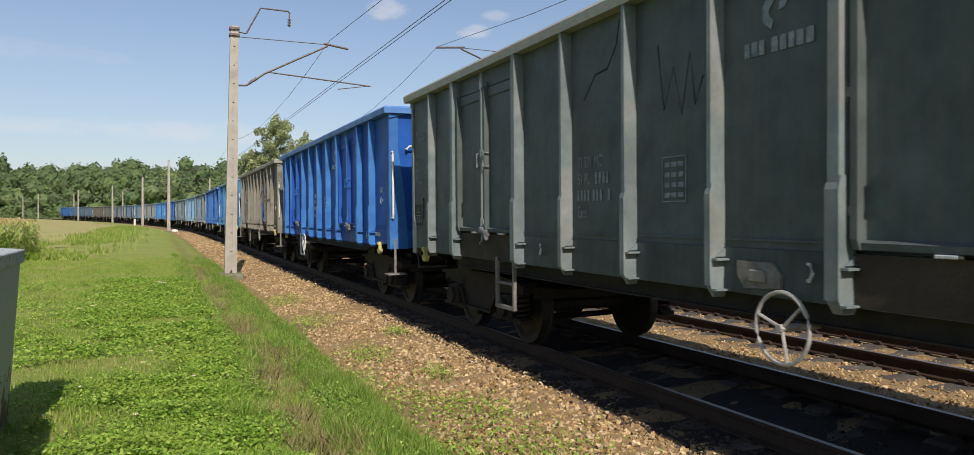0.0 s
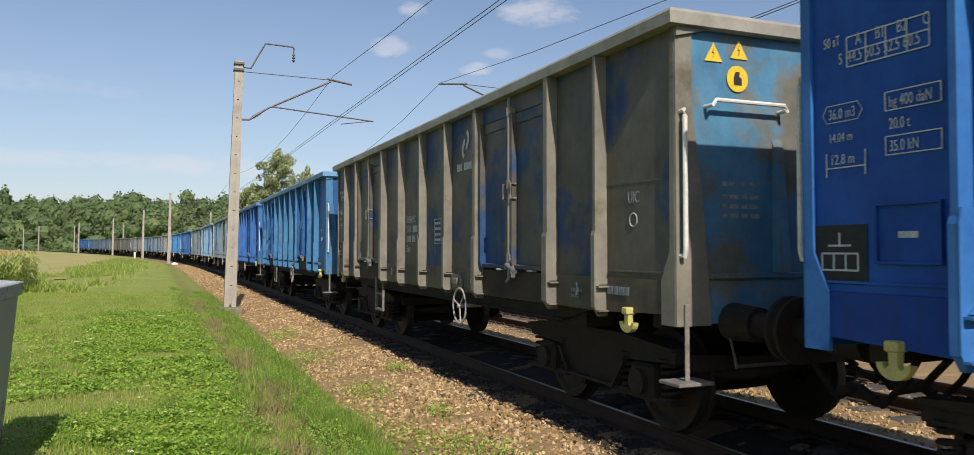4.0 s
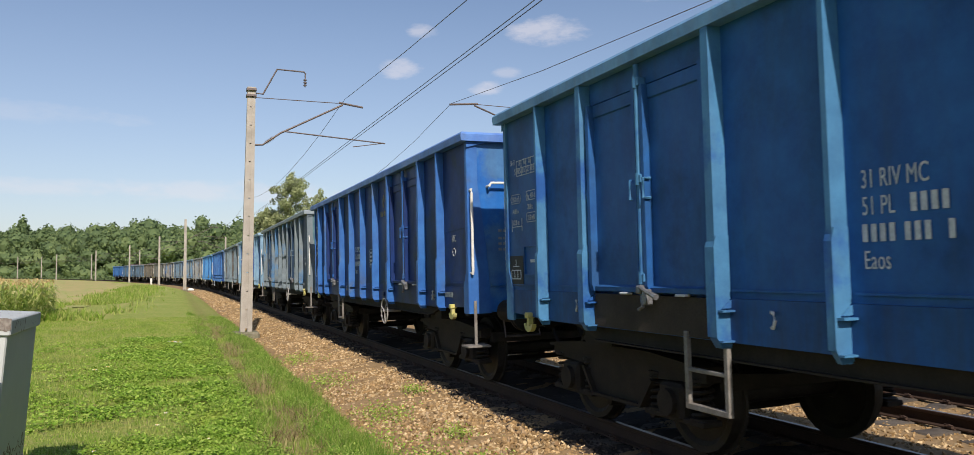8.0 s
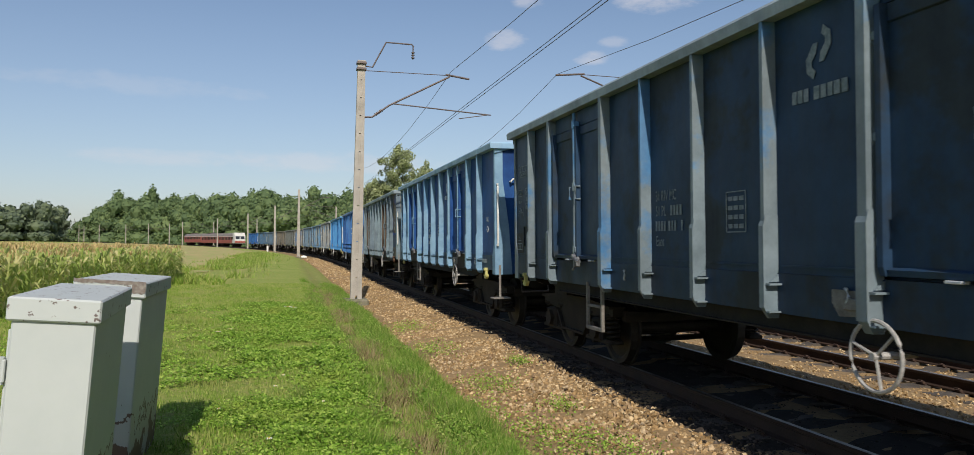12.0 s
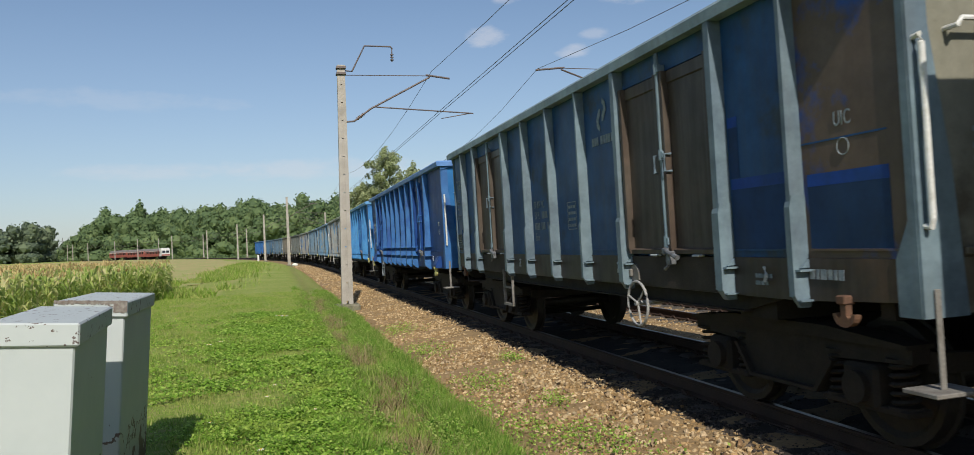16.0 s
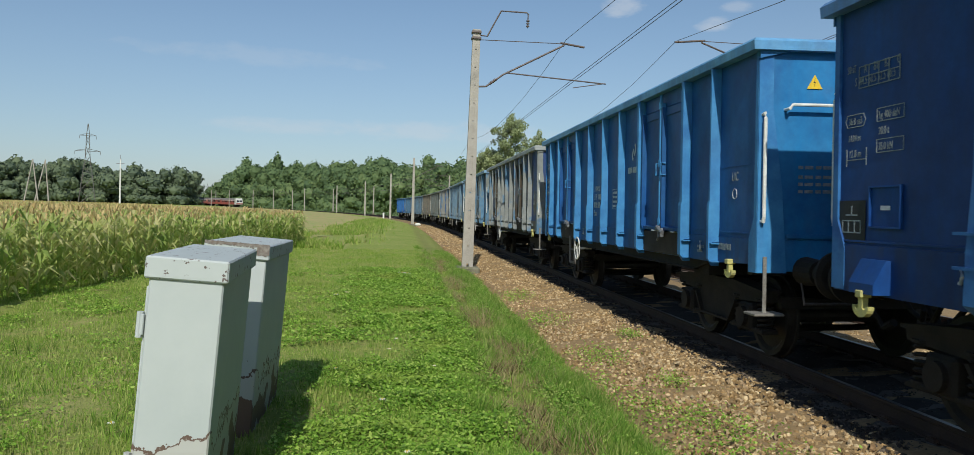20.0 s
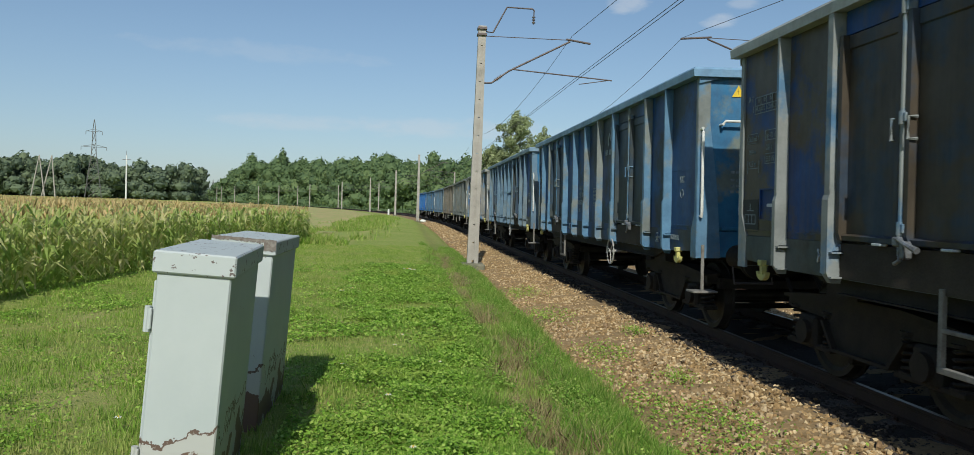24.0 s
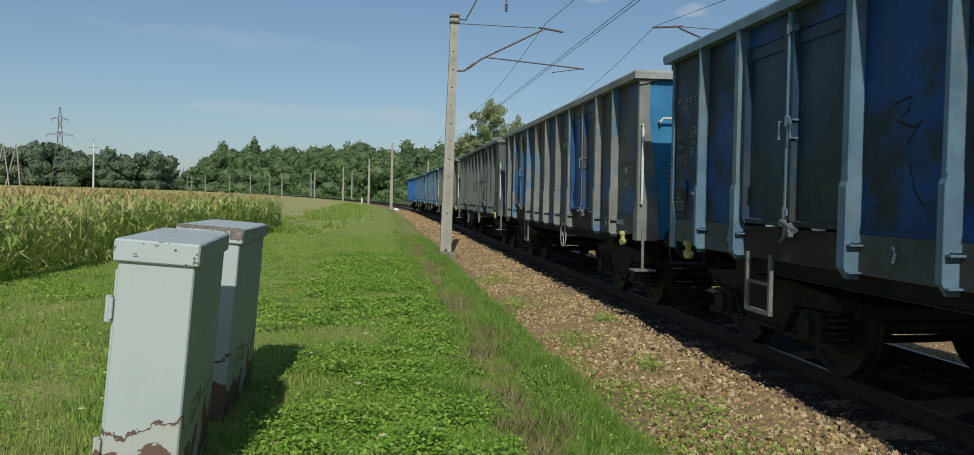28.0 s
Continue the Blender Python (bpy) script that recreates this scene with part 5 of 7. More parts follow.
scheme((0.018, 0.085, 0.22), (0.045, 0.07, 0.10), 0.25, (0.08, 0.08, 0.075), 0.3, repaint=wagon_paint("repaint_dark", (0.009, 0.034, 0.095), (0.010, 0.042, 0.13), 0.4, (0.03, 0.05, 0.09), 0.3), repaint_edge=wagon_paint("repaint_edge", (0.010, 0.055, 0.27), (0.012, 0.05, 0.20), 0.4, (0.03, 0.05, 0.09), 0.1), hook=plain("rusty_hook", (0.16, 0.085, 0.05), (0.09, 0.05, 0.035), 0.85), front_panel=wagon_paint("brown_panel", (0.115, 0.082, 0.060), (0.02, 0.08, 0.30), 0.35, (0.13, 0.09, 0.06), 0.5), post=((0.17, 0.235, 0.27), (0.13, 0.18, 0.22), 0.5, DUST, 0.25), sill=((0.07, 0.055, 0.045), BROWN, 0.4, DUST, 0.3), end=((0.28, 0.27, 0.21), (0.15, 0.13, 0.09), 0.4, DUST, 0.4), door=wagon_paint("brown_doors", (0.062, 0.046, 0.035), (0.085, 0.06, 0.045), 0.4, DUST, 0.5), worn=True, signs=(("plate", -0.45, 2.82), ("tri", -0.45, 2.92), ("disc", -0.45, 2.70)))
scheme((0.009, 0.055, 0.23), (0.012, 0.068, 0.26), 0.45, (0.03, 0.05, 0.09), 0.3, worn=True, post=((0.04, 0.15, 0.38), (0.02, 0.09, 0.30), 0.3, DUST, 0.15), end=((0.02, 0.16, 0.42), NEWBLUE, 0.3, DUST, 0.2), signs=(("tri", -0.62, 2.84),))
scheme((0.014, 0.092, 0.30), (0.022, 0.115, 0.32), 0.5, (0.05, 0.10, 0.16), 0.22, post=((0.06, 0.24, 0.50), PALE, 0.3, DUST, 0.1), end=((0.03, 0.22, 0.52), PALE, 0.3, DUST, 0.15), signs=(("tri", -0.62, 2.84),))
scheme((0.098, 0.080, 0.056), (0.020, 0.070, 0.23), 0.6, (0.12, 0.10, 0.075), 0.5, door=wagon_paint("dirty_doors", (0.060, 0.047, 0.034), (0.035, 0.050, 0.075), 0.45, (0.10, 0.085, 0.065), 0.5), post=((0.26, 0.275, 0.27), (0.10, 0.2, 0.32), 0.35, DUST, 0.3), sill=((0.08, 0.075, 0.065), GREY, 0.4, DUST, 0.3), worn=True, signs=())
scheme((0.014, 0.070, 0.21), (0.045, 0.060, 0.075), 0.5, (0.06, 0.07, 0.08), 0.35, door=wagon_paint("dull_doors", (0.030, 0.055, 0.085), (0.05, 0.06, 0.06), 0.5, (0.07, 0.075, 0.075), 0.4), post=((0.11, 0.22, 0.34), (0.2, 0.22, 0.21), 0.4, DUST, 0.2), end=((0.05, 0.20, 0.38), (0.2, 0.24, 0.22), 0.4, DUST, 0.3), worn=True, signs=(("tri", -0.70, 2.98), ("plate", -0.42, 2.75), ("tri", -0.42, 2.86), ("disc", -0.42, 2.64)))
scheme((0.012, 0.072, 0.27), (0.032, 0.042, 0.055), 0.5, (0.05, 0.06, 0.07), 0.35, door=wagon_paint("stained_doors", (0.025, 0.05, 0.09), (0.045, 0.05, 0.05), 0.5, (0.07, 0.075, 0.075), 0.4), post=((0.12, 0.20, 0.28), (0.15, 0.2, 0.23), 0.4, DUST, 0.3), sill=((0.11, 0.105, 0.095), GREY, 0.4, DUST, 0.3), end=((0.04, 0.19, 0.36), MIDBLUE, 0.3, DUST, 0.3), worn=True, signs=(("tri", -0.66, 3.0), ("disc", -0.66, 2.82), ("tri", -0.30, 2.96)))
scheme((0.022, 0.088, 0.25), (0.095, 0.085, 0.062), 0.5, DUST, 0.35, post=((0.23, 0.23, 0.215), (0.1, 0.2, 0.32), 0.3, DUST, 0.3), end=((0.05, 0.24, 0.46), MIDBLUE, 0.4, DUST, 0.2), worn=True, signs=())
scheme(GREY, OLIVE, 0.5, DUST, 0.4, worn=True)
scheme((0.14, 0.125, 0.10), GREY, 0.4, DUST, 0.4, worn=True)
scheme((0.085, 0.15, 0.22), GREY, 0.4, DUST, 0.3)
scheme((0.06, 0.14, 0.24), GREY, 0.4, DUST, 0.3)
scheme((0.03, 0.13, 0.34), MIDBLUE, 0.4, DUST, 0.2)
SCHEMES[1]["scrawl"] = ((5.50, 2.30, ((-0.2, 0.62), (-0.12, 0.1), (0.0, 0.42), (0.1, 0.05), (0.2, 0.5), (0.26, 0.1), (0.35, 0.3))), (6.55, 2.55, ((-0.3, 0.1), (-0.1, 0.3), (0.1, 0.32), (0.25, 0.5), (0.3, 0.7))))
SCHEMES[13]["scrawl"] = ((7.65, 2.02, ((-0.14, 0.30), (0.06, 0.34), (0.02, 0.24), (-0.10, 0.18), (0.08, 0.12), (0.16, 0.16), (0.02, 0.02))), (8.70, 1.72, ((-0.12, 0.0), (-0.05, 0.22), (0.02, 0.02), (0.08, 0.24), (0.14, 0.0), (0.2, 0.2))), (7.50, 1.60, ((-0.1, 0.3), (-0.04, 0.1), (0.06, 0.0))))
LABELS = ["dusty grey open bogie wagon", "dark grey-green weathered open wagon with pale rim", "freshly painted bright blue open bogie wagon", "dirty olive-brown open wagon with blue patches",
          "clean medium blue open bogie wagon", "dark blue open wagon with faded patches", "grimy grey-blue open wagon with signs on its end", "bright blue open wagon with light blue posts",
          "rusty brown open wagon with blue repainted patches", "longer royal blue open wagon with curved posts", "light blue open bogie wagon, fairly clean", "brown and blue weathered open bogie wagon",
          "dull blue open wagon with dusty panels", "worn blue-grey open wagon with grey sills", "faded blue-grey open wagon with a blue end wall", "dusty grey-olive open bogie wagon", "dusty tan-grey open bogie wagon",
          "dusty blue-grey open bogie wagon far down the train", "dull blue open bogie wagon far down the train", "blue open wagon at the tail of the train"]
FIRST = -2
WAGONS = []
for i, (look_of, lab) in enumerate(zip(SCHEMES, LABELS)):
    k = FIRST + i
    kind = LONG if k == 7 else SHORT
    front = 12.645 + 13.363 * k + (1.452 if k > 7 else 0.0)      # where its leading corner is at the start, in metres along the line
    W, sets = build_wagon(kind, look_of, lab, k)
    WAGONS.append((W, sets, kind, front, k))


def run(t):
    """How far the goods train has come."""
    return 5.2048 * t + 0.02287 * t * t


# ---- masts and overhead line ----
def mast_shape(bm, height):
    """Concrete mast: two tapering chords joined by a web with a row of holes."""
    n = 13
    for sy in (-1, 1):
        b0, b1 = 0.17, 0.11
        lo = [bm.verts.new((sy * (b0 - w * 0.135), x * 0.13, -0.6)) for x, w in ((-1, 0), (1, 0), (1, 1), (-1, 1))]
        hi = [bm.verts.new((sy * (b1 - w * 0.085), x * 0.09, height)) for x, w in ((-1, 0), (1, 0), (1, 1), (-1, 1))]
        bm.faces.new(lo)
        bm.faces.new(hi[::-1])
        for i in range(4):
            bm.faces.new((lo[(i + 1) % 4], lo[i], hi[i], hi[(i + 1) % 4]))
    for i in range(n):
        z0 = i * height / n
        wd = 0.14 - 0.05 * i / n
        box(bm, -wd, -0.085, z0 + 0.012, wd, 0.085, z0 + height / n - 0.012)
    box(bm, -0.12, -0.13, height - 0.02, 0.12, 0.13, height + 0.05, 0.01)
    bmesh.ops.recalc_face_normals(bm, faces=bm.faces[:])


def arm_shape(bm, reach, up, reg):
    """Cantilever: slanted tube, top tie, registration arm. +x points to the track."""
    rod(bm, [(0.10, 0, 5.32), (0.35, 0, 5.34), (0.85, 0, 5.72), (reach * 0.86, 0, up - 0.02)], 0.028, 8)
    rod(bm, [(reach * 0.86 - 0.12, 0, up + 0.04), (reach * 1.06, 0, up - 0.05)], 0.032, 8)
    rod(bm, [(0.10, 0, 6.72), (reach * 0.84, 0, up + 0.02)], 0.012, 6)
    rod(bm, [(0.95, 0, 5.78), (reg, 0, 5.62)], 0.02, 8)
    rod(bm, [(reg - 0.1, 0, 5.62), (reg - 1.0, 0.05, 5.46)], 0.014, 6)
    rod(bm, [(-0.12, 0, 5.32), (0.12, 0, 5.32)], 0.03, 6)


def insulator_shape(bm):
    for i in range(5):
        rod(bm, [(i * 0.055, 0, 0), (i * 0.055 + 0.02, 0, 0)], 0.05, 10)
    rod(bm, [(-0.04, 0, 0), (0.30, 0, 0)], 0.018, 6)


def top_bracket_shape(bm):
    rod(bm, [(0.0, 0, 6.86), (0.33, 0, 6.84), (0.72, 0, 7.62), (1.50, 0, 7.62), (1.56, 0, 7.55)], 0.024, 8)
    box(bm, -0.14, -0.15, 6.72, 0.14, 0.15, 6.78)
    box(bm, -0.14, -0.15, 6.90, 0.14, 0.15, 6.96)
    rod(bm, [(1.54, 0, 7.55), (1.54, 0, 7.16)], 0.018, 6)
    for z in (7.2, 7.28, 7.36):
        rod(bm, [(1.54, 0, z), (1.54, 0, z + 0.03)], 0.05, 10)


def mast(s, off, height, near, detail, lean=0.0):
    x, y, z, h = along(s, off)
    T = thing("catenary_mast", "weathered concrete catenary mast with a steel cantilever arm", "railway mast",
              pose(float(x), float(y), float(z) + (0.0 if near else 0.22), 0, lean, math.degrees(float(h)) + (0 if near else 180)), "catenary masts")
    part("mast", cached("mast|%.1f" % height, lambda bm: mast_shape(bm, height)), M["concrete"], T, "concrete mast with a row of holes")
    reach = abs(off) if near else abs(off - TRACK_GAP) + 0.75
    part("cantilever", cached("cantilever|%.1f" % reach, lambda bm: arm_shape(bm, reach, 6.74, reach + 0.9 if near else reach - 0.3)), M["galv"], T, "dark steel cantilever arm")
    part("insulator", cached("insulator", insulator_shape), M["insul"], T, "", pose(0.45, 0, 5.42, 0, -37))
    if detail:
        part("top_bracket", cached("top_bracket", top_bracket_shape), M["galv"], T, "bent steel feeder bracket")
    bm = bmesh.new()
    box(bm, -0.40, -0.36, -0.9, 0.36, 0.36, -0.08, 0.05)
    part("foundation", bm, M["mossy"], T, "mossy concrete foundation block")
    return T


mast(23.45, -3.12, 6.95, True, True, 0.8)
for s, hgt in ((91.2, 7.5), (134.0, 8.0), (177.0, 8.0), (222.4, 7.7), (272.3, 7.7), (319.0, 7.3), (349.0, 7.0), (383.5, 7.6), (410.0, 7.0)):
    mast(s, -3.2, 7.5, True, False)
for s in (23.3, 137.8, 224.0, 276.0, 330.0, 436.0):
    mast(s, 7.5, 7.5 if s > 30 else 6.9, False, False)


def wires():
    spans = [-30.0, 23.45, 57.0, 91.2, 134.0, 177.0, 222.4, 272.3, 319.0, 349.0, 383.5, 410.0]
    for base, lab in ((0.0, "copper overhead wires of the near track"), (TRACK_GAP, "copper overhead wires of the second track")):
        T = thing("overhead_line", lab, "overhead line", kind="structure")
        for name, high, sag, rr, shift in (("messenger_wire", 6.86 if not base else 6.98, 0.75 if not base else 1.3, 0.008, -0.28 if not base else -0.9), ("contact_wire", 5.43, 0.02, 0.0075, -0.34), ("contact_wire", 5.43, 0.02, 0.0075, -0.24)):
            bm = bmesh.new()
            pts = []
            for a, b in zip(spans, spans[1:]):
                for i in range(8):
                    q = i / 8
                    x, y, z, h = along(a + (b - a) * q, base + shift)
                    pts.append((float(x), float(y), float(z) + high - sag * 4 * q * (1 - q)))
            rod(bm, pts, rr, 5)
            part(name, bm, M["wire"], T)


wires()


# ---- the two relay cabinets ----
def cabinet(name, label, m, w, d, h, lid):
    C = thing(name, label, "relay cabinet", m, "relay cabinets beside the line")
    bm = bmesh.new()
    box(bm, -w / 2, -d / 2, -0.15, w / 2, d / 2, h, 0.008)
    part("body", bm, M["cabinet"], C, "grey enamelled sheet-metal body, flaking near the ground")
    bm = bmesh.new()
    o = 0.02
    box(bm, -w / 2 - o, -d / 2 - o, h - 0.02, w / 2 + o, d / 2 + o, h + lid - 0.02, 0.008)
    part("lid", bm, M["lid"], C, "grey overhanging lid with chipped edges")
    bm = bmesh.new()
    box(bm, -w / 2 - 0.012, -d / 2 + 0.02, 0.05, -w / 2 + 0.0, d / 2 - 0.02, h - 0.06, 0.004)
    door = part("door", bm, M["cabinet"], C)
    for z in (0.25, h - 0.30):
        bm = bmesh.new()
        rod(bm, [(-w / 2 - 0.025, -d / 2 + 0.01, z), (-w / 2 - 0.025, -d / 2 + 0.01, z + 0.12)], 0.016, 8)
        box(bm, -w / 2 - 0.03, -d / 2 - 0.004, z + 0.01, -w / 2 - 0.005, -d / 2 + 0.04, z + 0.11, 0.004)
        part("hinge", bm, M["cabinet"], door)
    bm = bmesh.new()
    box(bm, -w / 2 - 0.05, -d / 2 - 0.05, -0.4, w / 2 + 0.05, d / 2 + 0.05, -0.02, 0.02)
    part("plinth", bm, M["concrete"], C, "low concrete plinth sunk in the grass")
    return C


cabinet("relay_cabinet", "tall grey metal cabinet with flaked paint, leaning in the grass", pose(-1.10, 4.33, 0.03, 0.3, 4.2, 4.0), 0.335, 1.08, 1.21, 0.105)
second = cabinet("relay_cabinet", "second tall grey metal cabinet leaning behind the first", pose(-1.160, 5.92, 0.0, 0.0, 4.0, 0.5), 0.385, 1.14, 1.25, 0.10)
bm = bmesh.new()
rag = np.random.default_rng(51)
for i in range(26):
    x0 = -0.21 + i * 0.42 / 26
    prism(bm, [(x0, 1.335 + rag.uniform(0, 0.004)), (x0 + 0.42 / 26 - 0.0005, 1.335), (x0 + 0.42 / 26 - 0.0005, 1.318 - rag.uniform(0, 0.012) - (0.05 if i > 20 else 0.0)), (x0, 1.320 - rag.uniform(0, 0.014) - (0.05 if i > 20 else 0.0))], "y", -0.5935, -0.588)
part("peeled_edge", bm, M["rust_edge"], second, "ragged rusty edge where the lid's paint has peeled")


# ---- small line-side things ----
def lineside():
    x, y, z, h = along(86.0, -2.9)
    T = thing("boundary_stone", "whitewashed lump of stone by the ballast edge", "stone", pose(float(x), float(y), float(z)))
    bm = bmesh.new()
    bmesh.ops.create_icosphere(bm, subdivisions=2, radius=0.22)
    for v in bm.verts:
        v.co *= 1 + 0.25 * noise.noise(v.co * 3)
        v.co.x *= 1.5
        v.co.z *= 0.8
    part("stone", bm, M["petal"], T)
    x, y, z, h = along(150.0, -2.7)
    T = thing("marker_post", "short white line-side marker post", "marker post", pose(float(x), float(y), float(z)))
    bm = bmesh.new()
    box(bm, -0.16, -0.12, -0.5, 0.16, 0.12, 0.85, 0.03)
    part("post", bm, M["white"], T)
    x, y, z, h = along(37.0, -1.95)
    T = thing("cross_sign", "white diagonal cross marker on a thin post beside the track", "railway sign", pose(2.92, 36.0, 0.1))
    bm = bmesh.new()
    rod(bm, [(0, 0.03, -0.6), (0, 0.03, 3.1)], 0.03, 8)
    part("post", bm, M["galv"], T)
    for a, zc, ln in ((32, 2.15, 0.40), (-48, 2.15, 0.34), (25, 2.85, 0.36)):
        bm = bmesh.new()
        box(bm, -0.055, -0.012, -ln / 2, 0.055, 0.0, ln / 2, 0.0, pose(0.02, 0 if a > 0 else -0.014, zc, 0, a, 0))
        part("board", bm, M["white"], T, "white painted strip")
    for s, off in ((455.0, -4.0), (505.0, -5.5)):
        x, y, z, h = along(s, off)
        T = thing("signal_board", "white signal board on a post", "railway sign", pose(float(x), float(y), float(z) - 0.2, 0, 0, math.degrees(float(h)) + 20))
        bm = bmesh.new()
        rod(bm, [(0, 0, 0), (0, 0, 5.0)], 0.07, 8)
        part("post", bm, M["galv"], T)
        bm = bmesh.new()
        box(bm, -0.75, -0.1, 3.7, 0.75, -0.06, 5.3, 0.05)
        part("board", bm, M["white"], T, "white board")


lineside()


# ---- red electric multiple unit on the second track ----
def rail_car(lead):
    label = "red electric rail car with a white cab end" if lead else "red electric rail car with dark windows"
    C = thing("rail_car", label, "passenger train", group="cars of the red passenger train")
    L = 21.2
    bm = bmesh.new()
    prism(bm, [(-1.42, 1.0), (1.42, 1.0), (1.44, 1.6), (1.42, 3.1), (-1.42, 3.1), (-1.44, 1.6)], "y", -L / 2, L / 2)
    part("body", bm, M["red"], C)
    bm = bmesh.new()
    prism(bm, [(-1.40, 3.1), (1.40, 3.1), (1.1, 3.65), (0.5, 3.9), (-0.5, 3.9), (-1.1, 3.65)], "y", -L / 2 + 0.02, L / 2 - 0.02)
    part("roof", bm, M["roofgrey"], C)
    for sx in (-1, 1):
        for i in range(10):
            y = -L / 2 + 1.9 + i * 1.9
            bm = bmesh.new()
            box(bm, sx * 1.435 - 0.02, y - 0.6, 2.0, sx * 1.435 + 0.02, y + 0.6, 2.8)
            part("window", bm, M["glass"], C)
        bm = bmesh.new()
        box(bm, sx * 1.44 - 0.012, -L / 2 + 0.05, 2.86, sx * 1.44 + 0.012, L / 2 - 0.05, 2.98)
        part("stripe", bm, M["cream"], C, "cream stripe")
    for y in (-7.2, 7.2):
        bm = bmesh.new()
        for dy in (-1.25, 1.25):
            rod(bm, [(-0.85, y + dy, 0.46), (0.85, y + dy, 0.46)], 0.46, 18)
        box(bm, -1.1, y - 1.9, 0.45, 1.1, y + 1.9, 0.95, 0.05)
        part("bogie", bm, M["iron"], C)
    if lead:
        bm = bmesh.new()
        prism(bm, [(-L / 2 - 0.5, 1.0), (-L / 2 - 0.62, 1.9), (-L / 2 - 0.35, 3.2), (-L / 2 + 0.1, 3.95), (-L / 2 + 2.0, 3.93), (-L / 2 + 2.4, 1.0)], "x", -1.455, 1.455)
        part("cab", bm, M["cream"], C, "white cab front")
        for sx in (-1, 1):
            bm = bmesh.new()
            box(bm, sx * 0.66 - 0.55, -0.03, -0.42, sx * 0.66 + 0.55, 0.03, 0.42, 0.0, pose(0, -L / 2 - 0.50, 2.55, -12))
            part("windscreen", bm, M["glass"], C)
        bm = bmesh.new()
        box(bm, -1.43, -L / 2 - 0.64, 1.15, 1.43, -L / 2 - 0.55, 1.6, 0.02)
        part("buffer_beam", bm, M["red"], C)
    else:
        bm = bmesh.new()
        rod(bm, [(-0.5, 0, 3.9), (0, -1.2, 4.5), (0, 0.2, 5.1)], 0.04, 6)
        rod(bm, [(-0.9, 0.2, 5.12), (0.9, 0.2, 5.12)], 0.05, 6)
        box(bm, -0.8, 1.5, 3.85, 0.8, 4.0, 4.15, 0.03)
        part("pantograph", bm, M["galv"], C)
    return C


CARS = [rail_car(i == 0) for i in range(3)]


# ---- vegetation ----
def lumps(x, y, seed, scale):
    """A smooth uneven field between about -1 and 1."""
    rng = np.random.default_rng(seed)
    out = np.zeros(len(x))
    for i in range(9):
        a, f, p = rng.uniform(0, math.tau), scale * rng.uniform(0.6, 2.4), rng.uniform(0, math.tau)
        out += np.sin((x * math.cos(a) + y * math.sin(a)) * f + p)
    return out / 4.0


def quads(centres, u, v):
    """Flat four-cornered pieces at the centres, spanned by u and v."""
    n = len(centres)
    V = np.stack([centres - u - v, centres + u - v, centres + u + v, centres - u + v], 1).reshape(-1, 3)
    return V, np.arange(4 * n).reshape(-1, 4)


def rand_dirs(rng, n, zmul=1.0):
    d = rng.normal(size=(n, 3))
    d[:, 2] *= zmul
    return d / np.linalg.norm(d, axis=1)[:, None]


def leaf_cloud(rng, centre, radius, n, size):
    """Leaf clumps spread on and in a lumpy crown; they face mostly outwards."""
    lobes = rng.normal(0, 0.42, (7, 3))
    lobes[:, 2] = np.abs(lobes[:, 2]) * 0.9 - 0.15
    pick = rng.integers(0, 7, n)
    d = rand_dirs(rng, n)
    r = 0.62 * rng.uniform(0.55, 1.0, n) ** 0.5
    p = lobes[pick] + d * r[:, None]
    c = np.asarray(centre) + p * np.asarray(radius)
    nrm = d + rng.normal(0, 0.45, (n, 3))
    nrm /= np.linalg.norm(nrm, axis=1)[:, None]
    u = np.cross(nrm, rng.normal(size=(n, 3)))
    u /= np.linalg.norm(u, axis=1)[:, None]
    v = np.cross(nrm, u)
    sz = size * rng.uniform(0.6, 1.3, n)[:, None]
    return quads(c, u * sz, v * sz * 0.75), lobes * np.asarray(radius) + np.asarray(centre)


_g = (1 + 5 ** 0.5) / 2
ICO_V = np.array([(a, b * _g, 0) for a in (-1, 1) for b in (-1, 1)] + [(0, a, b * _g) for a in (-1, 1) for b in (-1, 1)] + [(b * _g, 0, a) for a in (-1, 1) for b in (-1, 1)]) / (1 + _g * _g) ** 0.5
ICO_F = np.array([(i, j, k) for i, j, k in itertools.combinations(range(12), 3) if max(np.linalg.norm(ICO_V[a] - ICO_V[b]) for a, b in ((i, j), (j, k), (i, k))) < 1.1])


def crown_cores(mids, radius):
    """Dense inner foliage of each lobe, under the outer leaves."""
    r = np.asarray(radius) * 0.50
    return join([(m + ICO_V * r, ICO_F) for m in mids])


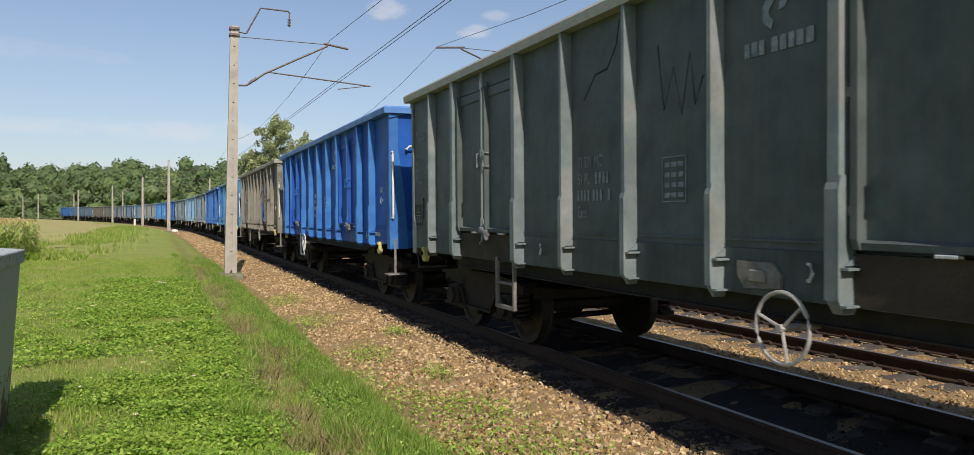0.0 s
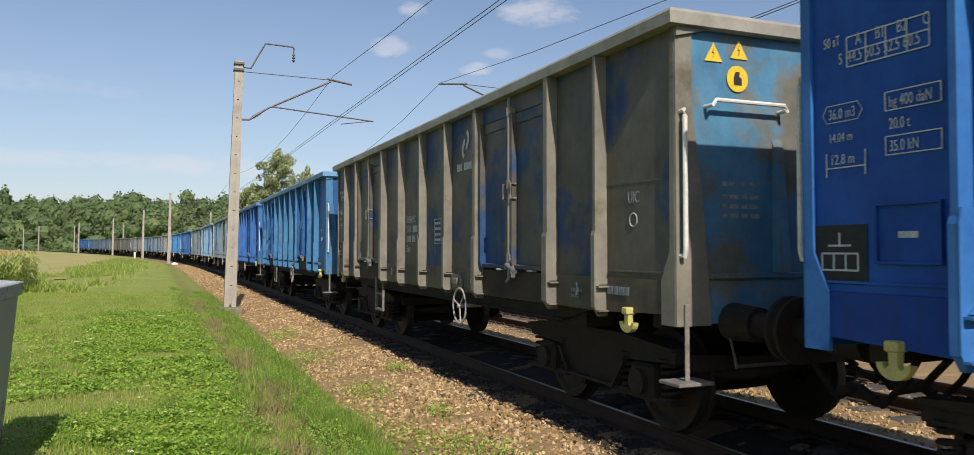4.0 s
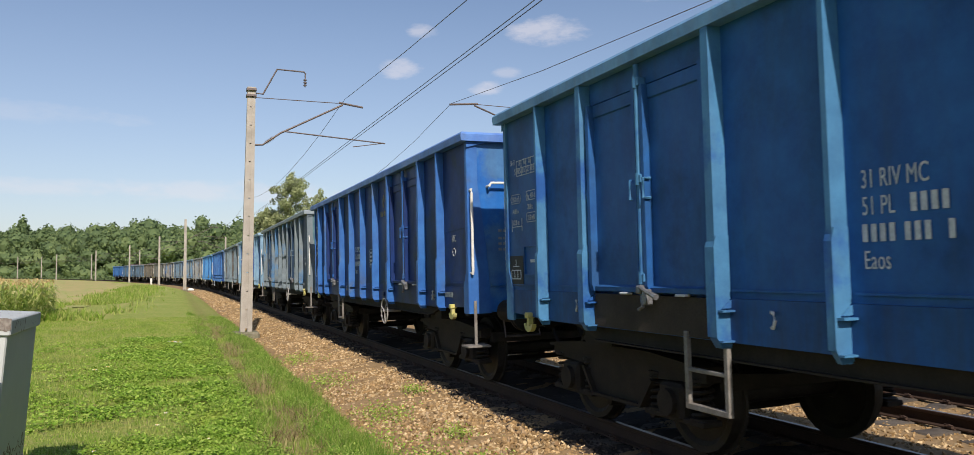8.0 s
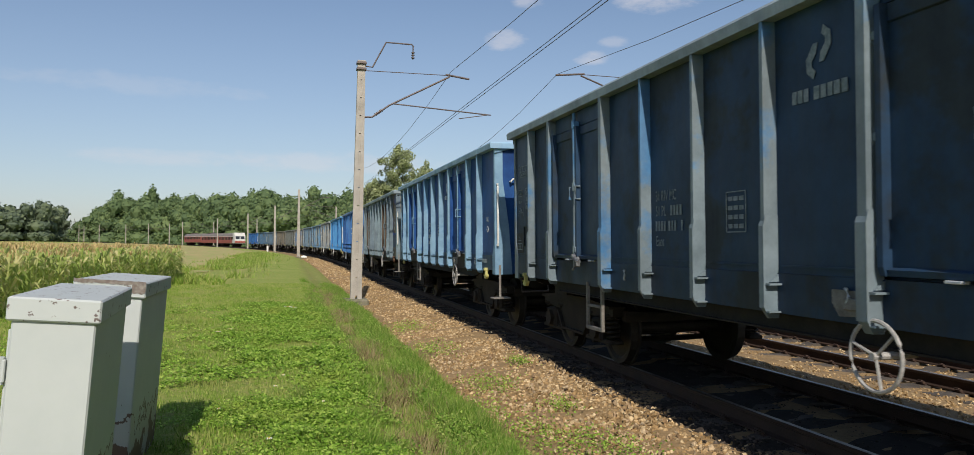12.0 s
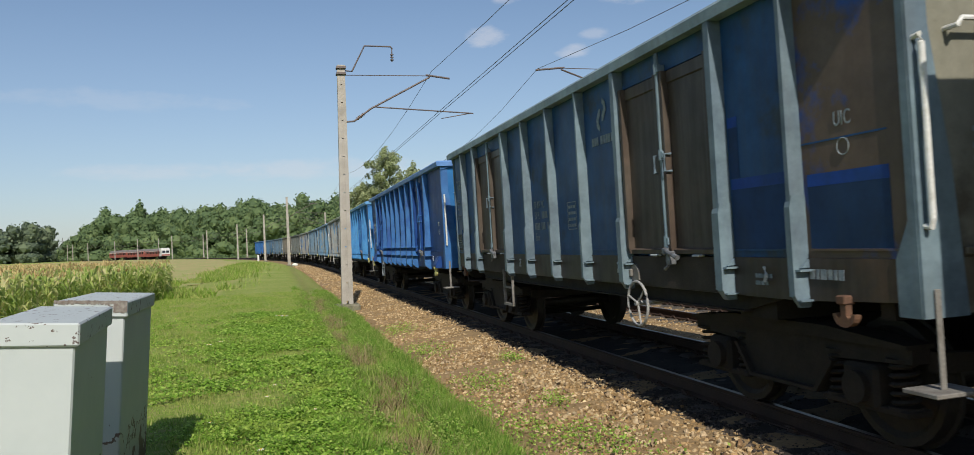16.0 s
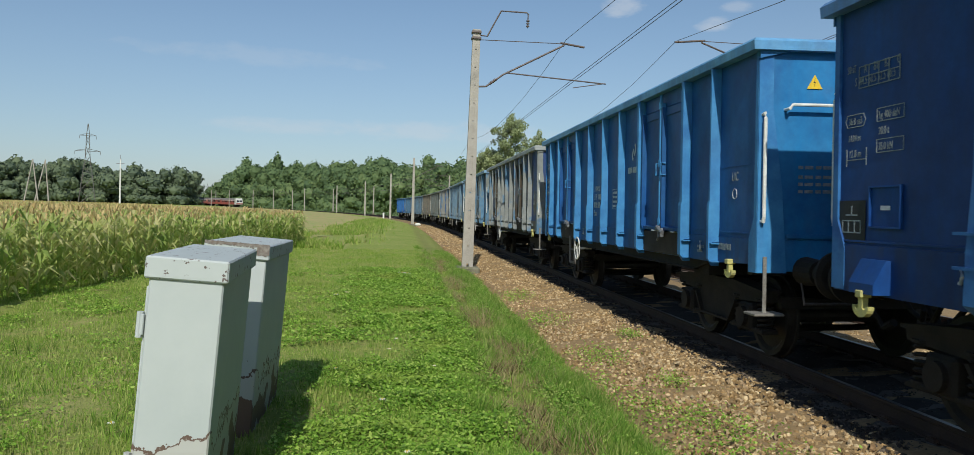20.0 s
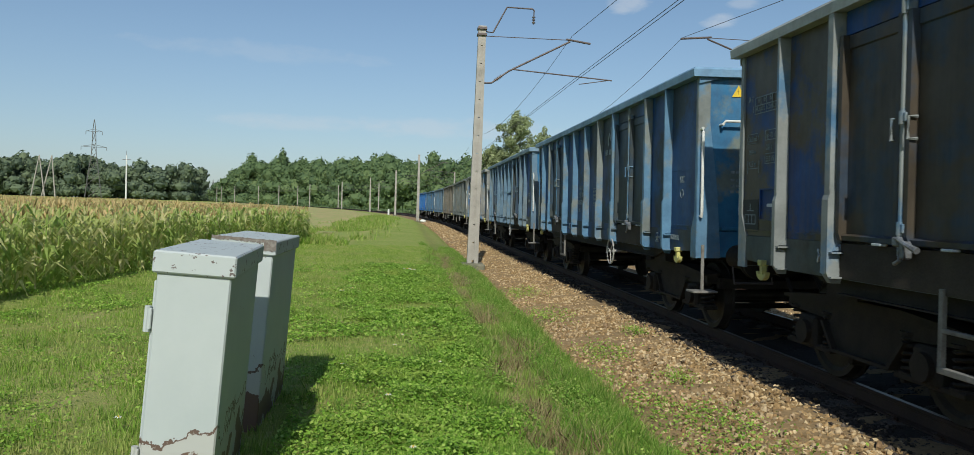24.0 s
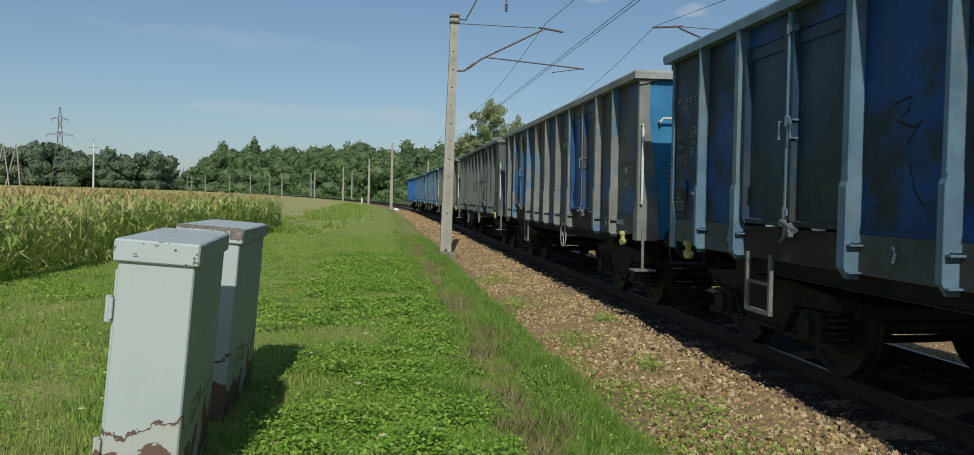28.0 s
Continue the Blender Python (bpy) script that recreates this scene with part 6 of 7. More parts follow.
def wood(name, seed, spots, leaf_n, leaf_size, mat, label):
    """A stretch of far woodland: trunks and crowns in one."""
    rng = np.random.default_rng(seed)
    bits = []
    for x, y, hgt, wide in spots:
        z = float(land(np.array([x]), np.array([y]))[0])
        for dy, up, rad, part_of in ((0.0, 0.70, (wide, wide, hgt * 0.36), 1.0), (1.0, 0.42, (wide * 1.1, wide, hgt * 0.30), 0.7), (1.5, 0.12, (wide * 1.25, wide * 0.9, hgt * 0.28), 0.7)):
            leaves, mids = leaf_cloud(rng, (x, y - dy, z + hgt * up), rad, int(leaf_n * part_of), leaf_size)
            tri = leaves[1]
            bits.append((leaves[0], np.concatenate([tri[:, :3], tri[:, [0, 2, 3]]])))
            if hgt > 4.0:
                bits.append(crown_cores(mids, rad))
        # trunk: a three-sided stem
        a = np.array([(x + 0.3 * math.cos(q), y + 0.3 * math.sin(q), z - 0.3) for q in (0, 1.57, 3.14, 4.71)] + [(x + 0.1 * math.cos(q), y + 0.1 * math.sin(q), z + hgt * 0.75) for q in (0, 1.57, 3.14, 4.71)])
        bits.append((a, np.array([[i, (i + 1) % 4, 4 + (i + 1) % 4] for i in range(4)] + [[i, 4 + (i + 1) % 4, 4 + i] for i in range(4)])))
    me = mesh_of(name, *join(bits))
    return stuff(name, me, mat, label, "trees")


def polar(bearing, dist):
    return dist * math.sin(radians(bearing)), dist * math.cos(radians(bearing))


def forest():
    rng = np.random.default_rng(5)
    spots = []
    for row in range(4):
        b = -12.6
        while b < 32:
            d = np.interp(b, [-12.6, -9, -4, 4, 14, 32], [455, 420, 370, 330, 300, 280]) + row * 13 + rng.uniform(-4, 4)
            el = np.interp(b, [-12.6, -12.1, -11.0, -9.6, -8, -4, 0, 4, 14, 32], [1.6, 2.4, 2.9, 3.15, 3.35, 3.45, 3.5, 3.6, 3.5, 3.2])
            x, y = polar(b, d)
            base = float(rise(nearest(np.array([x]), np.array([y]))[0])[0])
            hgt = d * math.tan(radians(el)) + 1.5 - base
            hgt *= (0.92 + 0.05 * row) * rng.uniform(0.88, 1.06)
            spots.append((x, y, hgt, rng.uniform(5.0, 8.0)))
            b += math.degrees(rng.uniform(5.0, 8.5) / d)
    x, y = polar(-8.85, 425)
    spots.append((x, y, 27.5, 3.2))
    wood("forest", 6, spots, 620, 0.50, M["leaf"], "dense mixed green forest behind the line")
    spots = []
    for row in range(3):
        b = -52.0
        while b < -14.6:
            d = 400 + row * 14 + rng.uniform(-5, 5)
            el = np.interp(b, [-52, -30, -27.2, -25.5, -24, -21.5, -19.3, -18.2, -17.2, -16.2, -15.2, -14.6], [2.4, 2.6, 2.75, 2.1, 2.3, 2.55, 1.7, 2.3, 2.05, 1.9, 2.45, 2.0])
            x, y = polar(b, d)
            base = float(rise(nearest(np.array([x]), np.array([y]))[0])[0])
            hgt = max(4.0, d * math.tan(radians(el)) + 1.5 - base) * rng.uniform(0.98, 1.16)
            spots.append((x, y, hgt, rng.uniform(4.5, 7)))
            b += math.degrees(rng.uniform(5, 9) / d)
    wood("far_trees", 7, spots, 400, 0.55, M["leaf_hazed"], "dark distant line of broadleaf trees across the field")
    spots = []
    for i in range(34):
        b = rng.uniform(-15.0, -11.5)
        x, y = polar(b, rng.uniform(520, 560))
        spots.append((x, y, rng.uniform(5, 8.5), rng.uniform(3, 5)))
    wood("far_bushes", 8, spots, 80, 0.8, M["leaf_hazed"], "low distant bushes in the gap between two woods")
    # scrub along the second track
    spots = []
    for i in range(170):
        s = rng.uniform(120, 420)
        x, y, z, h = along(s, 12 + rng.uniform(0, 6))
        spots.append((float(x), float(y), rng.uniform(0.6, 2.0), rng.uniform(0.7, 1.8)))
    wood("scrub", 9, spots, 40, 0.22, M["leaf"], "low scrub along the far side of the line")


forest()


def tree(x, y, hgt, wide, seed, label):
    """A free-standing tree: tapered trunk, limbs and a crown of leaf clumps with gaps."""
    rng = np.random.default_rng(seed)
    T = thing("tree", label, "tree", pose(x, y, float(land(np.array([x]), np.array([y]))[0])), "tall trees behind the train")
    bm = bmesh.new()
    rod(bm, [(0, 0, -0.4), (0.1, 0.1, hgt * 0.3), (-0.1, 0.2, hgt * 0.65), (0.0, 0.1, hgt * 0.96)], [0.38, 0.28, 0.17, 0.03], 9)
    bits = []
    for i in range(30):
        q0 = i / 30
        a, z0 = i * 2.4 + rng.uniform(-0.3, 0.3), hgt * (0.08 + 0.80 * q0)
        ln = wide * (0.80 + 0.5 * q0 - 0.95 * q0 ** 3.2) * rng.uniform(0.65, 1.12)
        tip = Vector((ln * math.cos(a), ln * math.sin(a), z0 + ln * 0.55))
        rod(bm, [(0, 0.1, z0), (tip.x * 0.5, tip.y * 0.5, z0 + ln * 0.2), tuple(tip)], [0.09, 0.06, 0.02], 6)
        for q, sc in ((0.4, 0.9), (0.9, 1.0)):
            c = (tip.x * q, tip.y * q, z0 + (tip.z - z0) * q)
            bits.append(leaf_cloud(rng, c, (1.2 * sc, 1.2 * sc, 1.1 * sc), 300, 0.125)[0])
    bits.append(leaf_cloud(rng, (0, 0.1, hgt * 0.92), (0.9, 0.9, hgt * 0.07), 400, 0.12)[0])
    part("trunk", bm, M["bark"], T)
    part("crown", mesh_of("crown", *join(bits)), M["leaf_pop"], T, "airy pale green crown")


x, y = polar(7.75, 147)
tree(x, y, 22.0, 4.4, 21, "tall airy poplar-like tree with a pale green crown")
x, y = polar(6.2, 150)
tree(x, y, 15.0, 4.2, 24, "smaller leafy tree beside the tall one")
x, y = polar(9.8, 151)
tree(x, y, 18.5, 2.6, 22, "slim airy tree with a pale green crown")


# maize field
def maize():
    rng = np.random.default_rng(11)
    xs, ys, near = [], [], []
    for row in range(150):
        off = 0.70 * row
        y = 4.0
        while y < 150:
            edge = np.interp(y, [0, 10, 17, 31, 36, 60, 150], [-6.0, -5.75, -5.3, -3.9, -4.3, -12.5, -50.0])
            x = edge - 0.3 - off + rng.normal(0, 0.07)
            if -x < 3 + y * 0.95 and (row < 90 or y > 60):
                xs.append(x)
                ys.append(y)
                near.append(row < 9 and y < 36)
            y += (rng.uniform(0.13, 0.20) if row < 7 and y < 40 else rng.uniform(0.25, 0.5)) * (1.0 if y < 50 else 2.2)
    xs, ys, near = np.array(xs), np.array(ys), np.array(near)
    zs = land(xs, ys)
    hs = rng.uniform(1.10, 1.42, len(xs)) * np.interp(ys + 0.45 * xs, [26, 33], [1.0, 0.95])
    leaf_parts, top_parts = [], []
    # leaves: each a bent strip of two quads
    for lvl, n_lv in ((0, 10),):
        for i in range(n_lv):
            keep = (near | (rng.random(len(xs)) < 0.75)) if i >= 5 else near | (rng.random(len(xs)) < 0.12)
            x, y, z, h = xs[keep], ys[keep], zs[keep], hs[keep]
            k = len(x)
            a = rng.uniform(0, math.tau, k)
            z0 = z + h * (0.06 + 0.84 * i / n_lv) + rng.uniform(-0.04, 0.04, k)
            ln = rng.uniform(0.22, 0.38, k)
            w = rng.uniform(0.028, 0.045, k)
            dx, dy = np.cos(a), np.sin(a)
            p0 = np.stack([x, y, z0], 1)
            p1 = p0 + np.stack([dx * ln * 0.55, dy * ln * 0.55, ln * rng.uniform(0.45, 0.8, k)], 1)
            p2 = p1 + np.stack([dx * ln * 0.7, dy * ln * 0.7, -ln * rng.uniform(0.1, 0.75, k)], 1)
            sd = np.stack([-dy, dx, np.zeros(k)], 1)
            V = np.stack([p0 - sd * (w * 0.5)[:, None], p0 + sd * (w * 0.5)[:, None], p1 + sd * w[:, None], p1 - sd * w[:, None], p2], 1).reshape(-1, 3)
            b = np.arange(k)[:, None] * 5
            leaf_parts.append((V, np.concatenate([b + np.array([0, 1, 2]), b + np.array([0, 2, 3]), b + np.array([3, 2, 4])])))
    # stalks
    k = len(xs)
    p0 = np.stack([xs, ys, zs - 0.05], 1)
    p1 = p0 + np.stack([rng.normal(0, 0.04, k), rng.normal(0, 0.04, k), hs], 1)
    e = np.array([0.012, 0.0, 0.0])
    f_ = np.array([0.0, 0.012, 0.0])
    leaf_parts.append(quads((p0 + p1) / 2, np.repeat(e[None], k, 0), (p1 - p0) / 2))
    # tassels: three thin blades at the top
    for i in range(4):
        a = rng.uniform(0, math.tau, k)
        t = rng.uniform(0.06, 0.17, k)
        tip = p1 + np.stack([np.cos(a) * 0.08 * (i > 0), np.sin(a) * 0.08 * (i > 0), t], 1)
        sd = np.stack([-np.sin(a), np.cos(a), np.zeros(k)], 1) * 0.011
        top_parts.append((np.stack([p1 - sd, p1 + sd, tip + sd, tip - sd], 1).reshape(-1, 3), np.arange(4 * k).reshape(-1, 4)))
    stuff("maize_field", mesh_of("maize_field", *join_any(leaf_parts)), M["corn_leaf"], "ripening green and yellow maize standing in rows", "maize")
    stuff("maize_tassels", mesh_of("maize_tassels", *join(top_parts)), M["corn_top"], "dry tan maize tassels over the field", "maize")


def join_any(parts):
    V, Fc, base = [], [], 0
    for v, f in parts:
        V.append(v)
        Fc += (f + base).tolist()
        base += len(v)
    return np.concatenate(V), Fc


maize()


def stubble_field():
    """Harvested field past the maize, as a thin sheet over the meadow."""
    gx, gy = np.concatenate([np.arange(-150, -40, 3.0), np.arange(-40, 8, 0.5)]), np.concatenate([np.arange(30, 110, 0.8), np.arange(110, 330, 4.0)])
    X, Y = np.meshgrid(gx, gy)
    X, Y = X.ravel(), Y.ravel()
    s, off = nearest(X, Y)
    wob = 0.8 * np.sin(Y * 0.11) + 0.5 * np.sin(Y * 0.31) + 1.1 * lumps(X, Y, 15, 0.4)
    nx = len(gx)
    Z = land(X, Y) + 0.03
    ok = (off < np.interp(s, [34, 60, 100, 200, 300], [-9.0, -8.6, -7.2, -6.5, -6.0]) + 0.4 * wob) & (s > 30 + 0.1 * (-off))
    a = np.array([j * nx + i for j in range(len(gy) - 1) for i in range(nx - 1) if ok[j * nx + i] and ok[j * nx + i + 1] and ok[(j + 1) * nx + i] and ok[(j + 1) * nx + i + 1]])
    me = mesh_of("stubble_field", np.stack([X, Y, Z], 1), np.stack([a, a + 1, a + nx + 1, a + nx], 1), True)
    me.materials.append(M["stubble"])
    tagged(new("stubble_field", me), "harvested straw-coloured stubble field", "field", kind="structure")


stubble_field()


def blades(name, seed, n, area, heights, width, mat, label, lean=0.5):
    """Upright blades scattered over an area given as a function of random numbers."""
    rng = np.random.default_rng(seed)
    x, y = area(rng, n)
    z = land(x, y) - 0.01
    k = len(x)
    h = rng.uniform(heights[0], heights[1], k) * np.clip(0.85 + 0.45 * lumps(x, y, seed, 4.5), 0.35, 1.5)
    a, b = rng.uniform(0, math.tau, k), rng.uniform(0, math.tau, k)
    p0 = np.stack([x, y, z], 1)
    tip = p0 + np.stack([np.cos(b) * h * lean * rng.random(k), np.sin(b) * h * lean * rng.random(k), h], 1)
    sd = np.stack([np.cos(a), np.sin(a), np.zeros(k)], 1) * (width * rng.uniform(0.6, 1.4, k))[:, None]
    V = np.stack([p0 - sd, p0 + sd, tip], 1).reshape(-1, 3)
    return stuff(name, mesh_of(name, V, np.arange(3 * k).reshape(-1, 3)), mat, label, "grass")


def verge_area(y_pow, y0, y1, x0, x1):
    def area(rng, n):
        y = y0 + (y1 - y0) * rng.random(n) ** y_pow
        x = rng.uniform(x0, x1, n) * np.interp(y, [0, 20, 60], [1.0, 1.0, 1.0])
        keep = (x > -3.2 - y * 0.62) & (x < 2.0 + 0.16 * np.sin(y * 1.7))
        return x[keep], y[keep]
    return area


blades("meadow_grass", 31, 380000, verge_area(1.7, 3.2, 30, -9.5, 2.1), (0.02, 0.085), 0.006, M["grass"], "short green meadow grass on the verge")


blades("meadow_grass_behind", 38, 60000, lambda rng, n: (rng.uniform(-7.0, 2.0, n), rng.uniform(-7.0, 3.4, n)), (0.02, 0.085), 0.007, M["grass"], "short green meadow grass around the viewpoint")


def tuft_area(rng, n):
    k = max(1, n // 40)
    cy = 3.5 + 26 * rng.random(k) ** 1.6
    cx = np.where(rng.random(k) < 0.7, 1.75 + rng.normal(0, 0.22, k), rng.uniform(-7.5, 1.6, k))
    i = rng.integers(0, k, n)
    return cx[i] + rng.normal(0, 0.09, n), cy[i] + rng.normal(0, 0.10, n)


blades("grass_tufts", 32, 26000, tuft_area, (0.06, 0.20), 0.0045, M["tuft"], "taller grass tufts along the ballast edge", 0.9)


def dry_area(rng, n):
    y = 3.5 + 24 * rng.random(n) ** 1.5
    x = 1.16 + 0.12 * np.sin(y * 0.8) + rng.normal(0, 0.17, n) * (0.5 + np.abs(np.sin(y * 1.9)))
    ok = lumps(x, y, 12, 2.6) > -0.15
    return x[ok], y[ok]


def slope_area(rng, n):
    y = 3.2 + 30 * rng.random(n) ** 1.4
    x = rng.uniform(0.5, 2.75, n)
    edge = 1.90 + 0.34 * lumps(np.zeros(n), y, 3, 1.1)
    ditch = 1.16 + 0.10 * np.sin(y * 0.8)
    bank = (x > ditch + 0.16) & (x < edge) & (lumps(x, y, 4, 3.4) > -0.30)
    near_side = (x < ditch - 0.14) & (lumps(x, y, 8, 2.6) > 0.25)
    out = (lumps(x, y, 5, 3.0) > 0.65 + 0.6 * (x - edge)) & (x > edge) & (x < edge + 0.8)
    ok = bank | near_side | out | (rng.random(n) < 0.05)
    return x[ok], y[ok]


def toe_area(rng, n):
    y = 3.2 + 16 * rng.random(n) ** 1.6
    x = rng.uniform(1.7, 3.5, n)
    lush = 1.5 * np.exp(-((x - 2.35) / 0.55) ** 2 - ((y - 5.2) / 1.1) ** 2)
    ok = (lumps(x, y, 7, 3.4) + lush > 0.62 + 0.55 * (x - 2.1)) & (rng.random(n) < 0.6)
    return x[ok], y[ok]


blades("slope_grass", 36, 170000, slope_area, (0.03, 0.15), 0.0055, M["fresh"], "rough green grass clumps on the ditch slope", 1.3)
blades("toe_grass", 37, 110000, toe_area, (0.03, 0.13), 0.0045, M["fresh"], "sparse grass creeping into the ballast", 1.4)
blades("dry_grass", 33, 12000, dry_area, (0.05, 0.20), 0.0045, M["dry"], "dry straw-coloured grass along the ditch", 1.3)
blades("dry_herbs", 39, 6000, dry_area, (0.03, 0.15), 0.009, M["herb"], "brown withered herbs in the ditch", 1.8)


def field_edge_area(rng, n):
    """Ragged weeds where the mown verge meets the stubble."""
    s = 30 + 75 * rng.random(n) ** 1.3
    off = np.interp(s, [34, 60, 100], [-9.0, -8.6, -7.2]) + rng.normal(-0.3, 1.0, n)
    x, y, z, h = along(s, off)
    ok = lumps(x, y, 17, 0.7) > -0.1
    return x[ok], y[ok]


blades("field_edge_weeds", 40, 26000, field_edge_area, (0.10, 0.42), 0.03, M["grass"], "ragged tall weeds along the field edge", 1.1)


def leaf_bed(rng, x, y, z, lo, hi, tilt):
    """Pointed leaves, each a small rhombus with its own tilt."""
    m = len(x)
    nrm = np.stack([rng.normal(0, tilt, m), rng.normal(-0.15, tilt, m), np.ones(m)], 1)
    nrm /= np.linalg.norm(nrm, axis=1)[:, None]
    u = np.cross(nrm, rng.normal(size=(m, 3)))
    u /= np.linalg.norm(u, axis=1)[:, None]
    v = np.cross(nrm, u)
    sz = rng.uniform(lo, hi, m)[:, None]
    c = np.stack([x, y, z], 1)
    V = np.stack([c - u * sz, c - v * sz * 0.62, c + u * sz, c + v * sz * 0.62], 1).reshape(-1, 3)
    return V, np.arange(4 * m).reshape(-1, 4)


def weed_leaves():
    rng = np.random.default_rng(41)
    n = 210000
    k = 1900
    cy = 3.3 + 17 * rng.random(k) ** 1.5
    cx = np.where(rng.random(k) < 0.78, 0.05 + rng.normal(0, 0.55, k), rng.uniform(-7.0, 0.9, k))
    high = rng.uniform(0.3, 1.0, k)
    i = rng.integers(0, k, n)
    x, y = cx[i] + rng.normal(0, 0.15, n), cy[i] + rng.normal(0, 0.15, n)
    keep = (x < 0.98) & (lumps(x, y, 14, 1.9) > -0.25 + 0.3 * rng.normal(size=n))
    keep &= ~((np.abs(x + 1.1) < 0.30) & (y > 3.6) & (y < 6.7))
    x, y, hh = x[keep], y[keep], high[i][keep]
    mound = np.clip(0.7 + 0.6 * lumps(x, y, 19, 5.5), 0.15, 1.6)
    z = land(x, y) + 0.012 + 0.115 * hh * mound * rng.uniform(0.25, 1.0, len(x)) ** 0.6
    near = y < 8.5
    for sel, name, lo, hi in ((near, "weed_leaves", 0.008, 0.021), (~near, "far_weed_leaves", 0.012, 0.028)):
        stuff(name, mesh_of(name, *leaf_bed(rng, x[sel], y[sel], z[sel], lo, hi, 0.5)), M["clover"], "bright green broad-leaved weeds and clover", "weeds")
    n = 60000
    y = 3.2 + 22 * rng.random(n) ** 1.5
    x = rng.uniform(0.75, 2.2, n)
    edge = 1.95 + 0.30 * lumps(np.zeros(n), y, 3, 1.1)
    ok = (x < edge) & (lumps(x, y, 23, 3.4) > 0.15) & (np.abs(x - 1.16) > 0.14 * rng.random(n) + 0.05)
    x, y = x[ok], y[ok]
    stuff("bank_herbs", mesh_of("bank_herbs", *leaf_bed(rng, x, y, land(x, y) + rng.uniform(0.01, 0.11, len(x)), 0.007, 0.019, 0.6)), M["fresh"], "low green herbs on the ditch bank", "weeds")
    # weeds rooted in the ballast slope
    spots = [(2.25, 7.0, 0.35), (2.5, 9.6, 0.3), (2.35, 13.0, 0.4), (2.1, 5.4, 0.5), (2.7, 6.3, 0.3), (2.45, 16.5, 0.4), (3.3, 11.0, 0.15), (2.2, 4.6, 0.5), (2.75, 5.0, 0.35), (2.0, 8.2, 0.35), (2.9, 8.0, 0.15)]
    bits = []
    for cx, cy, r in spots:
        m = int(2200 * r)
        x, y = cx + rng.normal(0, r * 0.6, m), cy + rng.normal(0, r * 1.2, m)
        s, off = nearest(x, y)
        base = rise(s) + np.where(off > -3.35, np.interp(off, bed_offs, bed_zs), land(x, y) - rise(s))
        bits.append(leaf_bed(rng, x, y, base + rng.uniform(0.02, 0.12, m), 0.008, 0.02, 0.7))
    stuff("ballast_weeds", mesh_of("ballast_weeds", *join(bits)), M["clover"], "small green weeds growing through the ballast", "weeds")


weed_leaves()


def flower(x, y, r, label):
    z = float(land(np.array([x]), np.array([y]))[0]) + 0.09
    T = thing("flower", label, "flower", pose(x, y, z), "white flowers in the grass")
    bm = bmesh.new()
    for i in range(9):
        a = math.tau * i / 9
        vs = [bm.verts.new(p) for p in ((0, 0, 0.004), (r * 0.6 * math.cos(a - 0.3), r * 0.6 * math.sin(a - 0.3), 0.012), (r * math.cos(a), r * math.sin(a), 0.004), (r * 0.6 * math.cos(a + 0.3), r * 0.6 * math.sin(a + 0.3), 0.012))]
        bm.faces.new(vs)
    part("petals", bm, M["petal"], T)
    bm = bmesh.new()
    rod(bm, [(0, 0, 0.003), (0, 0, 0.016)], r * 0.25, 8)
    part("centre", bm, M["yellow"], T)
    bm = bmesh.new()
    rod(bm, [(0.01, 0, -0.10), (0, 0, 0.004)], 0.003, 5)
    part("stem", bm, M["clover"], T)


for x, y, r in ((-0.10, 5.95, 0.030), (0.08, 4.7, 0.026), (-1.86, 5.38, 0.03), (-0.09, 8.3, 0.028), (-1.06, 13.3, 0.05), (-0.9, 13.6, 0.04), (0.03, 18.5, 0.11), (0.15, 18.3, 0.09), (-0.02, 8.9, 0.025), (0.35, 7.4, 0.02), (-0.55, 7.2, 0.022)):
    flower(x, y, r, "small white flower head in the grass")


# ---- pylons and poles across the field ----
def pylon(x, y, hgt, label, turn=20):
    T = thing("lattice_pylon", label, "power pylon", pose(x, y, float(land(np.array([x]), np.array([y]))[0]), 0, 0, turn), "power pylons")
    bm = bmesh.new()
    lv = [(0.0, 2.3), (0.18, 1.85), (0.34, 1.4), (0.48, 0.95), (0.60, 0.62), (0.72, 0.5), (0.86, 0.4), (1.0, 0.04)]
    cor = [[(sx * w, sy * w, q * hgt) for sx, sy in ((-1, -1), (1, -1), (1, 1), (-1, 1))] for q, w in lv]
    for a, b in zip(cor, cor[1:]):
        for i in range(4):
            j = (i + 1) % 4
            rod(bm, [a[i], b[i]], 0.09, 4)
            rod(bm, [a[i], b[j]], 0.05, 4)
            rod(bm, [a[j], b[i]], 0.05, 4)
    part("tower", bm, M["pylon"], T, "grey steel lattice tower")
    for q, wd in ((0.66, 3.4), (0.85, 2.2)):
        bm = bmesh.new()
        for sx in (-1, 1):
            rod(bm, [(0, -0.4, q * hgt), (sx * wd, 0, q * hgt + 0.1)], 0.06, 4)
            rod(bm, [(0, 0.4, q * hgt + 0.8), (sx * wd, 0, q * hgt + 0.1)], 0.06, 4)
            rod(bm, [(sx * wd, 0, q * hgt), (sx * wd, 0, q * hgt - 0.9)], 0.06, 4)
        part("cross_arm", bm, M["pylon"], T)


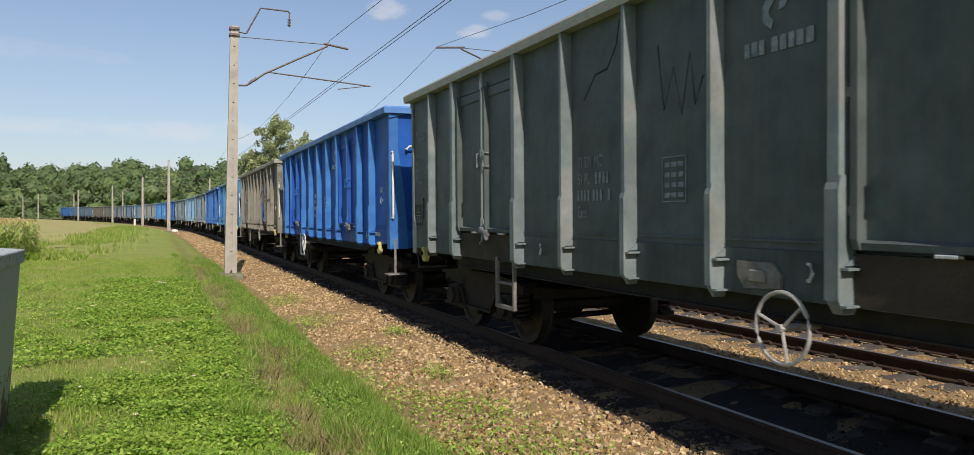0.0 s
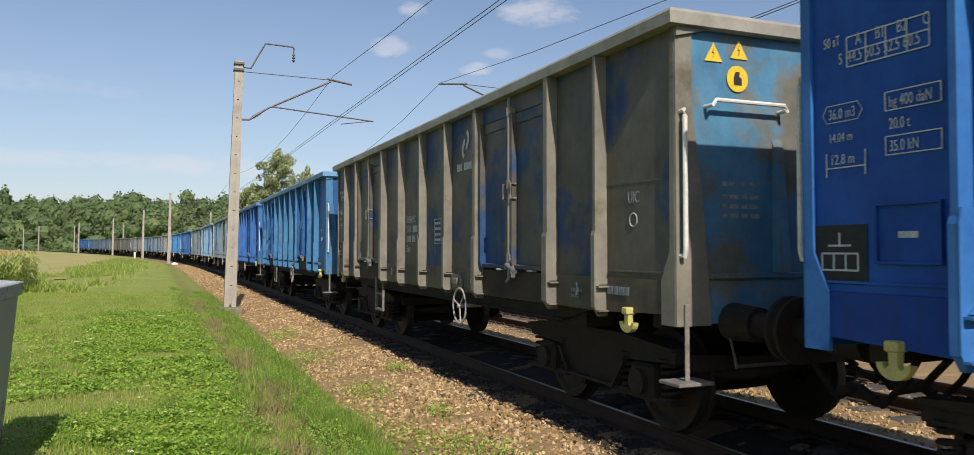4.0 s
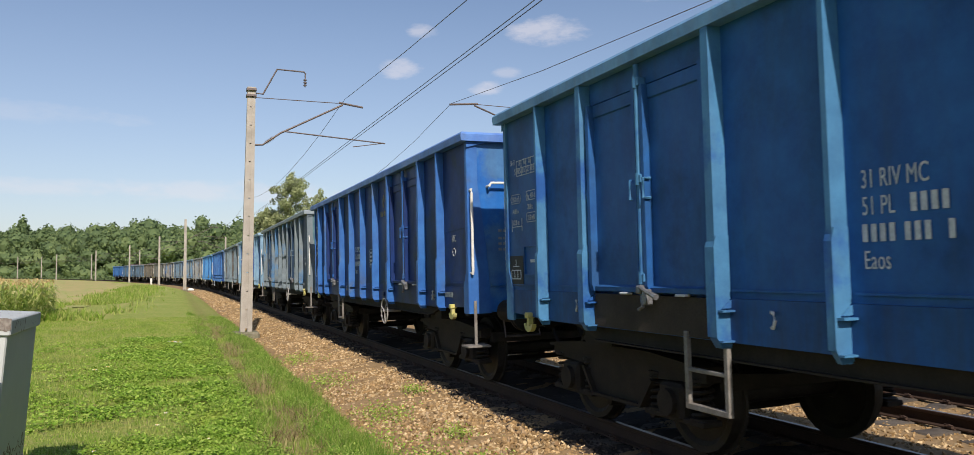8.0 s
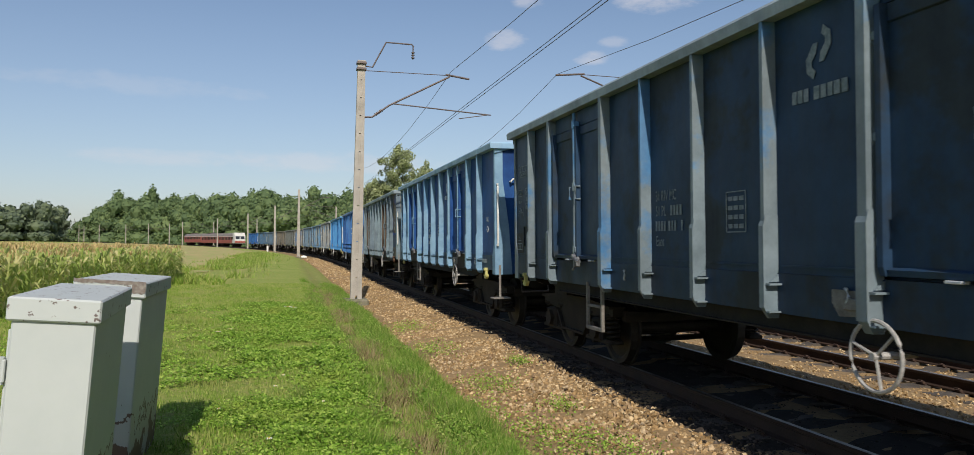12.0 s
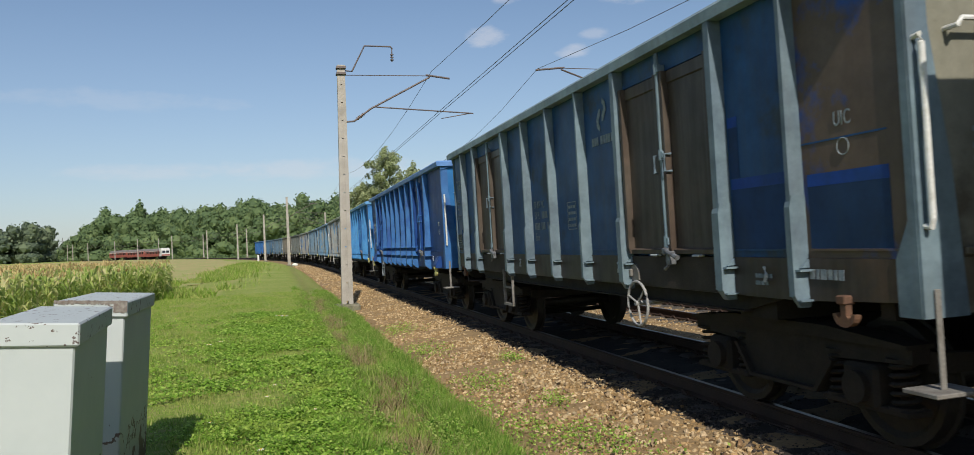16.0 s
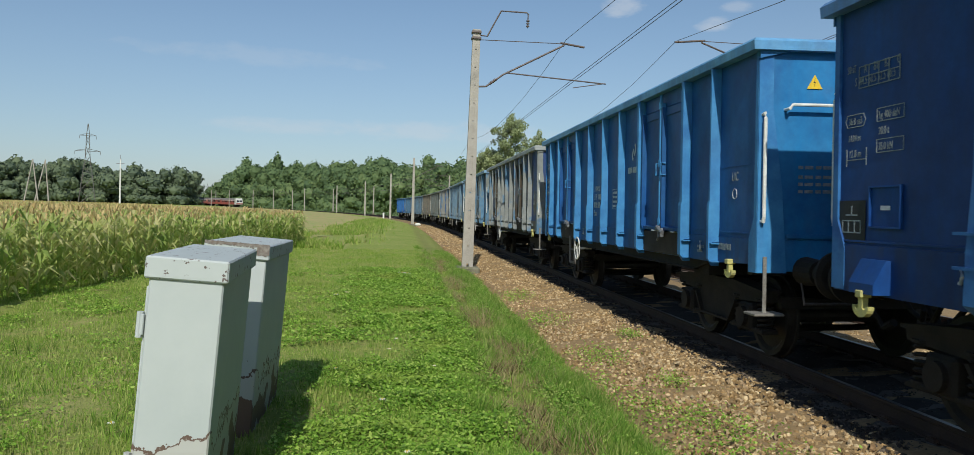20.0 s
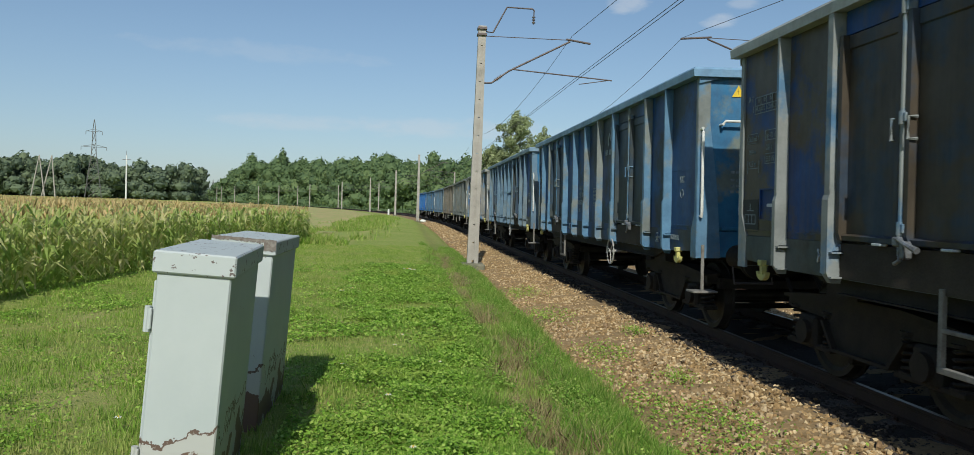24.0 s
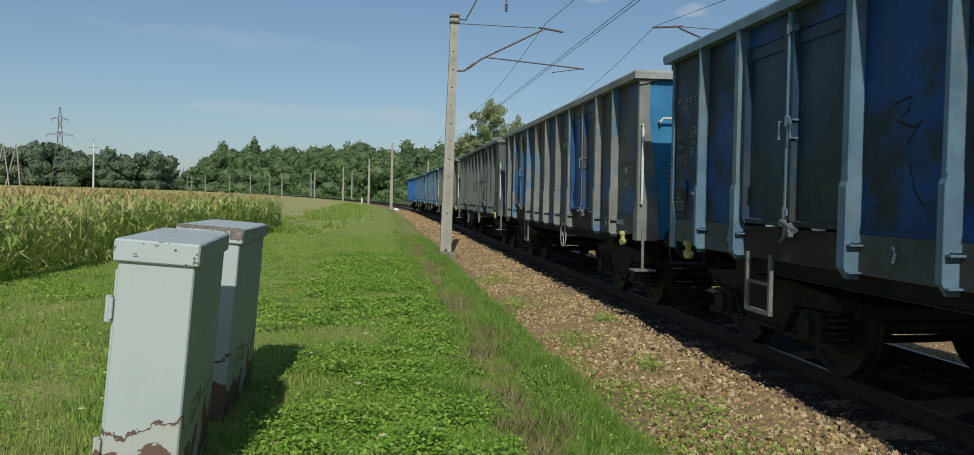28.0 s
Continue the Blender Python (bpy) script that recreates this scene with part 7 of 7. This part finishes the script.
x, y = polar(-20.95, 260)
pylon(x, y, 24.0, "steel lattice power pylon behind the maize field")
x, y = polar(-13.55, 640)
pylon(x, y, 18.0, "far steel lattice power pylon in the gap of the woods")
for b in (-24.1, -23.4):
    x, y = polar(b, 270)
    T = thing("a_frame_pole", "concrete A-frame power pole at the wood's edge", "power pole", pose(x, y, float(land(np.array([x]), np.array([y]))[0]), 0, 0, 10), "A-frame power poles")
    for x0 in (-2.0, 2.0) if b < -24 else (-2.6, 1.4):
        bm = bmesh.new()
        rod(bm, [(x0, 0, -0.3), (0.3, 0, 13.2)], [0.22, 0.14], 8)
        part("leg", bm, M["concrete"], T)
x, y = polar(-19.0, 130)
T = thing("white_pole", "slim white concrete pole in the maize field", "pole", pose(x, y, float(land(np.array([x]), np.array([y]))[0])))
bm = bmesh.new()
rod(bm, [(0, 0, -0.3), (0, 0, 8.0)], [0.15, 0.09], 10)
part("shaft", bm, M["white"], T)
bm = bmesh.new()
rod(bm, [(-0.6, 0, 7.3), (0.6, 0, 7.3)], 0.04, 6)
rod(bm, [(0, 0, 8.0), (0, 0, 8.6)], 0.03, 6)
part("cross_arm", bm, M["galv"], T)


# ---- ballast stones and sleepers, piece by piece ----
def stone_shapes():
    shapes = []
    for q in range(8):
        rng = np.random.default_rng(100 + q)
        bm = bmesh.new()
        pts = [bm.verts.new(Vector(p) * 0.5) for p in rand_dirs(rng, 11) * rng.uniform(0.75, 1.05, (11, 1)) * np.array([1.0, 0.8, 0.65])]
        bmesh.ops.convex_hull(bm, input=pts)
        shapes.append(mesh_from("ballast_stone", bm))
    return shapes


STONES = stone_shapes()


def bed_z(off):
    return np.interp(off, bed_offs, bed_zs)


def scatter_stones():
    rng = np.random.default_rng(77)
    arrs = []
    for me in STONES:
        v = np.array([p.co for p in me.vertices])
        f = [list(p.vertices) for p in me.polygons]
        tri = [[g[0], g[i], g[i + 1]] for g in f for i in range(1, len(g) - 1)]
        arrs.append((v, np.array(tri)))

    def place(n, s, off, size, lift):
        x, y, z, h = along(s, off)
        base = z + bed_z(off) + lift
        return x, y, base, size

    bits, oily_shaded = [], []
    batches = ((15000, 3.0, 17.0, -3.15, -0.72, (0.050, 0.095)), (5500, 17.0, 34.0, -3.1, -0.9, (0.06, 0.11)), (9000, 2.0, 19.0, 0.9, 5.3, (0.04, 0.08)), (2500, 3.0, 14.0, -0.7, 0.7, (0.04, 0.07)), (3500, 34.0, 90.0, -3.1, -1.0, (0.10, 0.17)), (5000, -8.0, 3.0, -3.1, 0.7, (0.06, 0.11)))
    for n, s0, s1, o0, o1, szs in batches:
        s = s0 + (s1 - s0) * rng.random(n) ** 1.25
        off = rng.uniform(o0, o1, n)
        edge = -3.0 + 0.22 * np.sin(s * 1.1) + 0.15 * np.sin(s * 2.9 + 1)
        keep = (off > edge) | (rng.random(n) < 0.10)
        s, off = s[keep], off[keep]
        n = len(s)
        size = rng.uniform(szs[0], szs[1], n)
        x, y, base, size = place(n, s, off, size, 0.0)
        q = rng.normal(size=(n, 4))
        q /= np.linalg.norm(q, axis=1)[:, None]
        w, a, b, c = q.T
        R = np.stack([1 - 2 * (b * b + c * c), 2 * (a * b - w * c), 2 * (a * c + w * b), 2 * (a * b + w * c), 1 - 2 * (a * a + c * c), 2 * (b * c - w * a), 2 * (a * c - w * b), 2 * (b * c + w * a), 1 - 2 * (a * a + b * b)], 1).reshape(-1, 3, 3)
        which = rng.integers(0, len(arrs), n)
        # stones below the wagons take the colour darkened for oil and shade
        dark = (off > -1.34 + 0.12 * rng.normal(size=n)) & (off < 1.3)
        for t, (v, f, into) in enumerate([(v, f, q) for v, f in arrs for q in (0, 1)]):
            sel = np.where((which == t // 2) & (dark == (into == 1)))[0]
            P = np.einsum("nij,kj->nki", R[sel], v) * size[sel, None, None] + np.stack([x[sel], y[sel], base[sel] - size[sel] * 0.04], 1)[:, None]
            (bits, oily_shaded)[into].append((P.reshape(-1, 3), (f[None] + (np.arange(len(sel)) * len(v))[:, None, None]).reshape(-1, 3)))
    me = mesh_of("loose_stones", *join(bits))
    ob = part("loose_stones", me, M["stones"], ballast_bed, "brown crushed ballast stones")
    tagged(ob, kind="stuff")
    ob = part("oily_shaded_stones", mesh_of("oily_shaded_stones", *join(oily_shaded)), M["oily_shaded_stones"], ballast_bed, "oily ballast stones by the rails, darkened for the train's shade")
    tagged(ob, kind="stuff")
    for i in range(300):
        s, off = 4.0 + 9.0 * rng.random() ** 1.2, rng.uniform(-2.9, -1.4)
        x, y, z, h = along(s, off)
        sz = rng.uniform(0.05, 0.095)
        m = pose(float(x), float(y), float(z) + float(bed_z(off)) + sz * 0.28, *(rng.uniform(0, 360, 3))) @ Matrix.Scale(sz, 4)
        part("ballast_stone", STONES[i % 8], M["one_stone"], ballast_bed, "", m)


def single_stone_material():
    m, n, l, b = material("single_ballast_stone", 0.95, 0, 0.2)
    oi = n.new("ShaderNodeObjectInfo")
    v = coords(n, l)
    col = ramp(n, l, oi.outputs["Random"], 0.0, 1.0, (0.20, 0.125, 0.065, 1), (0.46, 0.35, 0.22, 1))
    col = mix(n, l, 0.5, col, ramp(n, l, noise_tex(n, l, v, 2.0, 5.0), 0.3, 0.7), "OVERLAY")
    l.new(col, b.inputs["Base Color"])
    return m


M["one_stone"] = single_stone_material()
scatter_stones()
lay_sleepers()


# ---- motion ----
def motions():
    times = [0.5 * i for i in range(57)]
    for W, sets, kind, front, k in WAGONS:
        rows = []
        for t in times:
            c = front + kind.L / 2 - run(t)
            xa, ya, za, _ = along(c - kind.pivot)
            xb, yb, zb, _ = along(c + kind.pivot)
            yaw = math.degrees(math.atan2(-(xb - xa), yb - ya))
            tip = math.degrees(math.atan2(zb - za, 2 * kind.pivot))
            rows.append((t, pose(float(xa + xb) / 2, float(ya + yb) / 2, float(za + zb) / 2, tip, -math.degrees(CANT), yaw)))
        walk(W, rows)
        if -1 <= k <= 12:
            for ws, dy in sets:
                walk(ws, [(0.1 * i, pose(0, dy, 0.46, math.degrees(run(0.1 * i) / 0.46) % 360.0)) for i in range(281)])
    # the red unit runs away from the camera on the second track
    keys = [(0.0, 54.0), (5.0, 138.0), (11.0, 243.0), (12.1, 264.0), (16.5, 353.0), (20.0, 424.0), (25.0, 527.0), (28.0, 589.0)]
    for i, C in enumerate(CARS):
        rows = []
        for t in times:
            c = float(np.interp(t, [q[0] for q in keys], [q[1] for q in keys])) + (i - 1) * 21.7
            x, y, z, h = along(c, TRACK_GAP)
            rows.append((t, pose(float(x), float(y), float(z) + SECOND_DROP, 0, 0, math.degrees(float(h)))))
        walk(C, rows)


motions()
